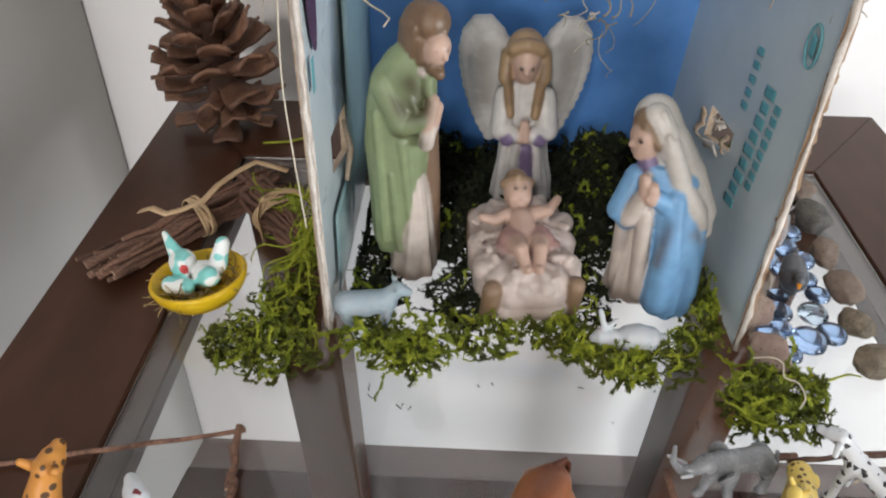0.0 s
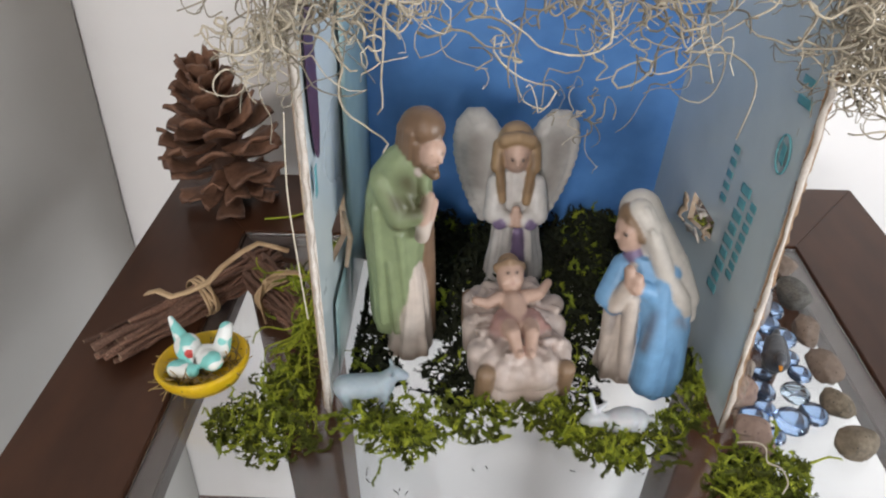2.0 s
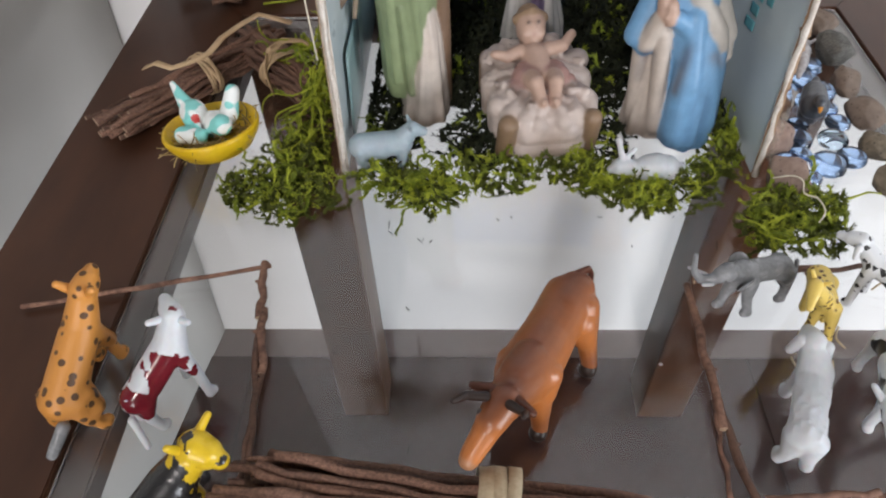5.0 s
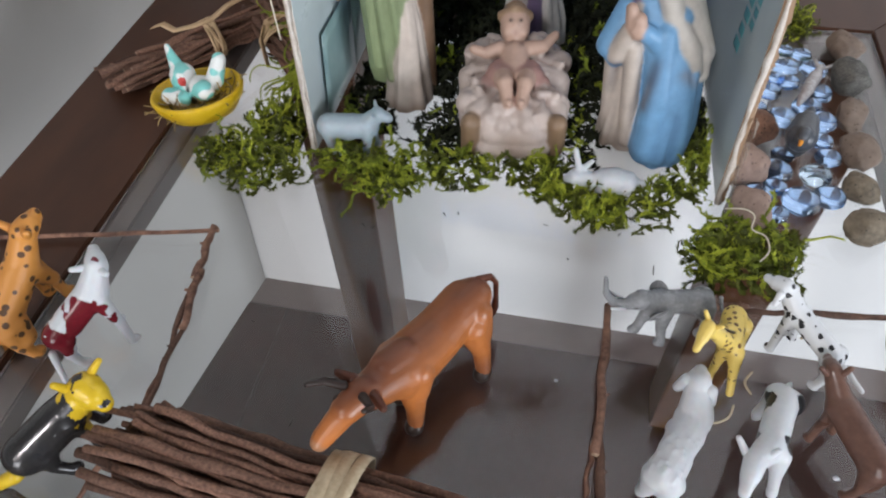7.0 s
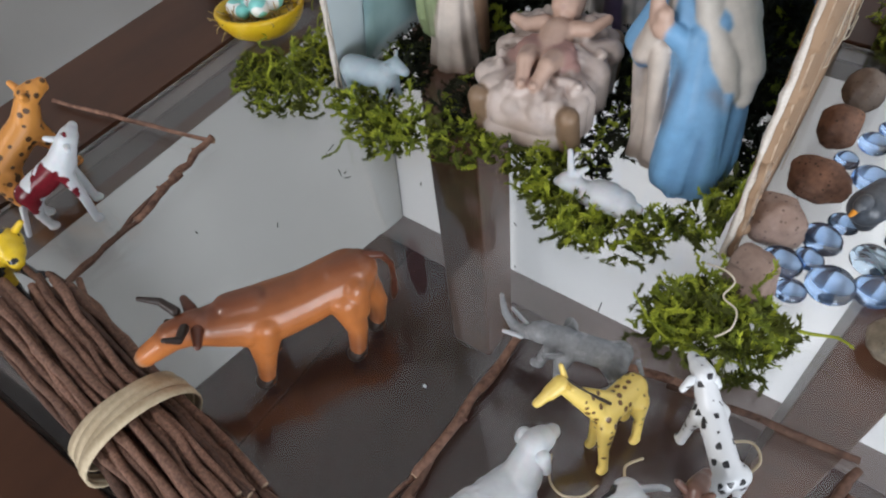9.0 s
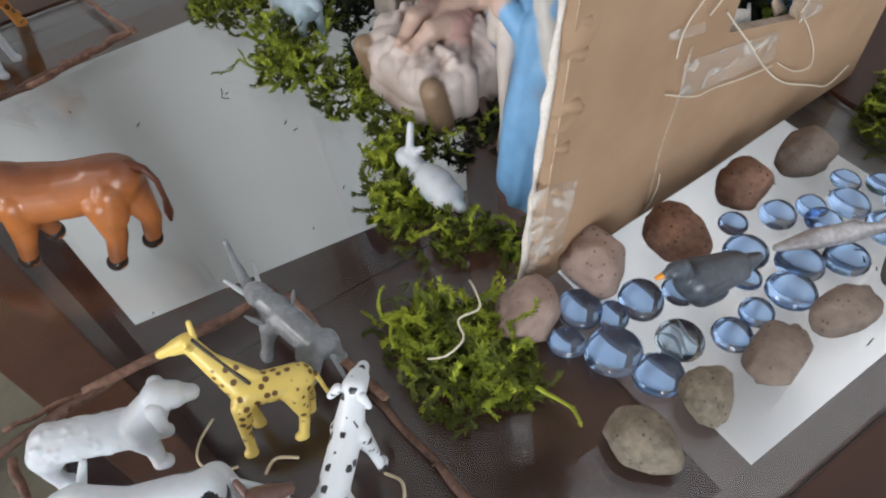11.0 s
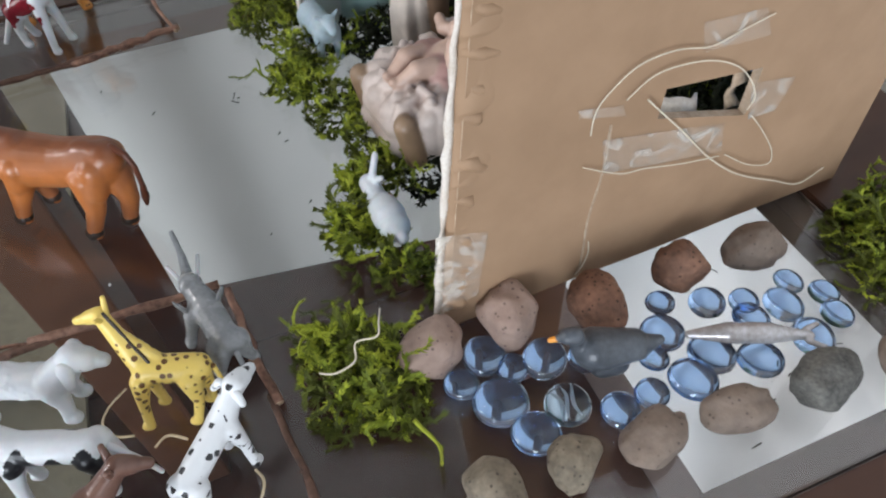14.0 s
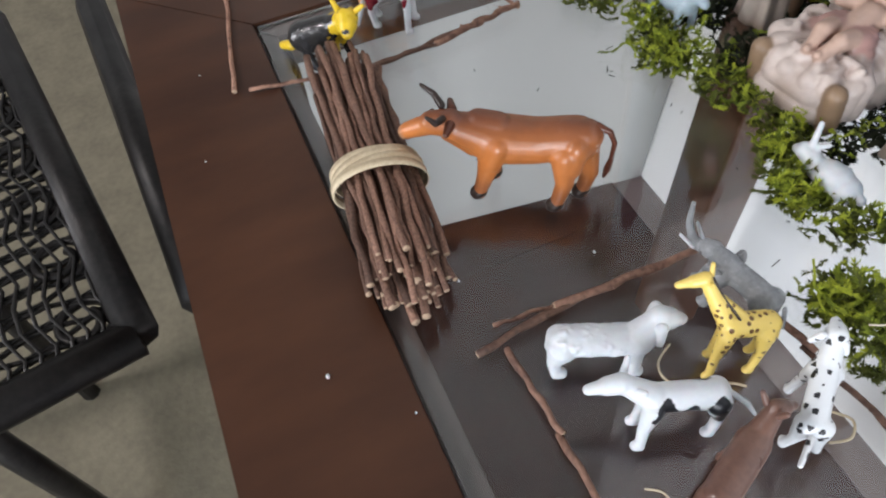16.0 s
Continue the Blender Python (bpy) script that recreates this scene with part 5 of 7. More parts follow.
BITS = HOOVES + [("ear", [((-22.5, -133, 34), 2.0, (-18.5, -136.5, 34), 1.2)], M["bull_ear"]), ("ear", [((-30, -129, 34), 2.0, (-35, -127.5, 33.6), 1.2)], M["bull_ear"]),
                 ("horn", [((-24.8, -135, 36), 1.5, (-21, -139, 38.5), 1.2), ((-21, -139, 38.5), 1.2, (-21.8, -142, 42), 0.7)], M["hoof"]), ("horn", [((-31.5, -132.4, 36), 1.5, (-37, -133, 37.5), 1.2), ((-37, -133, 37.5), 1.2, (-40.5, -136.5, 40.5), 0.7)], M["hoof"]),
                 ("eye", [((-27.5, -138.5, 33.6), 0.8, (-27.3, -138.8, 33.4), 0.8)], M["hoof"]), ("eye", [((-33, -135.6, 33.6), 0.8, (-33.2, -135.8, 33.4), 0.8)], M["hoof"]),
                 ("tail", [((0, -85, 32), 1.6, (3.6, -81.6, 30.6), 1.1), ((3.6, -81.6, 30.6), 1.1, (5.4, -80.2, 26), 0.95), ((5.4, -80.2, 26), 0.95, (5.6, -80.6, 18), 0.9), ((5.6, -80.6, 18), 1.0, (5.4, -81.4, 13), 1.5), ((5.4, -81.4, 13), 1.5, (5.2, -82.2, 9), 0.6)], M["bull_ear"])]
limbs(bull, [(word, [(Vector(a) / 1000, ra / 1000, Vector(b) / 1000, rb / 1000) for a, ra, b, rb in some], paint) for word, some, paint in BITS])
giraffe = toy("toy_giraffe", (-4, -2), (89.8, -72.5, 16.6), (86.8, -84.4, 18.8), (76.2, -90.5, 34.0), (73.2, -97.2, 31.0), [(92, -91), (85.6, -85.8), (95.6, -78), (90, -73)], 4.5, 1.75, 2.5, 2.5, [M["giraffe"], M["hoof"]], "yellow plastic toy giraffe with brown spots", "toy giraffe",
    ears=[((76.6, -88.8, 35.4), (74.6, -87.9, 39.4), 0.9, 0), ((78, -90.2, 35), (79.8, -91, 37.2), 0.9, 0)], tail=[((91, -68.4, 18), (92.3, -67.6, 9), 0.7, 0)], eye=1, crest=1.9, smooth=3)
limbs(giraffe, [("mane", [(Vector(a) / 1000, 0.0005, Vector(b) / 1000, 0.00045) for a, b in (((-13.4, -7.2, 36.5), (-8.6, -4.3, 29.5)), ((-8.6, -4.3, 29.5), (-3.2, -1.2, 24)))], M["hoof"])])
elephant = toy("toy_elephant", (-4, -2.5), (81, -63.5, 11.5), (67, -67, 12.5), (59.5, -69.5, 15.5), (55, -70.5, 13.5), [(69, -75.5), (60, -71.5), (83, -69), (81.5, -58)], 4.8, 2.1, 3.7, 3.9, [M["plastic_grey"], M["plastic_white"], M["hoof"]], "grey plastic toy elephant with raised trunk", "toy elephant",
    tail=[((87, -61.5, 14), (89.5, -61, 6), 0.8, 0)],
    extra=[((55, -70.5, 13), (50.5, -70.5, 12.5), 2.2, 0), ((50.5, -70.5, 12.5), (47, -70.3, 17), 1.7, 0), ((47, -70.3, 17), (45.8, -70.1, 25.5), 1.2, 0), ((54, -72.5, 14), (49.5, -75.2, 17), 0.8, 1), ((53, -67.5, 13.5), (47, -66, 15.5), 0.8, 1)], eye=2, smooth=3, voxel=0.0006)
for side in (-1, 1):
    bm = bmesh.new()
    bmesh.ops.create_uvsphere(bm, u_segments=14, v_segments=8, radius=1, matrix=pose(-0.0078, 0.0004 + side * 0.0054, 0.0145, side * -18, 0, side * -32) @ Matrix.Diagonal((0.0036, 0.0007, 0.0044, 1)))
    part("ear", bm, M["plastic_grey"], elephant)
rr = random.Random(5)
FUR = []
for k in range(70):
    t, a = rr.uniform(-0.02, 1.05), rr.uniform(-1.7, 1.7)
    x, y = 66.5 + 8.5 * t, -133 + 19.5 * t
    p = (x + 4.9 * math.sin(a) * 0.92, y - 4.9 * math.sin(a) * 0.38, 12.6 + 4.8 * math.cos(a))
    FUR.append((p, (p[0] - 0.8, p[1] - 1.6, p[2] - 0.3), 0.85, 0))
toy("toy_sheepdog", (-3, 0), (66.5, -133, 12.5), (75, -113.5, 13), (75.2, -105, 20), (76.8, -98.2, 17), [(79.5, -114), (71.5, -111), (70, -136.5), (62.5, -133.5)], 5.6, 2.5, 4.6, 4.4, [M["plastic_white"], M["hoof"]], "shaggy white plastic toy dog", "toy dog",
    ears=[((78.6, -107, 22.5), (80.2, -107.6, 17), 2.2, 0), ((71.8, -104.4, 22.5), (70.2, -104, 17), 2.2, 0)], extra=FUR + [((77.2, -96.6, 17.2), (77.3, -96.4, 17.2), 0.8, 1)], eye=1, smooth=1)
toy("toy_dog", (-4.5, -0.5), (103, -103, 17), (97.5, -119, 18), (91, -127.5, 22.5), (88, -136.5, 20.5), [(103, -125), (95.5, -122), (108, -103.5), (100.5, -99.5)], 4.8, 2.1, 3.6, 3.5, [M["plastic_white"], M["patch_black"]], "white plastic toy dog with black patches", "toy dog",
    ears=[((88.5, -125.5, 24.5), (86, -123, 27.5), 1.2, 0), ((94, -126, 24), (97, -124, 26), 1.2, 0)], tail=[((104.5, -98.5, 18), (108, -93, 12), 1.0, 0), ((108, -93, 12), (110, -90, 6), 0.8, 0)], eye=1,
    paint=[((102.5, -119.5, 19), 4.2, 1), ((105, -111.5, 18.5), 2.4, 1), ((107.5, -104, 19), 3.6, 1), ((108.5, -103.5, 13), 2.6, 1), ((92, -119, 18), 4.2, 1), ((97, -105, 19), 4.0, 1), ((88, -129, 22.5), 1.6, 1)], smooth=3)
toy("toy_dalmatian", (-5, -3), (121.5, -79.5, 14), (111, -68, 18.5), (105.5, -62, 24.5), (101, -57.5, 22.5), [(115.5, -64.5), (107.5, -70.6), (126, -76), (120.5, -83.5)], 4.1, 1.8, 3.1, 3.3, [M["dalmatian"], M["patch_black"]], "white plastic toy dalmatian with black spots", "toy dog",
    ears=[((108.5, -62, 26), (110, -61.5, 23), 1.3, 0), ((103.5, -65.5, 26), (102.5, -67.5, 23), 1.3, 0)], tail=[((125, -83, 15), (129.5, -90, 13.5), 1.0, 0)], eye=1, smooth=3)
toy("toy_deer", (-5.5, -0.5), (128.5, -119.5, 15.5), (120.5, -103, 18), (116.5, -94.5, 24.5), (117, -88, 21.5), [(124.5, -101.5), (117, -105.5), (132.5, -119), (125, -123)], 5.4, 1.7, 3.2, 3.0, [M["plastic_brown"], M["hoof"]], "glossy brown plastic toy deer", "toy deer",
    ears=[((118.5, -96, 26), (120, -95.5, 30), 1.1, 0), ((114.5, -96, 26), (112, -96.5, 29), 1.1, 0)], tail=[((131, -125, 17), (132.5, -128, 13), 1.2, 0)], eye=1, smooth=3, voxel=0.0006)
toy("toy_leopard", (0, 0), (-164.5, -123, 14), (-161, -106, 25), (-157, -98, 38), (-156, -91.5, 40), [(-160, -97), (-168, -98), (-156, -124), (-171, -124)], 6.7, 2.6, 4.9, 4.9, [M["leopard"], M["plastic_grey"], M["hoof"]], "orange plastic toy leopard with dark spots", "toy leopard",
    ears=[((-154, -100, 41), (-151.5, -101.5, 44), 1.7, 0), ((-160.5, -98.5, 41), (-163.5, -99, 44), 1.7, 0)], tail=[((-165, -129, 9), (-168, -136, 4), 2.2, 1)], extra=[((-160, -121, 12), (-157.5, -122, 8), 5.2, 0), ((-169, -121, 12), (-171, -122, 8), 5.2, 0), ((-158.5, -104, 23), (-158.5, -99.5, 13), 4.0, 0), ((-165, -105, 23), (-167, -100.5, 13), 4.0, 0), ((-157, -93.5, 37.5), (-156.5, -91, 37.5), 2.6, 0)], eye=2, rear=1.12, smooth=3, voxel=0.0008)
toy("toy_calf", (0, 0), (-140, -123, 15.5), (-131.5, -110.5, 24), (-129, -103.5, 32), (-133, -97.5, 33), [(-124, -112), (-134, -105), (-136.5, -124.5), (-145, -121)], 5.8, 2.1, 4.6, 4.2, [M["plastic_white"], M["patch_red"], M["hoof"]], "white plastic toy calf with dark red patches", "toy calf",
    ears=[((-126.5, -105, 34), (-123, -106.5, 34.5), 1.4, 0), ((-132, -105.5, 34.5), (-135, -107.5, 35.5), 1.4, 0)], tail=[((-142, -128, 12), (-138, -133, 4), 1.3, 0)], eye=2,
    paint=[((-130, -117.5, 23), 6.6, 1), ((-136.5, -127.5, 17), 6.2, 1), ((-134, -121, 20), 3.6, 1), ((-128, -108, 30.5), 1.7, 1), ((-132, -107, 30), 1.7, 1), ((-128, -113, 26), 1.6, 1), ((-141, -116, 20), 4.5, 1), ((-129, -103, 35.5), 2.0, 1), ((-142, -124, 19.5), 3.2, 1), ((-126, -112, 16), 2.2, 1), ((-134, -108, 28), 2.4, 1)], smooth=3, voxel=0.0006)
toy("toy_cat", (0, 0), (-129, -162, 11), (-121, -151, 16), (-113.5, -143.5, 24), (-106.5, -146, 21.5), [(-113, -152), (-119, -143), (-119, -161), (-129, -152)], 7.8, 2.4, 5.6, 5.8, [M["plastic_black"], M["plastic_yellow"], M["hoof"]], "glossy black and yellow plastic toy cat", "toy cat",
    ears=[((-113, -140, 28), (-110, -136.5, 32), 1.5, 1), ((-117, -146, 29), (-118, -147.5, 33.5), 1.5, 1)], tail=[((-132, -168, 8), (-138, -171, 5), 2.6, 1)], eye=2,
    paint=[((-112.5, -143.5, 23), 8.2, 1), ((-107, -146, 21), 5, 1), ((-115, -149, 13), 4.0, 1), ((-110, -136.5, 32), 4.5, 1), ((-118, -147.5, 33), 4, 1)], smooth=3, voxel=0.0007)
figure("toy_sheep", pose(-0.074, 0.003, 0, 0, 0, 8), beast(0.017, 0.020, 0.0058, 0.0018, (0.014, 0, 0.021), (0.0045, 0, -0.002), 0.0038, 0.0034, None, 0.0026, 0), [M["plastic_pale"]], 0.0006, "pale blue-grey plastic toy sheep", "toy sheep", TOY, smooth=3)
figure("toy_rabbit", pose(0.040, -0.006, 0.0015, 0, 0, 186), [((-0.010, 0, 0.006), 0.0060, (0.004, 0, 0.006), 0.0050, 0), ((-0.005, 0, 0.007), 0.0066, (-0.001, 0, 0.007), 0.0062, 0), ((0.008, 0, 0.008), 0.0040, (0.013, 0, 0.009), 0.0038, 0), ((0.013, 0, 0.009), 0.0036, (0.0165, 0, 0.0075), 0.0020, 0),
    ((0.0115, -0.001, 0.012), 0.0016, (0.0139, -0.0045, 0.0210), 0.0013, 0), ((0.010, -0.002, 0.012), 0.0015, (0.006, -0.003, 0.016), 0.0011, 0), ((-0.016, 0, 0.006), 0.0024, (-0.017, 0, 0.006), 0.0022, 0)], [M["plastic_white"]], 0.0006, "white plastic toy rabbit lying on moss", "toy rabbit", TOY, smooth=4, scale=0.92)
figure("toy_duck", pose(0.122, 0.033, 0.0, 0, 0, -108), [((-0.009, 0, 0.013), 0.0052, (0.004, 0, 0.0125), 0.0072, 0), ((-0.0165, 0, 0.015), 0.0018, (-0.010, 0, 0.012), 0.0045, 0), ((0.008, 0, 0.012), 0.0034, (0.011, 0, 0.020), 0.0024, 0), ((0.011, 0, 0.021), 0.0030, (0.0135, 0, 0.021), 0.0027, 0), ((0.0155, 0, 0.0205), 0.0014, (0.0190, 0, 0.0195), 0.0009, 1), ((0, 0, 0.003), 0.0050, (-0.004, 0, 0.004), 0.005, 0), ((-0.010, 0.0035, 0.0135), 0.0022, (0.002, 0.0045, 0.0120), 0.0032, 0), ((-0.010, -0.0035, 0.0135), 0.0022, (0.002, -0.0045, 0.0120), 0.0032, 0)], [M["plastic_duck"], M["plastic_orange"]], 0.0005, "dark slate plastic toy duck with orange beak", "toy duck", TOY, smooth=2, scale=0.88)
figure("toy_fish", pose(0.132, 0.075, 0.0055, 0, 0, 66), [((-0.017, 0, 0.003), 0.0012, (-0.006, 0, 0.004), 0.0032, 0), ((-0.006, 0, 0.004), 0.0032, (0.006, 0, 0.004), 0.0032, 0), ((0.006, 0, 0.004), 0.0030, (0.018, 0, 0.003), 0.0012, 0), ((0.017, 0.002, 0.003), 0.0010, (0.021, 0.004, 0.003), 0.0008, 0), ((0.017, -0.002, 0.003), 0.0010, (0.021, -0.004, 0.003), 0.0008, 0)], [M["fish"], M["plastic_orange"]], 0.0005, "silver plastic toy fish lying on glass pebbles", "toy fish", TOY, smooth=2)

# ---- glass pebbles and stones ----
bm = bmesh.new()
prof = [(0.0, 0.0), (0.62, 0.004), (0.88, 0.10), (1.0, 0.30), (0.96, 0.50), (0.80, 0.74), (0.55, 0.92), (0.27, 0.985), (0.0, 1.0)]
n = 24
rows = [[bm.verts.new((r * math.cos(2 * math.pi * k / n), r * math.sin(2 * math.pi * k / n), z)) for k in range(n)] if r else [bm.verts.new((0, 0, z))] for r, z in prof]
for a, b in zip(rows, rows[1:]):
    for k in range(n):
        if len(a) == 1:
            bm.faces.new((a[0], b[(k + 1) % n], b[k]))
        elif len(b) == 1:
            bm.faces.new((a[k], a[(k + 1) % n], b[0]))
        else:
            bm.faces.new((a[k], a[(k + 1) % n], b[(k + 1) % n], b[k]))
bmesh.ops.recalc_face_normals(bm, faces=bm.faces)
gem_mesh = finish(bm, "glass_pebble", M["gem"])
gem_clear = gem_mesh.copy()
gem_clear.materials[0] = M["gem_clear"]
GEMS = [(0.105, 0.003, 8), (0.113, 0.019, 8.4), (0.112, 0.009, 6), (0.111, -0.007, 6.2), (0.121, 0.001, 9.4), (0.133, 0.006, 8.2), (0.136, 0.031, 6.6), (0.135, 0.042, 6.0), (0.136, 0.055, 8.4), (0.119, 0.056, 8.0), (0.109, 0.062, 5.6), (0.115, 0.075, 7.0), (0.119, 0.086, 6.0), (0.125, 0.096, 7.6), (0.138, 0.096, 8.0), (0.131, 0.065, 8.2), (0.138, 0.077, 8.0), (0.118, 0.104, 5.6), (0.126, 0.111, 5.6), (0.134, 0.109, 6.0), (0.125, 0.049, 5.6), (0.117, 0.03, 6.0), (0.125, 0.084, 6.6)]
rng = random.Random(9)
for x, y, r in GEMS:
    g = new("glass_pebble", gem_mesh)
    g.matrix_world = pose(x, y, 0.0002, 0, 0, rng.uniform(0, 360)) @ Matrix.Diagonal((r * 0.00088, r * 0.00088 * rng.uniform(0.9, 1.0), r * 0.00088 * rng.uniform(0.72, 0.85), 1))
    tagged(g, "clear pale blue flat glass pebble on the table glass", "glass pebble", "glass pebbles")
g = new("glass_pebble", gem_clear)
g.matrix_world = pose(0.129, 0.018, 0.0002) @ Matrix.Diagonal((0.0068, 0.0068, 0.0062, 1))
for k, y in enumerate((-0.42, -0.08, 0.30)):
    bm = bmesh.new()
    tube(bm, [(-0.62 + 0.155 * q, y + 0.16 * math.sin(q * 0.5 + k), 0.40 + 0.16 * math.sin(q * 0.39)) for q in range(9)], [0.02 + 0.07 * math.sin(math.pi * q / 8) for q in range(9)], 6)
    part("streak", bm, M["plastic_white"], g, "white streak inside the glass")
tagged(g, "pale blue round glass pebble with white streaks inside", "glass pebble", "glass pebbles")


def stone(x, y, sx, sy, sz, turn, mt, label, seed):
    bm = bmesh.new()
    bmesh.ops.create_icosphere(bm, subdivisions=4, radius=1)
    off = Vector((seed * 3.1, seed * 1.7, seed))
    for v in bm.verts:
        d = v.co.normalized()
        k = 1 + 0.20 * noise.noise(d * 1.1 + off) + 0.10 * noise.noise(d * 2.6 + off) + 0.03 * noise.noise(d * 8 + off) + 0.012 * noise.noise(d * 22 + off)
        p = d * k
        cut = 0.80 + 0.1 * noise.noise(off)
        for q in range(4):
            nrm = Vector((math.cos(seed * 5 + q * 1.7), math.sin(seed * 3 + q * 2.3), 0.5 * math.sin(seed + q * 1.1))).normalized()
            over = p.dot(nrm) - 0.82
            if over > 0:
                p -= nrm * over * 0.8
        p.z = max(p.z, -0.72)
        p.x = min(p.x, cut + 0.05 * noise.noise(d * 4))
        v.co = Vector((p.x * sx, p.y * sy, p.z * sz))
    zmin = min(v.co.z for v in bm.verts)
    for v in bm.verts:
        v.co.z -= zmin
    ob = new("stone", finish(bm, "stone", mt))
    ob.matrix_world = pose(x, y, 0, 0, 0, turn)
    return tagged(ob, label, "stone", "stones round the pond")


for i, (x, y, sx, sy, sz, turn, k, words) in enumerate((
        (0.099, -0.011, 0.0105, 0.0125, 0.0100, 20, 0, "rounded pinkish grey pumice-like stone"), (0.097, 0.015, 0.0115, 0.0125, 0.0110, 50, 0, "rounded pinkish grey pumice-like stone"),
        (0.104, 0.042, 0.0105, 0.0125, 0.0090, 80, 1, "smooth reddish brown stone beside the box"), (0.102, 0.073, 0.0095, 0.0105, 0.0100, 10, 1, "rough rust-coloured stone beside the box"),
        (0.104, 0.100, 0.0100, 0.0135, 0.0090, 0, 2, "smooth taupe stone beside the box"), (0.144, -0.011, 0.0095, 0.0115, 0.0075, 95, 3, "angular olive-brown stone"),
        (0.145, 0.011, 0.0085, 0.0100, 0.0070, 40, 3, "small olive-brown stone"), (0.148, 0.034, 0.0090, 0.0125, 0.0075, 15, 2, "taupe stone with dark pits"),
        (0.149, 0.060, 0.0085, 0.0130, 0.0065, 170, 2, "flat taupe stone"), (0.152, 0.087, 0.0100, 0.0130, 0.0095, 20, 4, "dark speckled slate-coloured stone"),
        (0.154, 0.115, 0.0090, 0.0115, 0.0080, 30, 2, "smooth taupe stone"))):
    stone(x, y, sx * 0.86, sy * 0.86, sz * 0.86, turn, ROCKS[k], words + " on the table glass", i + 1.3)

# ---- moss ----
def in_box_wall(p, x):
    """Keeps a point out of the card walls of the stable."""
    if -0.003 < p.y < 0.156 and 0.0 < p.z < 0.2 and 0.084 < abs(p.x) < 0.098:
        p.x = math.copysign(0.0830 if abs(x) < 0.09 else 0.0985, p.x)
    if 0.1455 < p.y < 0.158 and abs(p.x) < 0.09:
        p.y = 0.145


def sprig(bm, rng, s, heading, length, floor_z, k, leaf=0.0018, curl=0.35, stem=0.00027, bright=None):
    """A stringy moss strand: a curled stem with short pointed needles lying along it."""
    n = max(6, int(length / 0.0011))
    pts = curly(rng, s, heading, length, n, curl, 0.05)
    for p in pts:
        if p.z < floor_z + 0.0003:
            p.z = floor_z + 0.0003 + 0.0006 * rng.random()
        in_box_wall(p, s[0])
    tube(bm, pts, [stem * (1.3 - 0.7 * q / n) for q in range(n + 1)], 3, mi=k)
    up = Vector((rng.uniform(-0.5, 0.5), rng.uniform(-0.5, 0.5), 1)).normalized()
    for q in range(1, n + 1):
        t = (pts[q] - pts[q - 1])
        if t.length < 1e-6:
            continue
        t.normalize()
        side = t.cross(up).normalized()
        size = 1.45 * leaf * (1.0 - 0.35 * q / n) * rng.uniform(0.6, 1.2)
        lean = t.cross(side)
        turn = rng.uniform(0, 6.283)
        for sg in range(4):
            az = turn + sg * 1.571 + rng.uniform(-0.4, 0.4)
            d = (side * math.cos(az) * 0.85 + lean * math.sin(az) * 0.85 + t * rng.uniform(1.2, 2.2)).normalized() * size
            w = d.cross(up).normalized() * size * 0.16
            p = pts[q]
            tip = p + d
            if tip.z < floor_z:
                tip.z = floor_z + 0.0002
            in_box_wall(tip, s[0])
            mid = p.lerp(tip, 0.4)
            f = bm.faces.new([bm.verts.new(v) for v in (p, mid + w, tip, mid - w)])
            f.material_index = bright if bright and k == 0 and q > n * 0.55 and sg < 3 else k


def moss(spots, count, mats, label, seed, top=0.010, length=0.011, weights=(3, 1.6, 1.0), leaf=0.0018, loose=0.12, lift=0.55):
    """A cushion of sprigs round the spots (x, y, z, reach), with a few long loose ones at the rim."""
    rng = random.Random(seed)
    bm = bmesh.new()
    for n in range(int(count * 1.35)):
        x, y, z, reach = spots[rng.randrange(len(spots))]
        a, d = rng.uniform(0, 2 * math.pi), reach * math.sqrt(rng.random())
        h = top * (1 - (d / reach) ** 2) * rng.random()
        s = Vector((x + d * math.cos(a), y + d * math.sin(a), z + 0.0006 + h))
        b = a + rng.uniform(-1.1, 1.1)
        out = rng.random() < loose
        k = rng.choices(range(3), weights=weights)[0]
        # low sprigs get the darker tone, colouring in shade at the cushion's foot
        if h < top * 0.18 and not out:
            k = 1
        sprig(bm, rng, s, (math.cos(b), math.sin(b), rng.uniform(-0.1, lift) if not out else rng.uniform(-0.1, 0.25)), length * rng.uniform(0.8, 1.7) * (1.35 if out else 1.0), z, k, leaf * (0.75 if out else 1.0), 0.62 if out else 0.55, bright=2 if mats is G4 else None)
    return tagged(new("moss", finish(bm, "moss", mats)), label, "moss", kind="stuff")


G3 = [M["moss"], M["moss_shade_dark"], M["moss_yellow"]]
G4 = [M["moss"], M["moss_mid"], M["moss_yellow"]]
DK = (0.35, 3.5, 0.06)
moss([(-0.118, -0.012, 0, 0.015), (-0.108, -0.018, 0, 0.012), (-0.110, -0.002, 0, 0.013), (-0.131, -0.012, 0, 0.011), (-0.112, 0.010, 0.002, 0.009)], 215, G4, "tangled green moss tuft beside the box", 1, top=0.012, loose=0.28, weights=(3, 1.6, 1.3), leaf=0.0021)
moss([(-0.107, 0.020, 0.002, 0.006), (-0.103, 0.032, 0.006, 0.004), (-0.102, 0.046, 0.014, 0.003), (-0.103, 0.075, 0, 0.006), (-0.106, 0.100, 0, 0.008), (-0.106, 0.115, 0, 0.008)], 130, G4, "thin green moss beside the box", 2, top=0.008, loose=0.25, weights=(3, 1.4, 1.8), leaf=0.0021)
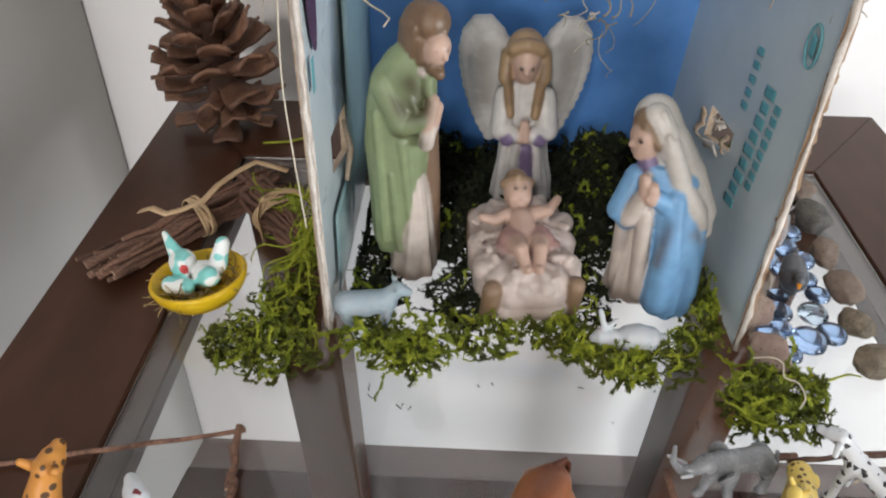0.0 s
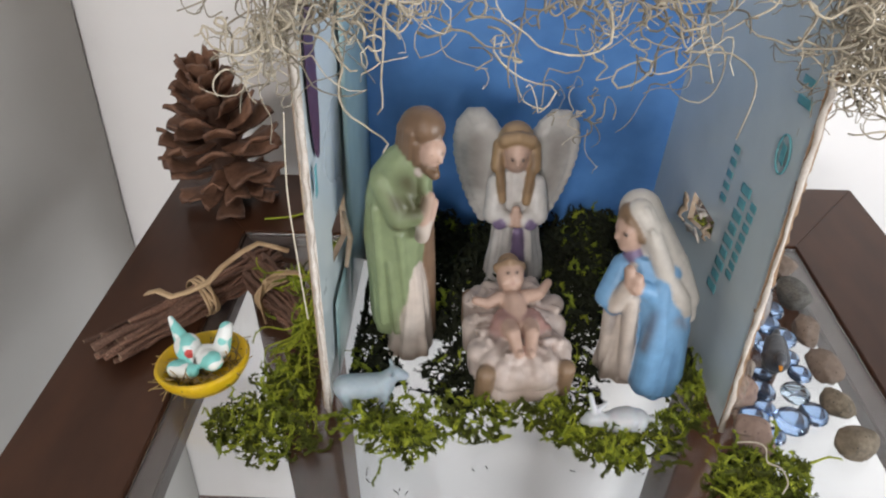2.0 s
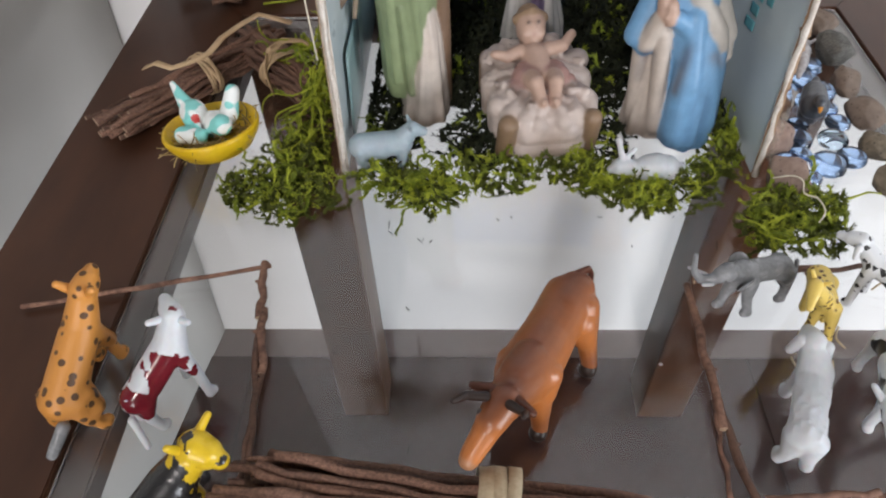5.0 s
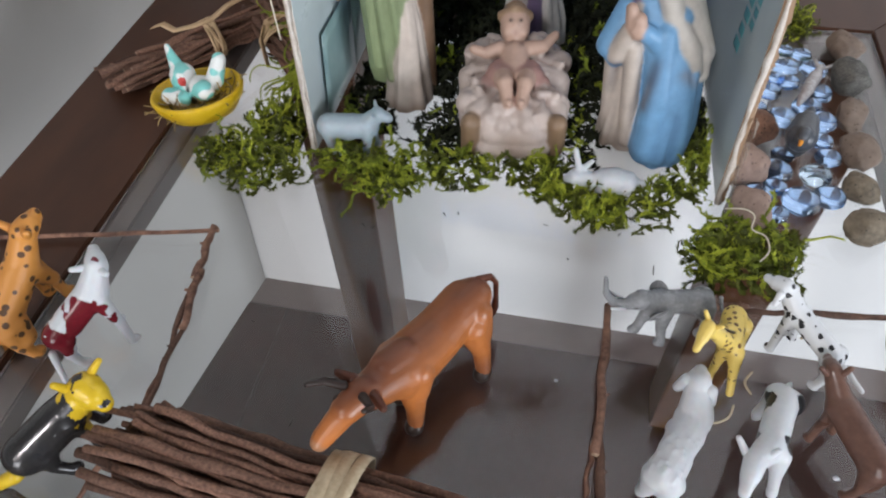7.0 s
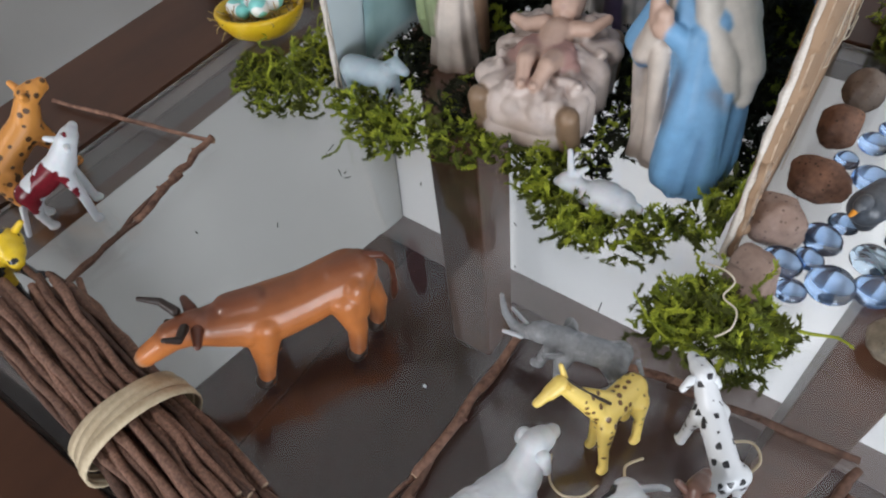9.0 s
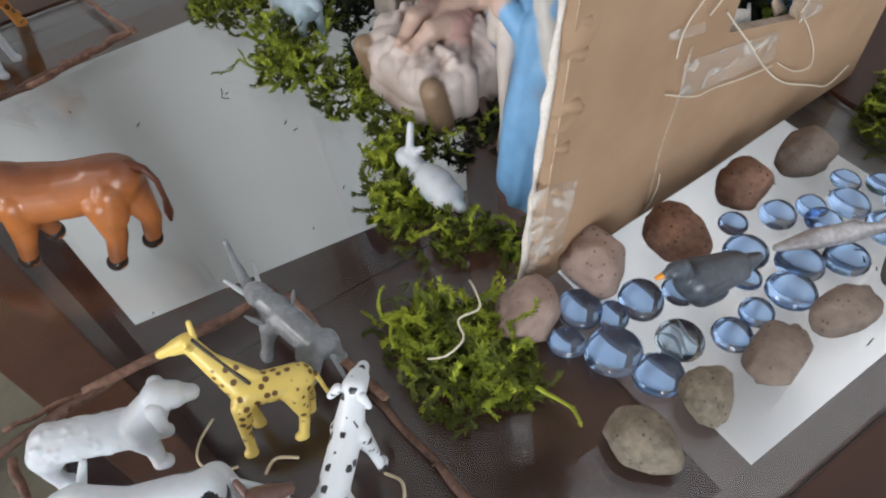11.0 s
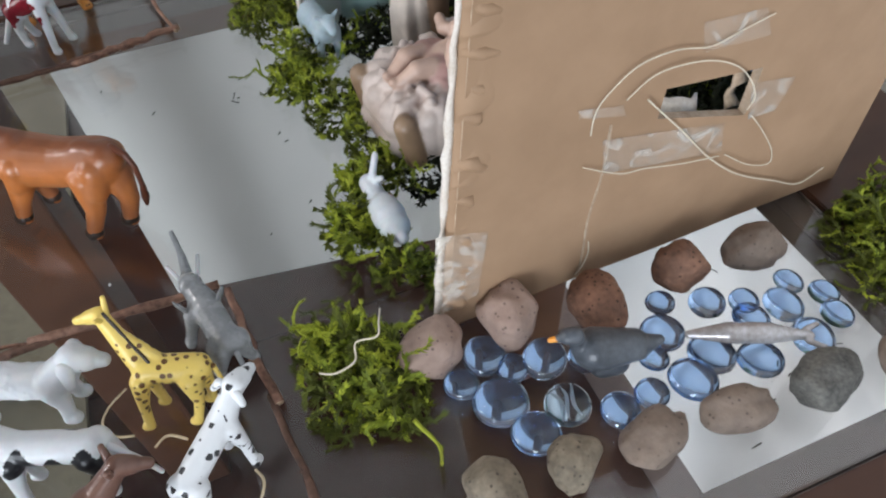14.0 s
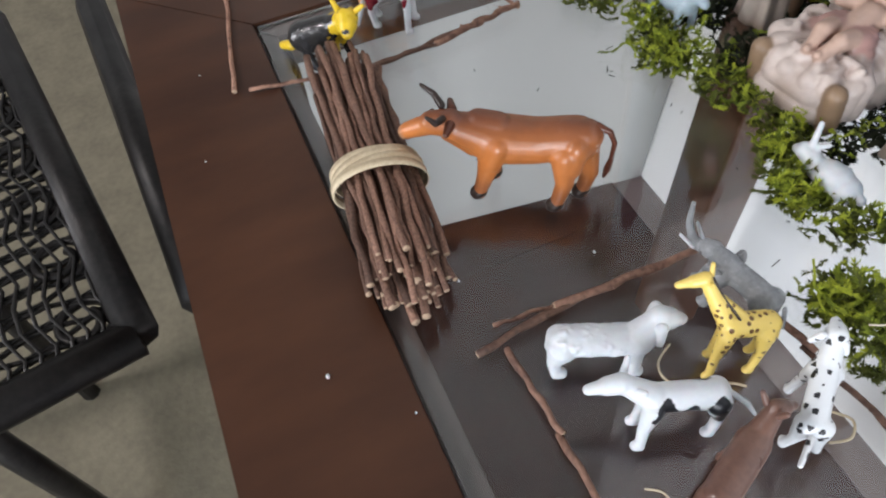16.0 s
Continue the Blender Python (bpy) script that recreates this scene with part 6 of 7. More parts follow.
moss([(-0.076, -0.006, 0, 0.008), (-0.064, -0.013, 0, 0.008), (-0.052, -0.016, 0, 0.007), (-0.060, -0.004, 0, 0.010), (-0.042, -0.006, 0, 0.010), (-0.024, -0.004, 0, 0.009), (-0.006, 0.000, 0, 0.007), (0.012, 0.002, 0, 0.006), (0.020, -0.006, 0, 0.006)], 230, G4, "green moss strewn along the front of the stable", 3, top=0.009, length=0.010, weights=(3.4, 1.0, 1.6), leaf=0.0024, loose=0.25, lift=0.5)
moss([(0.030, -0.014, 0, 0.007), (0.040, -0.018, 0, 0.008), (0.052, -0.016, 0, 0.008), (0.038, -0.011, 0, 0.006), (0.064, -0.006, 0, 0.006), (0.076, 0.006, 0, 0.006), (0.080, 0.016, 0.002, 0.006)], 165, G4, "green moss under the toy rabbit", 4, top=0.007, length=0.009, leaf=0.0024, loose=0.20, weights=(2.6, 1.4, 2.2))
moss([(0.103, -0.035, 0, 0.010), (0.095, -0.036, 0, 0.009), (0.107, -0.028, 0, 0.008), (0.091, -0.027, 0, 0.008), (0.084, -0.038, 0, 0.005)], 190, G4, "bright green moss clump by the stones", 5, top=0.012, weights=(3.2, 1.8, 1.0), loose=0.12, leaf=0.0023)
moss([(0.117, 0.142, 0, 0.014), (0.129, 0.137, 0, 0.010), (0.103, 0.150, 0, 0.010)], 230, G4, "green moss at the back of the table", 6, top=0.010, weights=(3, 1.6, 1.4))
# stable moss: mostly the near-black tone, so its shade comes from colour
moss([(x, y, 0, 0.015) for x in (-0.07, -0.05, -0.03, -0.01, 0.015, 0.035, 0.055, 0.07) for y in (0.065, 0.08, 0.095, 0.11, 0.125, 0.135)], 1250, G3, "dark moss covering the floor of the stable, shade included in its colour", 7, top=0.011, weights=DK, leaf=0.0030, length=0.012, lift=0.3)
moss([(-0.078, 0.02, 0, 0.008), (-0.078, 0.035, 0, 0.008), (-0.076, 0.05, 0, 0.010), (-0.033, 0.05, 0, 0.009), (0.028, 0.055, 0, 0.009), (-0.037, 0.025, 0, 0.010), (0.028, 0.03, 0, 0.007), (-0.07, 0.02, 0, 0.01), (0.080, 0.05, 0, 0.007), (0.082, 0.03, 0, 0.006), (-0.03, 0.012, 0, 0.008), (0.024, 0.014, 0, 0.008)], 300, G3, "dark moss between the figurines, shade included in its colour", 8, top=0.006, weights=(0.9, 3.0, 0.2), loose=0.2, leaf=0.0024, lift=0.3)
moss([(0.035, 0.125, 0.008, 0.014), (0.056, 0.130, 0.008, 0.012), (0.044, 0.130, 0.012, 0.010), (-0.05, 0.130, 0.008, 0.014), (0.066, 0.082, 0.006, 0.012), (0.060, 0.066, 0.004, 0.009), (0.052, 0.092, 0.006, 0.012)], 560, G3, "dark moss heaped against the back panel, shade included in its colour", 9, top=0.013, weights=(0.45, 3.5, 0.06), leaf=0.0030)
bm = bmesh.new()
rng = random.Random(14)
for s, e in (((0.088, -0.036, 0.004), (0.070, -0.050, 0.001)), ((0.084, -0.030, 0.005), (0.066, -0.041, 0.002)), ((0.092, -0.016, 0.006), (0.060, -0.025, 0.003)), ((0.118, -0.024, 0.006), (0.131, -0.021, 0.002))):
    s, e = Vector(s), Vector(e)
    sprig(bm, rng, s, (e - s).normalized(), (e - s).length * 1.15, 0, 2, 0.0013, 0.22, 0.0006)
tagged(new("moss", finish(bm, "moss", G3)), "single yellow-green moss sprigs reaching from the clump", "moss", kind="stuff")
bm = bmesh.new()
for s, e in (((-0.062, -0.018, 0.002), (-0.036, -0.032, 0.001)), ((-0.06, -0.014, 0.003), (-0.042, -0.026, 0.001)), ((0.010, -0.004, 0.002), (0.030, -0.018, 0.001)), ((0.0, -0.004, 0.002), (0.014, -0.014, 0.001)), ((-0.138, -0.012, 0.003), (-0.149, 0.0, 0.001)), ((-0.118, -0.022, 0.003), (-0.104, -0.040, 0.001)), ((-0.128, -0.018, 0.003), (-0.143, -0.022, 0.001)), ((-0.122, -0.018, 0.003), (-0.120, -0.034, 0.001)), ((0.06, -0.016, 0.002), (0.074, -0.018, 0.001))):
    s, e = Vector(s), Vector(e)
    sprig(bm, rng, s, (e - s).normalized(), (e - s).length * 1.15, 0, 0, 0.0016, 0.3, 0.0004)
tagged(new("moss", finish(bm, "moss", G3)), "single green moss sprigs lying on the glass", "moss", kind="stuff")


bm = bmesh.new()
for k in range(26):
    s = Vector((-0.124 + 0.010 * rng.random(), 0.066 + 0.012 * rng.random(), 0.022 + 0.004 * rng.random()))
    mid = Vector((-0.111 + 0.008 * rng.random(), 0.036 + 0.010 * rng.random(), 0.020 + 0.006 * rng.random()))
    end = Vector((-0.106 + 0.007 * rng.random(), 0.004 + 0.016 * rng.random(), 0.006 + 0.008 * rng.random()))
    if k % 3 == 0:
        s = mid + Vector((0.002, 0.008, 0.002))
    for a, b in ((s, mid), (mid, end)):
        sprig(bm, rng, a, (b - a).normalized(), (b - a).length * 1.05, 0, 2 if rng.random() < 0.6 else 0, 0.0017, 0.2, 0.0004)
tagged(new("moss", finish(bm, "moss", G3)), "yellow-green moss strands hanging over the twig bundle", "moss", kind="stuff")


def hanging(seed, spots, count, label):
    rng = random.Random(seed)
    bm = bmesh.new()
    for _ in range(count):
        x, y, z, reach, drop = spots[rng.randrange(len(spots))]
        s = Vector((x + rng.gauss(0, reach), y + rng.gauss(0, 0.008), z + rng.uniform(-0.006, 0.008)))
        pts = curly(rng, s, (rng.uniform(-1, 1), rng.uniform(-0.7, 0.3), rng.uniform(-0.6, 0.5)), rng.choice((0.014, 0.02, 0.026, 0.032, 0.045)) * drop, 14, rng.uniform(0.6, 1.15), 0.05)
        rr = rng.uniform(0.00024, 0.00056)
        tube(bm, pts, [rr * (1 - 0.5 * j / 14) for j in range(15)], 4)
    ob = new("dry_moss", finish(bm, "dry_moss", M["spanish"]))
    return tagged(ob, label, "moss", kind="stuff")


hanging(21, [(-0.085 + 0.0115 * k, -0.003, 0.197 - 0.004 * abs(math.sin(k * 1.7)), 0.008, 1.0 + 0.35 * math.sin(k * 2.3)) for k in range(15) if k not in (5, 6, 11, 12)], 300, "curly dry grey moss hanging over the stable front")
hanging(24, [(-0.03, 0.03, 0.168, 0.012, 1.5), (0.02, 0.04, 0.162, 0.012, 1.5), (0.045, 0.03, 0.168, 0.010, 1.7), (-0.06, 0.015, 0.176, 0.010, 1.2), (0.018, 0.075, 0.118, 0.006, 0.8)], 52, "single dry moss strands hanging inside the stable")
hanging(22, [(0.088, 0.0, 0.176, 0.006, 1.0), (0.096, 0.010, 0.160, 0.006, 0.8), (0.09, 0.008, 0.19, 0.007, 1.0), (0.098, 0.012, 0.172, 0.006, 0.8)], 230, "dry grey moss bunched on the stable corner")
hanging(23, [(-0.092, -0.002, 0.186, 0.006, 1.0), (-0.094, 0.0, 0.172, 0.004, 0.9)], 80, "dry grey moss bunched on the stable corner")

# ---- twigs ----
def twig_mesh(rng, length, r0, r1):
    bm = bmesh.new()
    n = 12
    pts = [Vector(((k / n - 0.5) * length, 0.006 * length * rng.uniform(-1, 1) * 2, 0.006 * length * rng.uniform(-1, 1))) for k in range(n + 1)]
    rad = [(r0 + (r1 - r0) * k / n) * rng.choice((0.85, 0.92, 0.96, 1.0, 1.04, 1.3)) for k in range(n + 1)]
    tube(bm, pts, rad, 7, mi=0, cap_mi=1)
    return finish(bm, "twig", [M["twig"], M["twig_cut"]])


rng = random.Random(31)
TWIGS = [twig_mesh(rng, 1.0, rng.uniform(0.012, 0.017), rng.uniform(0.011, 0.015)) for _ in range(10)]


def twig_bundle(m, length, radius, count, seed, label):
    rng = random.Random(seed)
    b = thing("twig_bundle", m, label, "twig bundle", "twig bundles")
    for k in range(count):
        a, d = 2.399 * k, radius * math.sqrt((k + 0.4) / count) * 0.88
        y, z = d * math.cos(a), max(d * math.sin(a) * 0.72 + radius * 0.66, 0.0022)
        t = new("twig", rng.choice(TWIGS))
        t.parent = b
        L = length * rng.uniform(0.82, 1.06)
        w = rng.uniform(0.50, 0.92) * (1.0 if count > 60 else 1.12)
        t.matrix_local = pose(rng.uniform(-0.08, 0.08) * length, y, z, rng.uniform(0, 360), rng.uniform(-1.2, 1.2), rng.uniform(-3, 3)) @ Matrix.Diagonal((L, 0.125 * w, 0.125 * w, 1))
    return b


def wrap_ring(b, cx, width, radius, tie):
    """A flat band wound round a bundle."""
    bm = bmesh.new()
    n = 30
    for s in range(5):
        prev = None
        x0 = cx + (s - 2) * width * 0.52 + 0.0006 * math.sin(s * 4)
        for k in range(n + 1):
            a = 2 * math.pi * k / n
            r = 1.0 + 0.015 * s
            y, z = radius * 1.08 * r * math.cos(a), max(radius * 0.80 * r * math.sin(a) + radius * 0.68, 0.0005)
            sk = 0.0016 * math.sin(a + s * 1.7)
            ring = [bm.verts.new((x0 + sk - width / 2, y, z)), bm.verts.new((x0 + sk + width / 2, y, z)), bm.verts.new((x0 + sk + width / 2, y * 0.965, (z - radius * 0.68) * 0.965 + radius * 0.68)), bm.verts.new((x0 + sk - width / 2, y * 0.965, (z - radius * 0.68) * 0.965 + radius * 0.68))]
            if prev:
                for q in range(4):
                    bm.faces.new((prev[q], prev[(q + 1) % 4], ring[(q + 1) % 4], ring[q]))
            prev = ring
    bmesh.ops.recalc_face_normals(bm, faces=bm.faces)
    part("tie", bm, tie, b, "raffia band wound round the bundle")


b = twig_bundle(pose(-0.040, -0.160, 0.0008, 0, 0, -7), 0.125, 0.0165, 84, 41, "thick bundle of brown twigs bound with pale raffia")
wrap_ring(b, 0.010, 0.0038, 0.0165, M["raffia_pale"])
b = twig_bundle(pose(-0.1725, 0.063, 0.0008, 0, 0, 49), 0.098, 0.0110, 34, 42, "small bundle of brown twigs tied with tan raffia")
wrap_ring(b, 0.004, 0.0017, 0.0115, M["raffia"])
b = twig_bundle(pose(-0.127, 0.067, 0.0008, 0, 0, -46), 0.080, 0.0115, 38, 43, "small bundle of brown twigs tied with tan raffia")
wrap_ring(b, -0.004, 0.0017, 0.0115, M["raffia"])
bm = bmesh.new()
ribbon(bm, [(-0.131, 0.048, 0.008), (-0.1335, 0.052, 0.020), (-0.131, 0.058, 0.0265), (-0.125, 0.064, 0.0285), (-0.117, 0.067, 0.0265), (-0.110, 0.067, 0.021)], 0.0040, 0.0005, Vector((0.7, 0.3, 0.6)))
tagged(new("raffia_loop", finish(bm, "raffia_loop", M["raffia"])), "tan raffia loop round the twig bundle", "raffia")
# loose raffia bow over the two bundles
bm = bmesh.new()
ribbon(bm, [(-0.192, 0.052, 0.022), (-0.184, 0.050, 0.026), (-0.176, 0.047, 0.025), (-0.168, 0.050, 0.026), (-0.160, 0.056, 0.027), (-0.156, 0.068, 0.028), (-0.150, 0.082, 0.027), (-0.142, 0.088, 0.029), (-0.134, 0.089, 0.026), (-0.126, 0.088, 0.024)], 0.0036, 0.0005)
tagged(new("raffia_bow", finish(bm, "raffia_bow", M["raffia"])), "loose tan raffia ribbon lying over the twig bundles", "raffia")


def sticks(name, runs, label, group):
    """A small fence corner laid of single sticks."""
    f = thing(name, pose(0, 0, 0), label, "stick fence", group)
    rng = random.Random(len(runs) * 7 + int(abs(runs[0][0][0]) * 1000))
    for a, b, r in runs:
        a, b = Vector(a), Vector(b)
        bm = bmesh.new()
        n = 8
        side = (b - a).cross(Vector((0, 0, 1))).normalized()
        pts = [a.lerp(b, k / n) + side * 0.0006 * rng.uniform(-1, 1) + Vector((0, 0, 0.0005 * rng.uniform(-1, 1))) for k in range(n + 1)]
        r *= 0.70
        tube(bm, pts, [r * rng.uniform(0.82, 1.2) for _ in pts], 7, mi=0, cap_mi=1)
        k = rng.randrange(2, 6)
        tube(bm, [pts[k], pts[k] + side * r * 1.5 + Vector((0, 0, r * 0.6))], [r * 0.6, r * 0.3], 5)
        part("stick", bm, [M["twig"], M["twig_cut"]], f)
    return f


sticks("stick_fence", [((-0.205, -0.077, 0.003), (-0.113, -0.058, 0.004), 0.0014), ((-0.116, -0.056, 0.004), (-0.1125, -0.082, 0.003), 0.0021), ((-0.1125, -0.078, 0.003), (-0.1075, -0.105, 0.0026), 0.0024), ((-0.112, -0.090, 0.0026), (-0.103, -0.150, 0.0024), 0.0016),
                       ((-0.108, -0.098, 0.0022), (-0.107, -0.150, 0.002), 0.0013), ((-0.108, -0.142, 0.002), (-0.117, -0.194, 0.0022), 0.0014), ((-0.119, -0.2, 0.0022), (-0.205, -0.186, 0.0022), 0.0016)], "fence laid of thin brown sticks on the table", "stick fences")
sticks("stick_fence", [((0.050, -0.157, 0.0022), (0.045, -0.114, 0.0022), 0.0020), ((0.045, -0.125, 0.0024), (0.046, -0.066, 0.0024), 0.0022), ((0.042, -0.147, 0.0014), (0.044, -0.119, 0.0014), 0.0011), ((0.052, -0.147, 0.0018), (0.086, -0.145, 0.0018), 0.0017), ((0.085, -0.146, 0.0017), (0.134, -0.144, 0.0017), 0.0018),
                       ((0.049, -0.064, 0.0022), (0.096, -0.058, 0.0022), 0.0018), ((0.092, -0.059, 0.002), (0.145, -0.053, 0.002), 0.0017), ((0.145, -0.056, 0.002), (0.140, -0.088, 0.002), 0.0019), ((0.142, -0.070, 0.0018), (0.142, -0.128, 0.0018), 0.0016), ((0.146, -0.064, 0.0016), (0.145, -0.130, 0.0016), 0.0015)], "pen laid of brown sticks round toy animals", "stick fences")

# ---- bowl with two small birds ----
nest = thing("bird_nest_ornament", pose(-0.1500, 0.0115, 0.0045, -8, -5, 0), "yellow bowl nest with two mint and white birds", "ornament")
bm = bmesh.new()
prof = [(0.0, 0.0), (0.011, 0.0), (0.0165, 0.003), (0.0205, 0.0085), (0.0218, 0.0125), (0.0212, 0.0138), (0.0200, 0.0136), (0.0180, 0.0095), (0.012, 0.0065), (0.0, 0.006)]
n = 36
rows = [[bm.verts.new((r * math.cos(2 * math.pi * k / n), r * math.sin(2 * math.pi * k / n), z)) for k in range(n)] if r else [bm.verts.new((0, 0, z))] for r, z in prof]
for a, c in zip(rows, rows[1:]):
    for k in range(n):
        if len(a) == 1:
            bm.faces.new((a[0], c[(k + 1) % n], c[k]))
        elif len(c) == 1:
            bm.faces.new((a[k], a[(k + 1) % n], c[0]))
        else:
            bm.faces.new((a[k], a[(k + 1) % n], c[(k + 1) % n], c[k]))
bmesh.ops.recalc_face_normals(bm, faces=bm.faces)
part("bowl", bm, M["bowl"], nest, "yellow painted bowl")
bm = bmesh.new()
rng = random.Random(61)
for _ in range(160):
    a, d = rng.uniform(0, 6.283), 0.0175 * math.sqrt(rng.random())
    tube(bm, curly(rng, (d * math.cos(a), d * math.sin(a), 0.0075 + 0.003 * rng.random()), (rng.uniform(-1, 1), rng.uniform(-1, 1), 0.1), 0.010, 4, 0.4, 0.05), 0.0003, 3)
part("straw", bm, M["straw"], nest, "dry straw lining")
bd = figure("bird", pose(0, 0, 0), [
    ((-0.007, 0.003, 0.0150), 0.0060, (-0.006, 0.001, 0.0145), 0.0058, 0), ((-0.010, 0.005, 0.0185), 0.0034, (-0.0145, 0.009, 0.0265), 0.0013, 0), ((-0.0035, -0.004, 0.0135), 0.0019, (-0.003, -0.0055, 0.0125), 0.0015, 1),
    ((-0.0060, -0.0045, 0.0165), 0.0006, (-0.0060, -0.0048, 0.0165), 0.0006, 2), ((-0.0025, -0.0025, 0.0175), 0.0006, (-0.0025, -0.0028, 0.0175), 0.0006, 2),
    ((-0.010, -0.007, 0.0095), 0.0040, (-0.002, -0.009, 0.0095), 0.0036, 0), ((0.005, -0.004, 0.0120), 0.0050, (0.008, -0.006, 0.0125), 0.0046, 0), ((0.009, 0.003, 0.0130), 0.0042, (0.012, 0.007, 0.0215), 0.0032, 0), ((0, 0.002, 0.009), 0.0060, (0.004, 0.002, 0.009), 0.0060, 0)],
    [M["mint"], M["beak"], M["plastic_black"]], 0.0005, "mint and white bird with pink beak", "", smooth=2)
bd.parent = nest
bd.matrix_local = pose(0, 0, 0.0065)
for key in ("category", "group"):
    if key in bd:
        del bd[key]

# ---- pine cone ----
cone = thing("pine_cone", pose(-0.183, 0.174, 0.005, 4, -2, 0) @ Matrix.Scale(0.91, 4), "large open brown pine cone standing upright", "pine cone")
bm = bmesh.new()
tube(bm, [(0, 0, 0.0), (0, 0, 0.03), (0, 0, 0.07), (0, 0, 0.094)], [0.009, 0.012, 0.009, 0.003], 12)
part("core", bm, M["cone_core"], cone)


def cone_scale(notch, width):
    """A long woody scale, rolled at the sides, with a forked and thickened tip."""
    bm = bmesh.new()
    nu, nv = 8, 6
    g = {}
    for i in range(nu + 1):
        u = i / nu
        w = width * (0.0026 + 0.0042 * math.sin(min(u * 1.2, 1.0) * math.pi * 0.5))
        for j in range(nv + 1):
            v = j / nv * 2 - 1
            x = 0.030 * u - notch * 0.006 * u ** 5 * (1 - abs(v)) - 0.0028 * u ** 4 * abs(v) ** 3
            g[i, j] = bm.verts.new((x, v * w, 0.0050 * u * u - 0.0028 * v * v * u + 0.0006 * math.sin(u * 9)))
    for i in range(nu):
        for j in range(nv):
            bm.faces.new((g[i, j], g[i + 1, j], g[i + 1, j + 1], g[i, j + 1]))
    r = bmesh.ops.extrude_face_region(bm, geom=list(bm.faces))
    for v in [e for e in r["geom"] if isinstance(e, bmesh.types.BMVert)]:
        v.co.z -= 0.0007 + 0.0020 * (v.co.x / 0.030) ** 2
    bmesh.ops.recalc_face_normals(bm, faces=bm.faces)
    return finish(bm, "scale", M["cone"])


SCALES = [cone_scale(0.9, 1.3), cone_scale(0.45, 1.45), cone_scale(1.2, 1.15)]
rng = random.Random(71)
COUNT = 60
for k in range(COUNT):
    f = k / (COUNT - 1)
    size = (0.70 + 0.44 * math.sin(min(1.0, f * 1.05 + 0.12) * math.pi)) * rng.uniform(0.88, 1.14)
    tilt = 20 - 80 * f + rng.uniform(-11, 11)
    s = new("scale", rng.choice(SCALES))
    s.parent = cone
    s.matrix_local = pose(0, 0, 0.006 + 0.084 * f, 0, 0, 137.5 * k + rng.uniform(-10, 10)) @ pose(0.006 * (1 - f), 0, 0, rng.uniform(-16, 16), tilt, 0) @ Matrix.Diagonal((size * 1.12, size * rng.uniform(0.95, 1.2), size, 1))

# ---- loose fibres and crumbs ----
def spline(pts, cuts=6):
    P = [Vector(p) for p in pts]
    out = []
    for k in range(len(P) - 1):
        p0, p1, p2, p3 = P[max(k - 1, 0)], P[k], P[k + 1], P[min(k + 2, len(P) - 1)]
        for q in range(cuts):
            u = q / cuts
            out.append(0.5 * ((2 * p1) + (p2 - p0) * u + (2 * p0 - 5 * p1 + 4 * p2 - p3) * u * u + (3 * p1 - p0 - 3 * p2 + p3) * u ** 3))
    return out + [P[-1]]


def fibre(pts, r, mt, label, name="fibre"):
    bm = bmesh.new()
    pts = spline(pts)
    tube(bm, pts, r, 5)
    return tagged(new(name, finish(bm, name, mt)), label, "fibre", "loose fibres")


fibre([(0.086, -0.022, 0.016), (0.092, -0.024, 0.019), (0.096, -0.026, 0.018), (0.095, -0.032, 0.017), (0.100, -0.034, 0.016), (0.101, -0.040, 0.015), (0.098, -0.044, 0.013)], 0.00031, M["string"], "cream string lying over the moss clump")
fibre([(0.074, -0.098, 0.0030), (0.077, -0.104, 0.0010), (0.082, -0.106, 0.0010), (0.087, -0.103, 0.0008), (0.089, -0.098, 0.0008)], 0.00037, M["raffia_pale"], "curved pale fibre scrap on the glass")
fibre([(0.095, -0.093, 0.0008), (0.093, -0.089, 0.0014), (0.096, -0.084, 0.0008)], 0.00043, M["raffia_pale"], "curved pale fibre scrap on the glass")
fibre([(0.121, -0.074, 0.0008), (0.123, -0.069, 0.0040), (0.119, -0.066, 0.0060), (0.113, -0.068, 0.0020)], 0.00043, M["raffia_pale"], "curved pale fibre scrap on the glass")
fibre([(0.110, -0.131, 0.0008), (0.113, -0.127, 0.0012), (0.117, -0.126, 0.0008)], 0.00037, M["raffia_pale"], "curved pale fibre scrap on the glass")
fibre([(-0.158, 0.150, 0.0012), (-0.150, 0.150, 0.002), (-0.142, 0.153, 0.0012), (-0.134, 0.156, 0.002)], 0.0008, M["moss_yellow"], "yellow-green moss strand by the pine cone")
fibre([(-0.0925, 0.002, 0.150), (-0.095, 0.001, 0.120), (-0.0945, -0.001, 0.09), (-0.0935, -0.0025, 0.06)], 0.0003, M["string"], "thin white string hanging down the box edge")
rng = random.Random(81)
bm = bmesh.new()
for _ in range(34):
    x, y = rng.uniform(-0.10, 0.09), rng.uniform(-0.05, -0.02) if rng.random() < 0.75 else rng.uniform(-0.16, -0.05)
    if rng.random() < 0.4:
        x, y = rng.uniform(0.1, 0.16), rng.uniform(0.06, 0.125)
    tube(bm, curly(rng, (x, y, 0.0004), (rng.uniform(-1, 1), rng.uniform(-1, 1), 0), rng.uniform(0.001, 0.004), 3, 0.3), 0.00022, 3)
tagged(new("moss_crumbs", finish(bm, "moss_crumbs", M["moss_shade_dark"])), "dark moss crumbs scattered on the glass", "crumbs", kind="stuff")
bm = bmesh.new()
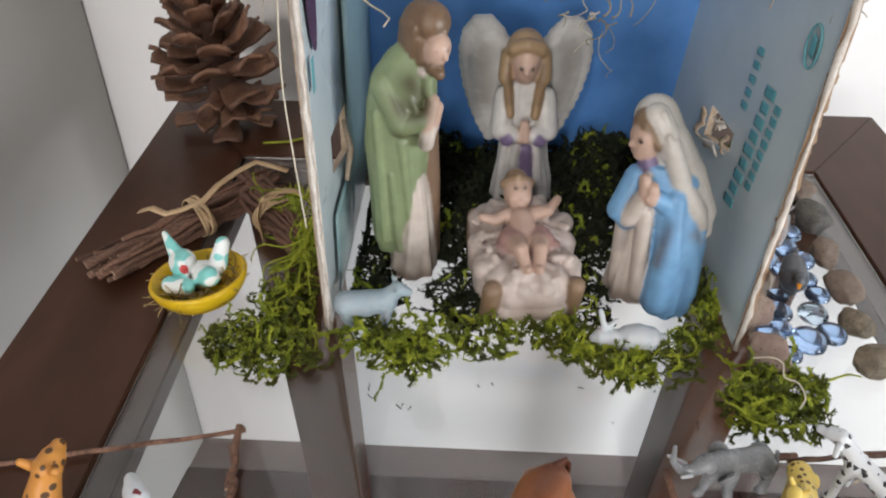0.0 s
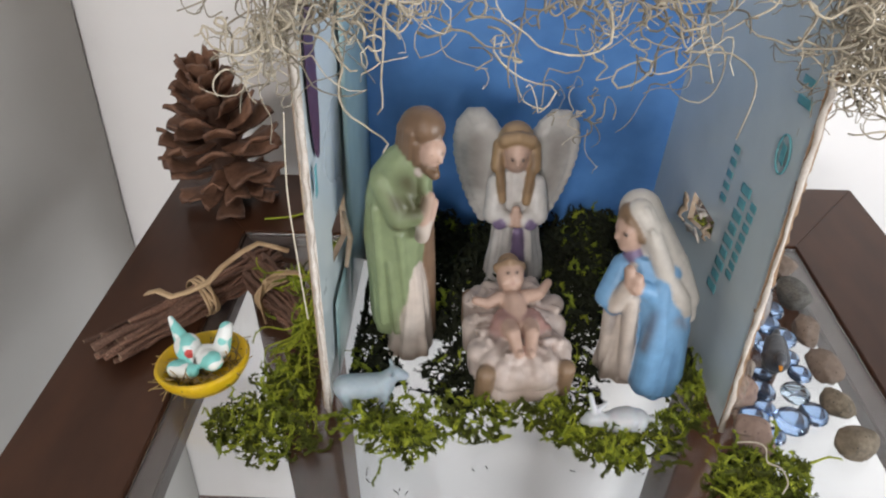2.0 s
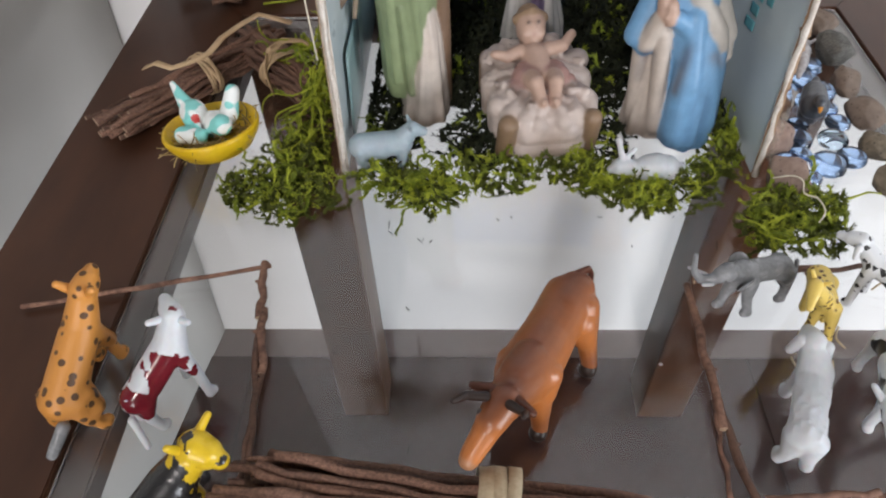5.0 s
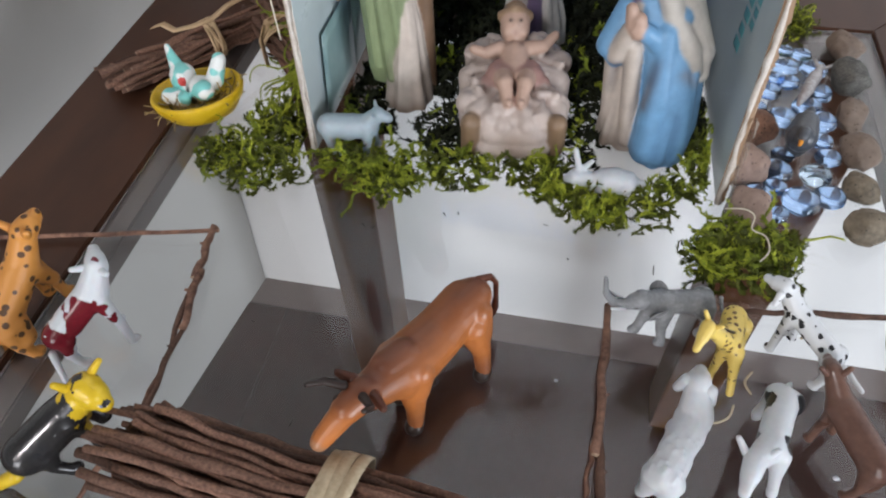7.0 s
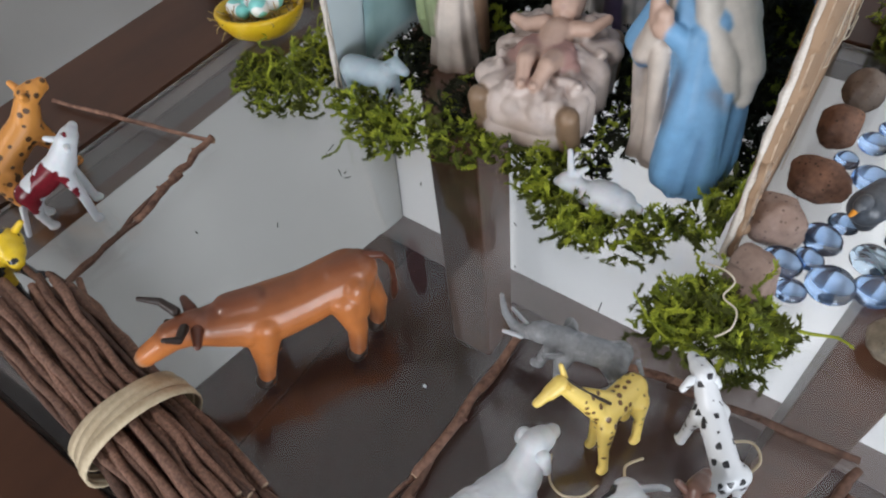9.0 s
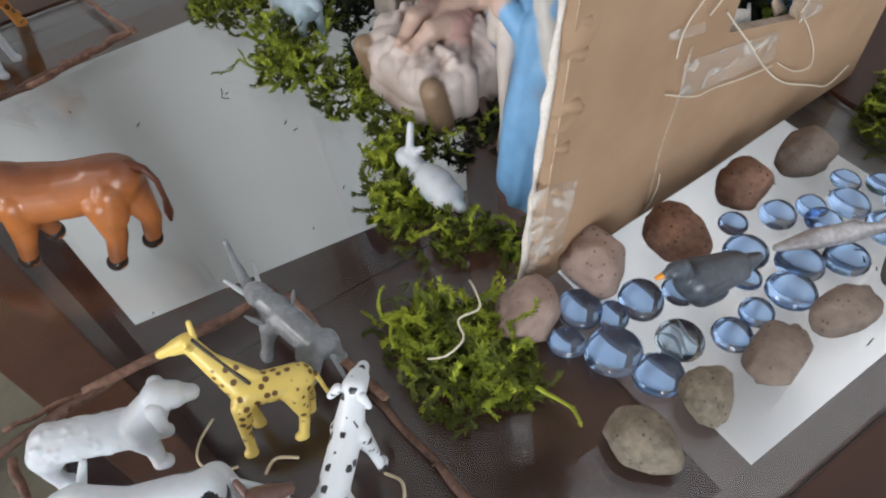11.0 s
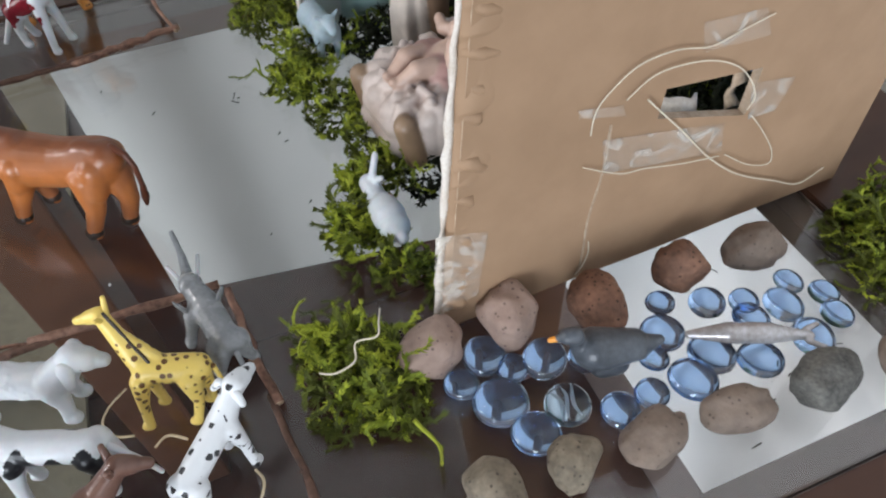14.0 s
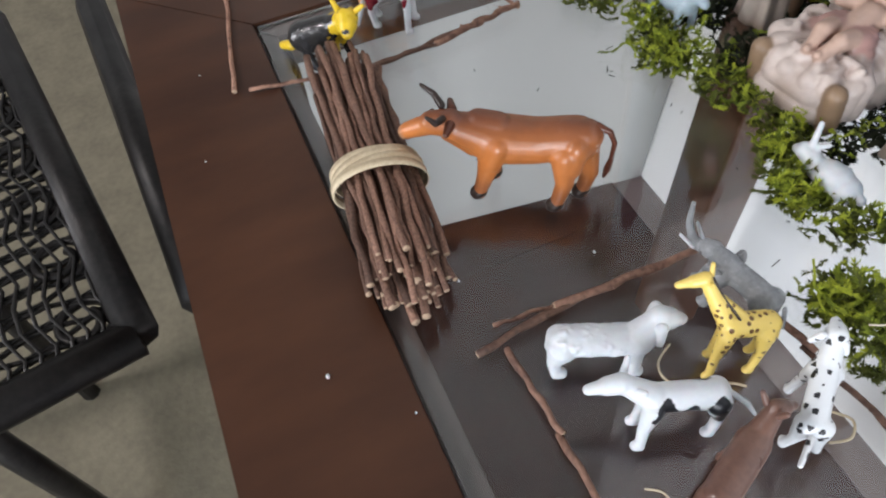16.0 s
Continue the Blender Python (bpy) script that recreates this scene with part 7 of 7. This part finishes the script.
for x, y, s in ((0.036, -0.205, 0.0011), (-0.082, -0.222, 0.0006), (0.060, -0.183, 0.0006), (0.02, -0.15, 0.0006), (0.03, -0.10, 0.0008), (-0.14, -0.213, 0.0006), (0.118, -0.118, 0.0012)):
    bmesh.ops.create_icosphere(bm, subdivisions=1, radius=s, matrix=Matrix.Translation((x, y, 0.0008 + s * 0.5)) @ Matrix.Diagonal((1, 0.7, 0.6, 1)))
tagged(new("paper_crumbs", finish(bm, "paper_crumbs", M["plastic_white"])), "white paper crumbs scattered on the table", "crumbs", kind="stuff")

# ---- beyond the table: a wrought iron chair on a beige stand-in for the lit floor ----
# added mat: its paler colour makes the floor look lit here
solid("rug", (-1.9, -1.15, FLOOR + 0.003), (0.6, -0.30, FLOOR + 0.011), M["rug"], "beige mat added in place of the lit floor in front of the table", "rug", "thing")
CZ = -0.10
chair = thing("iron_chair", pose(0, 0, FLOOR), "black wrought iron garden chair with mesh seat", "chair")
Z = CZ - FLOOR
cc = [(-0.084, -0.292), (-0.43, -0.358), (-0.36, -0.72), (-0.02, -0.66)]


def rod(name, pts, r, label=""):
    bm = bmesh.new()
    tube(bm, pts, r, 8)
    return part(name, bm, M["iron"], chair, label)


for k in range(4):
    rod("seat_rail", [(*cc[k], Z), (*cc[(k + 1) % 4], Z)], 0.011)
    q = Vector(cc[k]).lerp(Vector((-0.22, -0.62)), 0.45 if k < 2 else 0.1)
    rod("leg", [(q.x, q.y, Z), (q.x, q.y, 0.011)], 0.010)
bm = bmesh.new()
A, B, C, D = [Vector((*c, Z)) for c in cc]
for k in range(1, 46):
    f = k / 46
    p, q = A.lerp(B, f), D.lerp(C, f)
    tube(bm, [p.lerp(q, s / 20) + Vector((0.004 * math.sin(s * 1.9 + k * 3.14), 0, 0)) for s in range(21)], 0.0016, 4)
for k in range(1, 46):
    f = k / 46
    p, q = A.lerp(D, f), B.lerp(C, f)
    tube(bm, [p.lerp(q, s / 20) + Vector((0, 0.004 * math.sin(s * 1.9), 0.003)) for s in range(21)], 0.0013, 4)
part("seat_mesh", bm, M["iron"], chair, "interlaced wire seat mesh")
rod("seat_rail", [(-0.43, -0.285, Z - 0.01), (-0.10, -0.258, Z - 0.01)], 0.012)
for k in range(7):
    f = (k + 0.5) / 7
    c = A.lerp(B, f) + (D - A).normalized() * 0.022
    rod("scroll", [c + Vector((0.018 * math.cos(a) * (1 - a / 16), 0.018 * math.sin(a) * (1 - a / 16), 0)) for a in [0.35 * s for s in range(26)]], 0.0028)
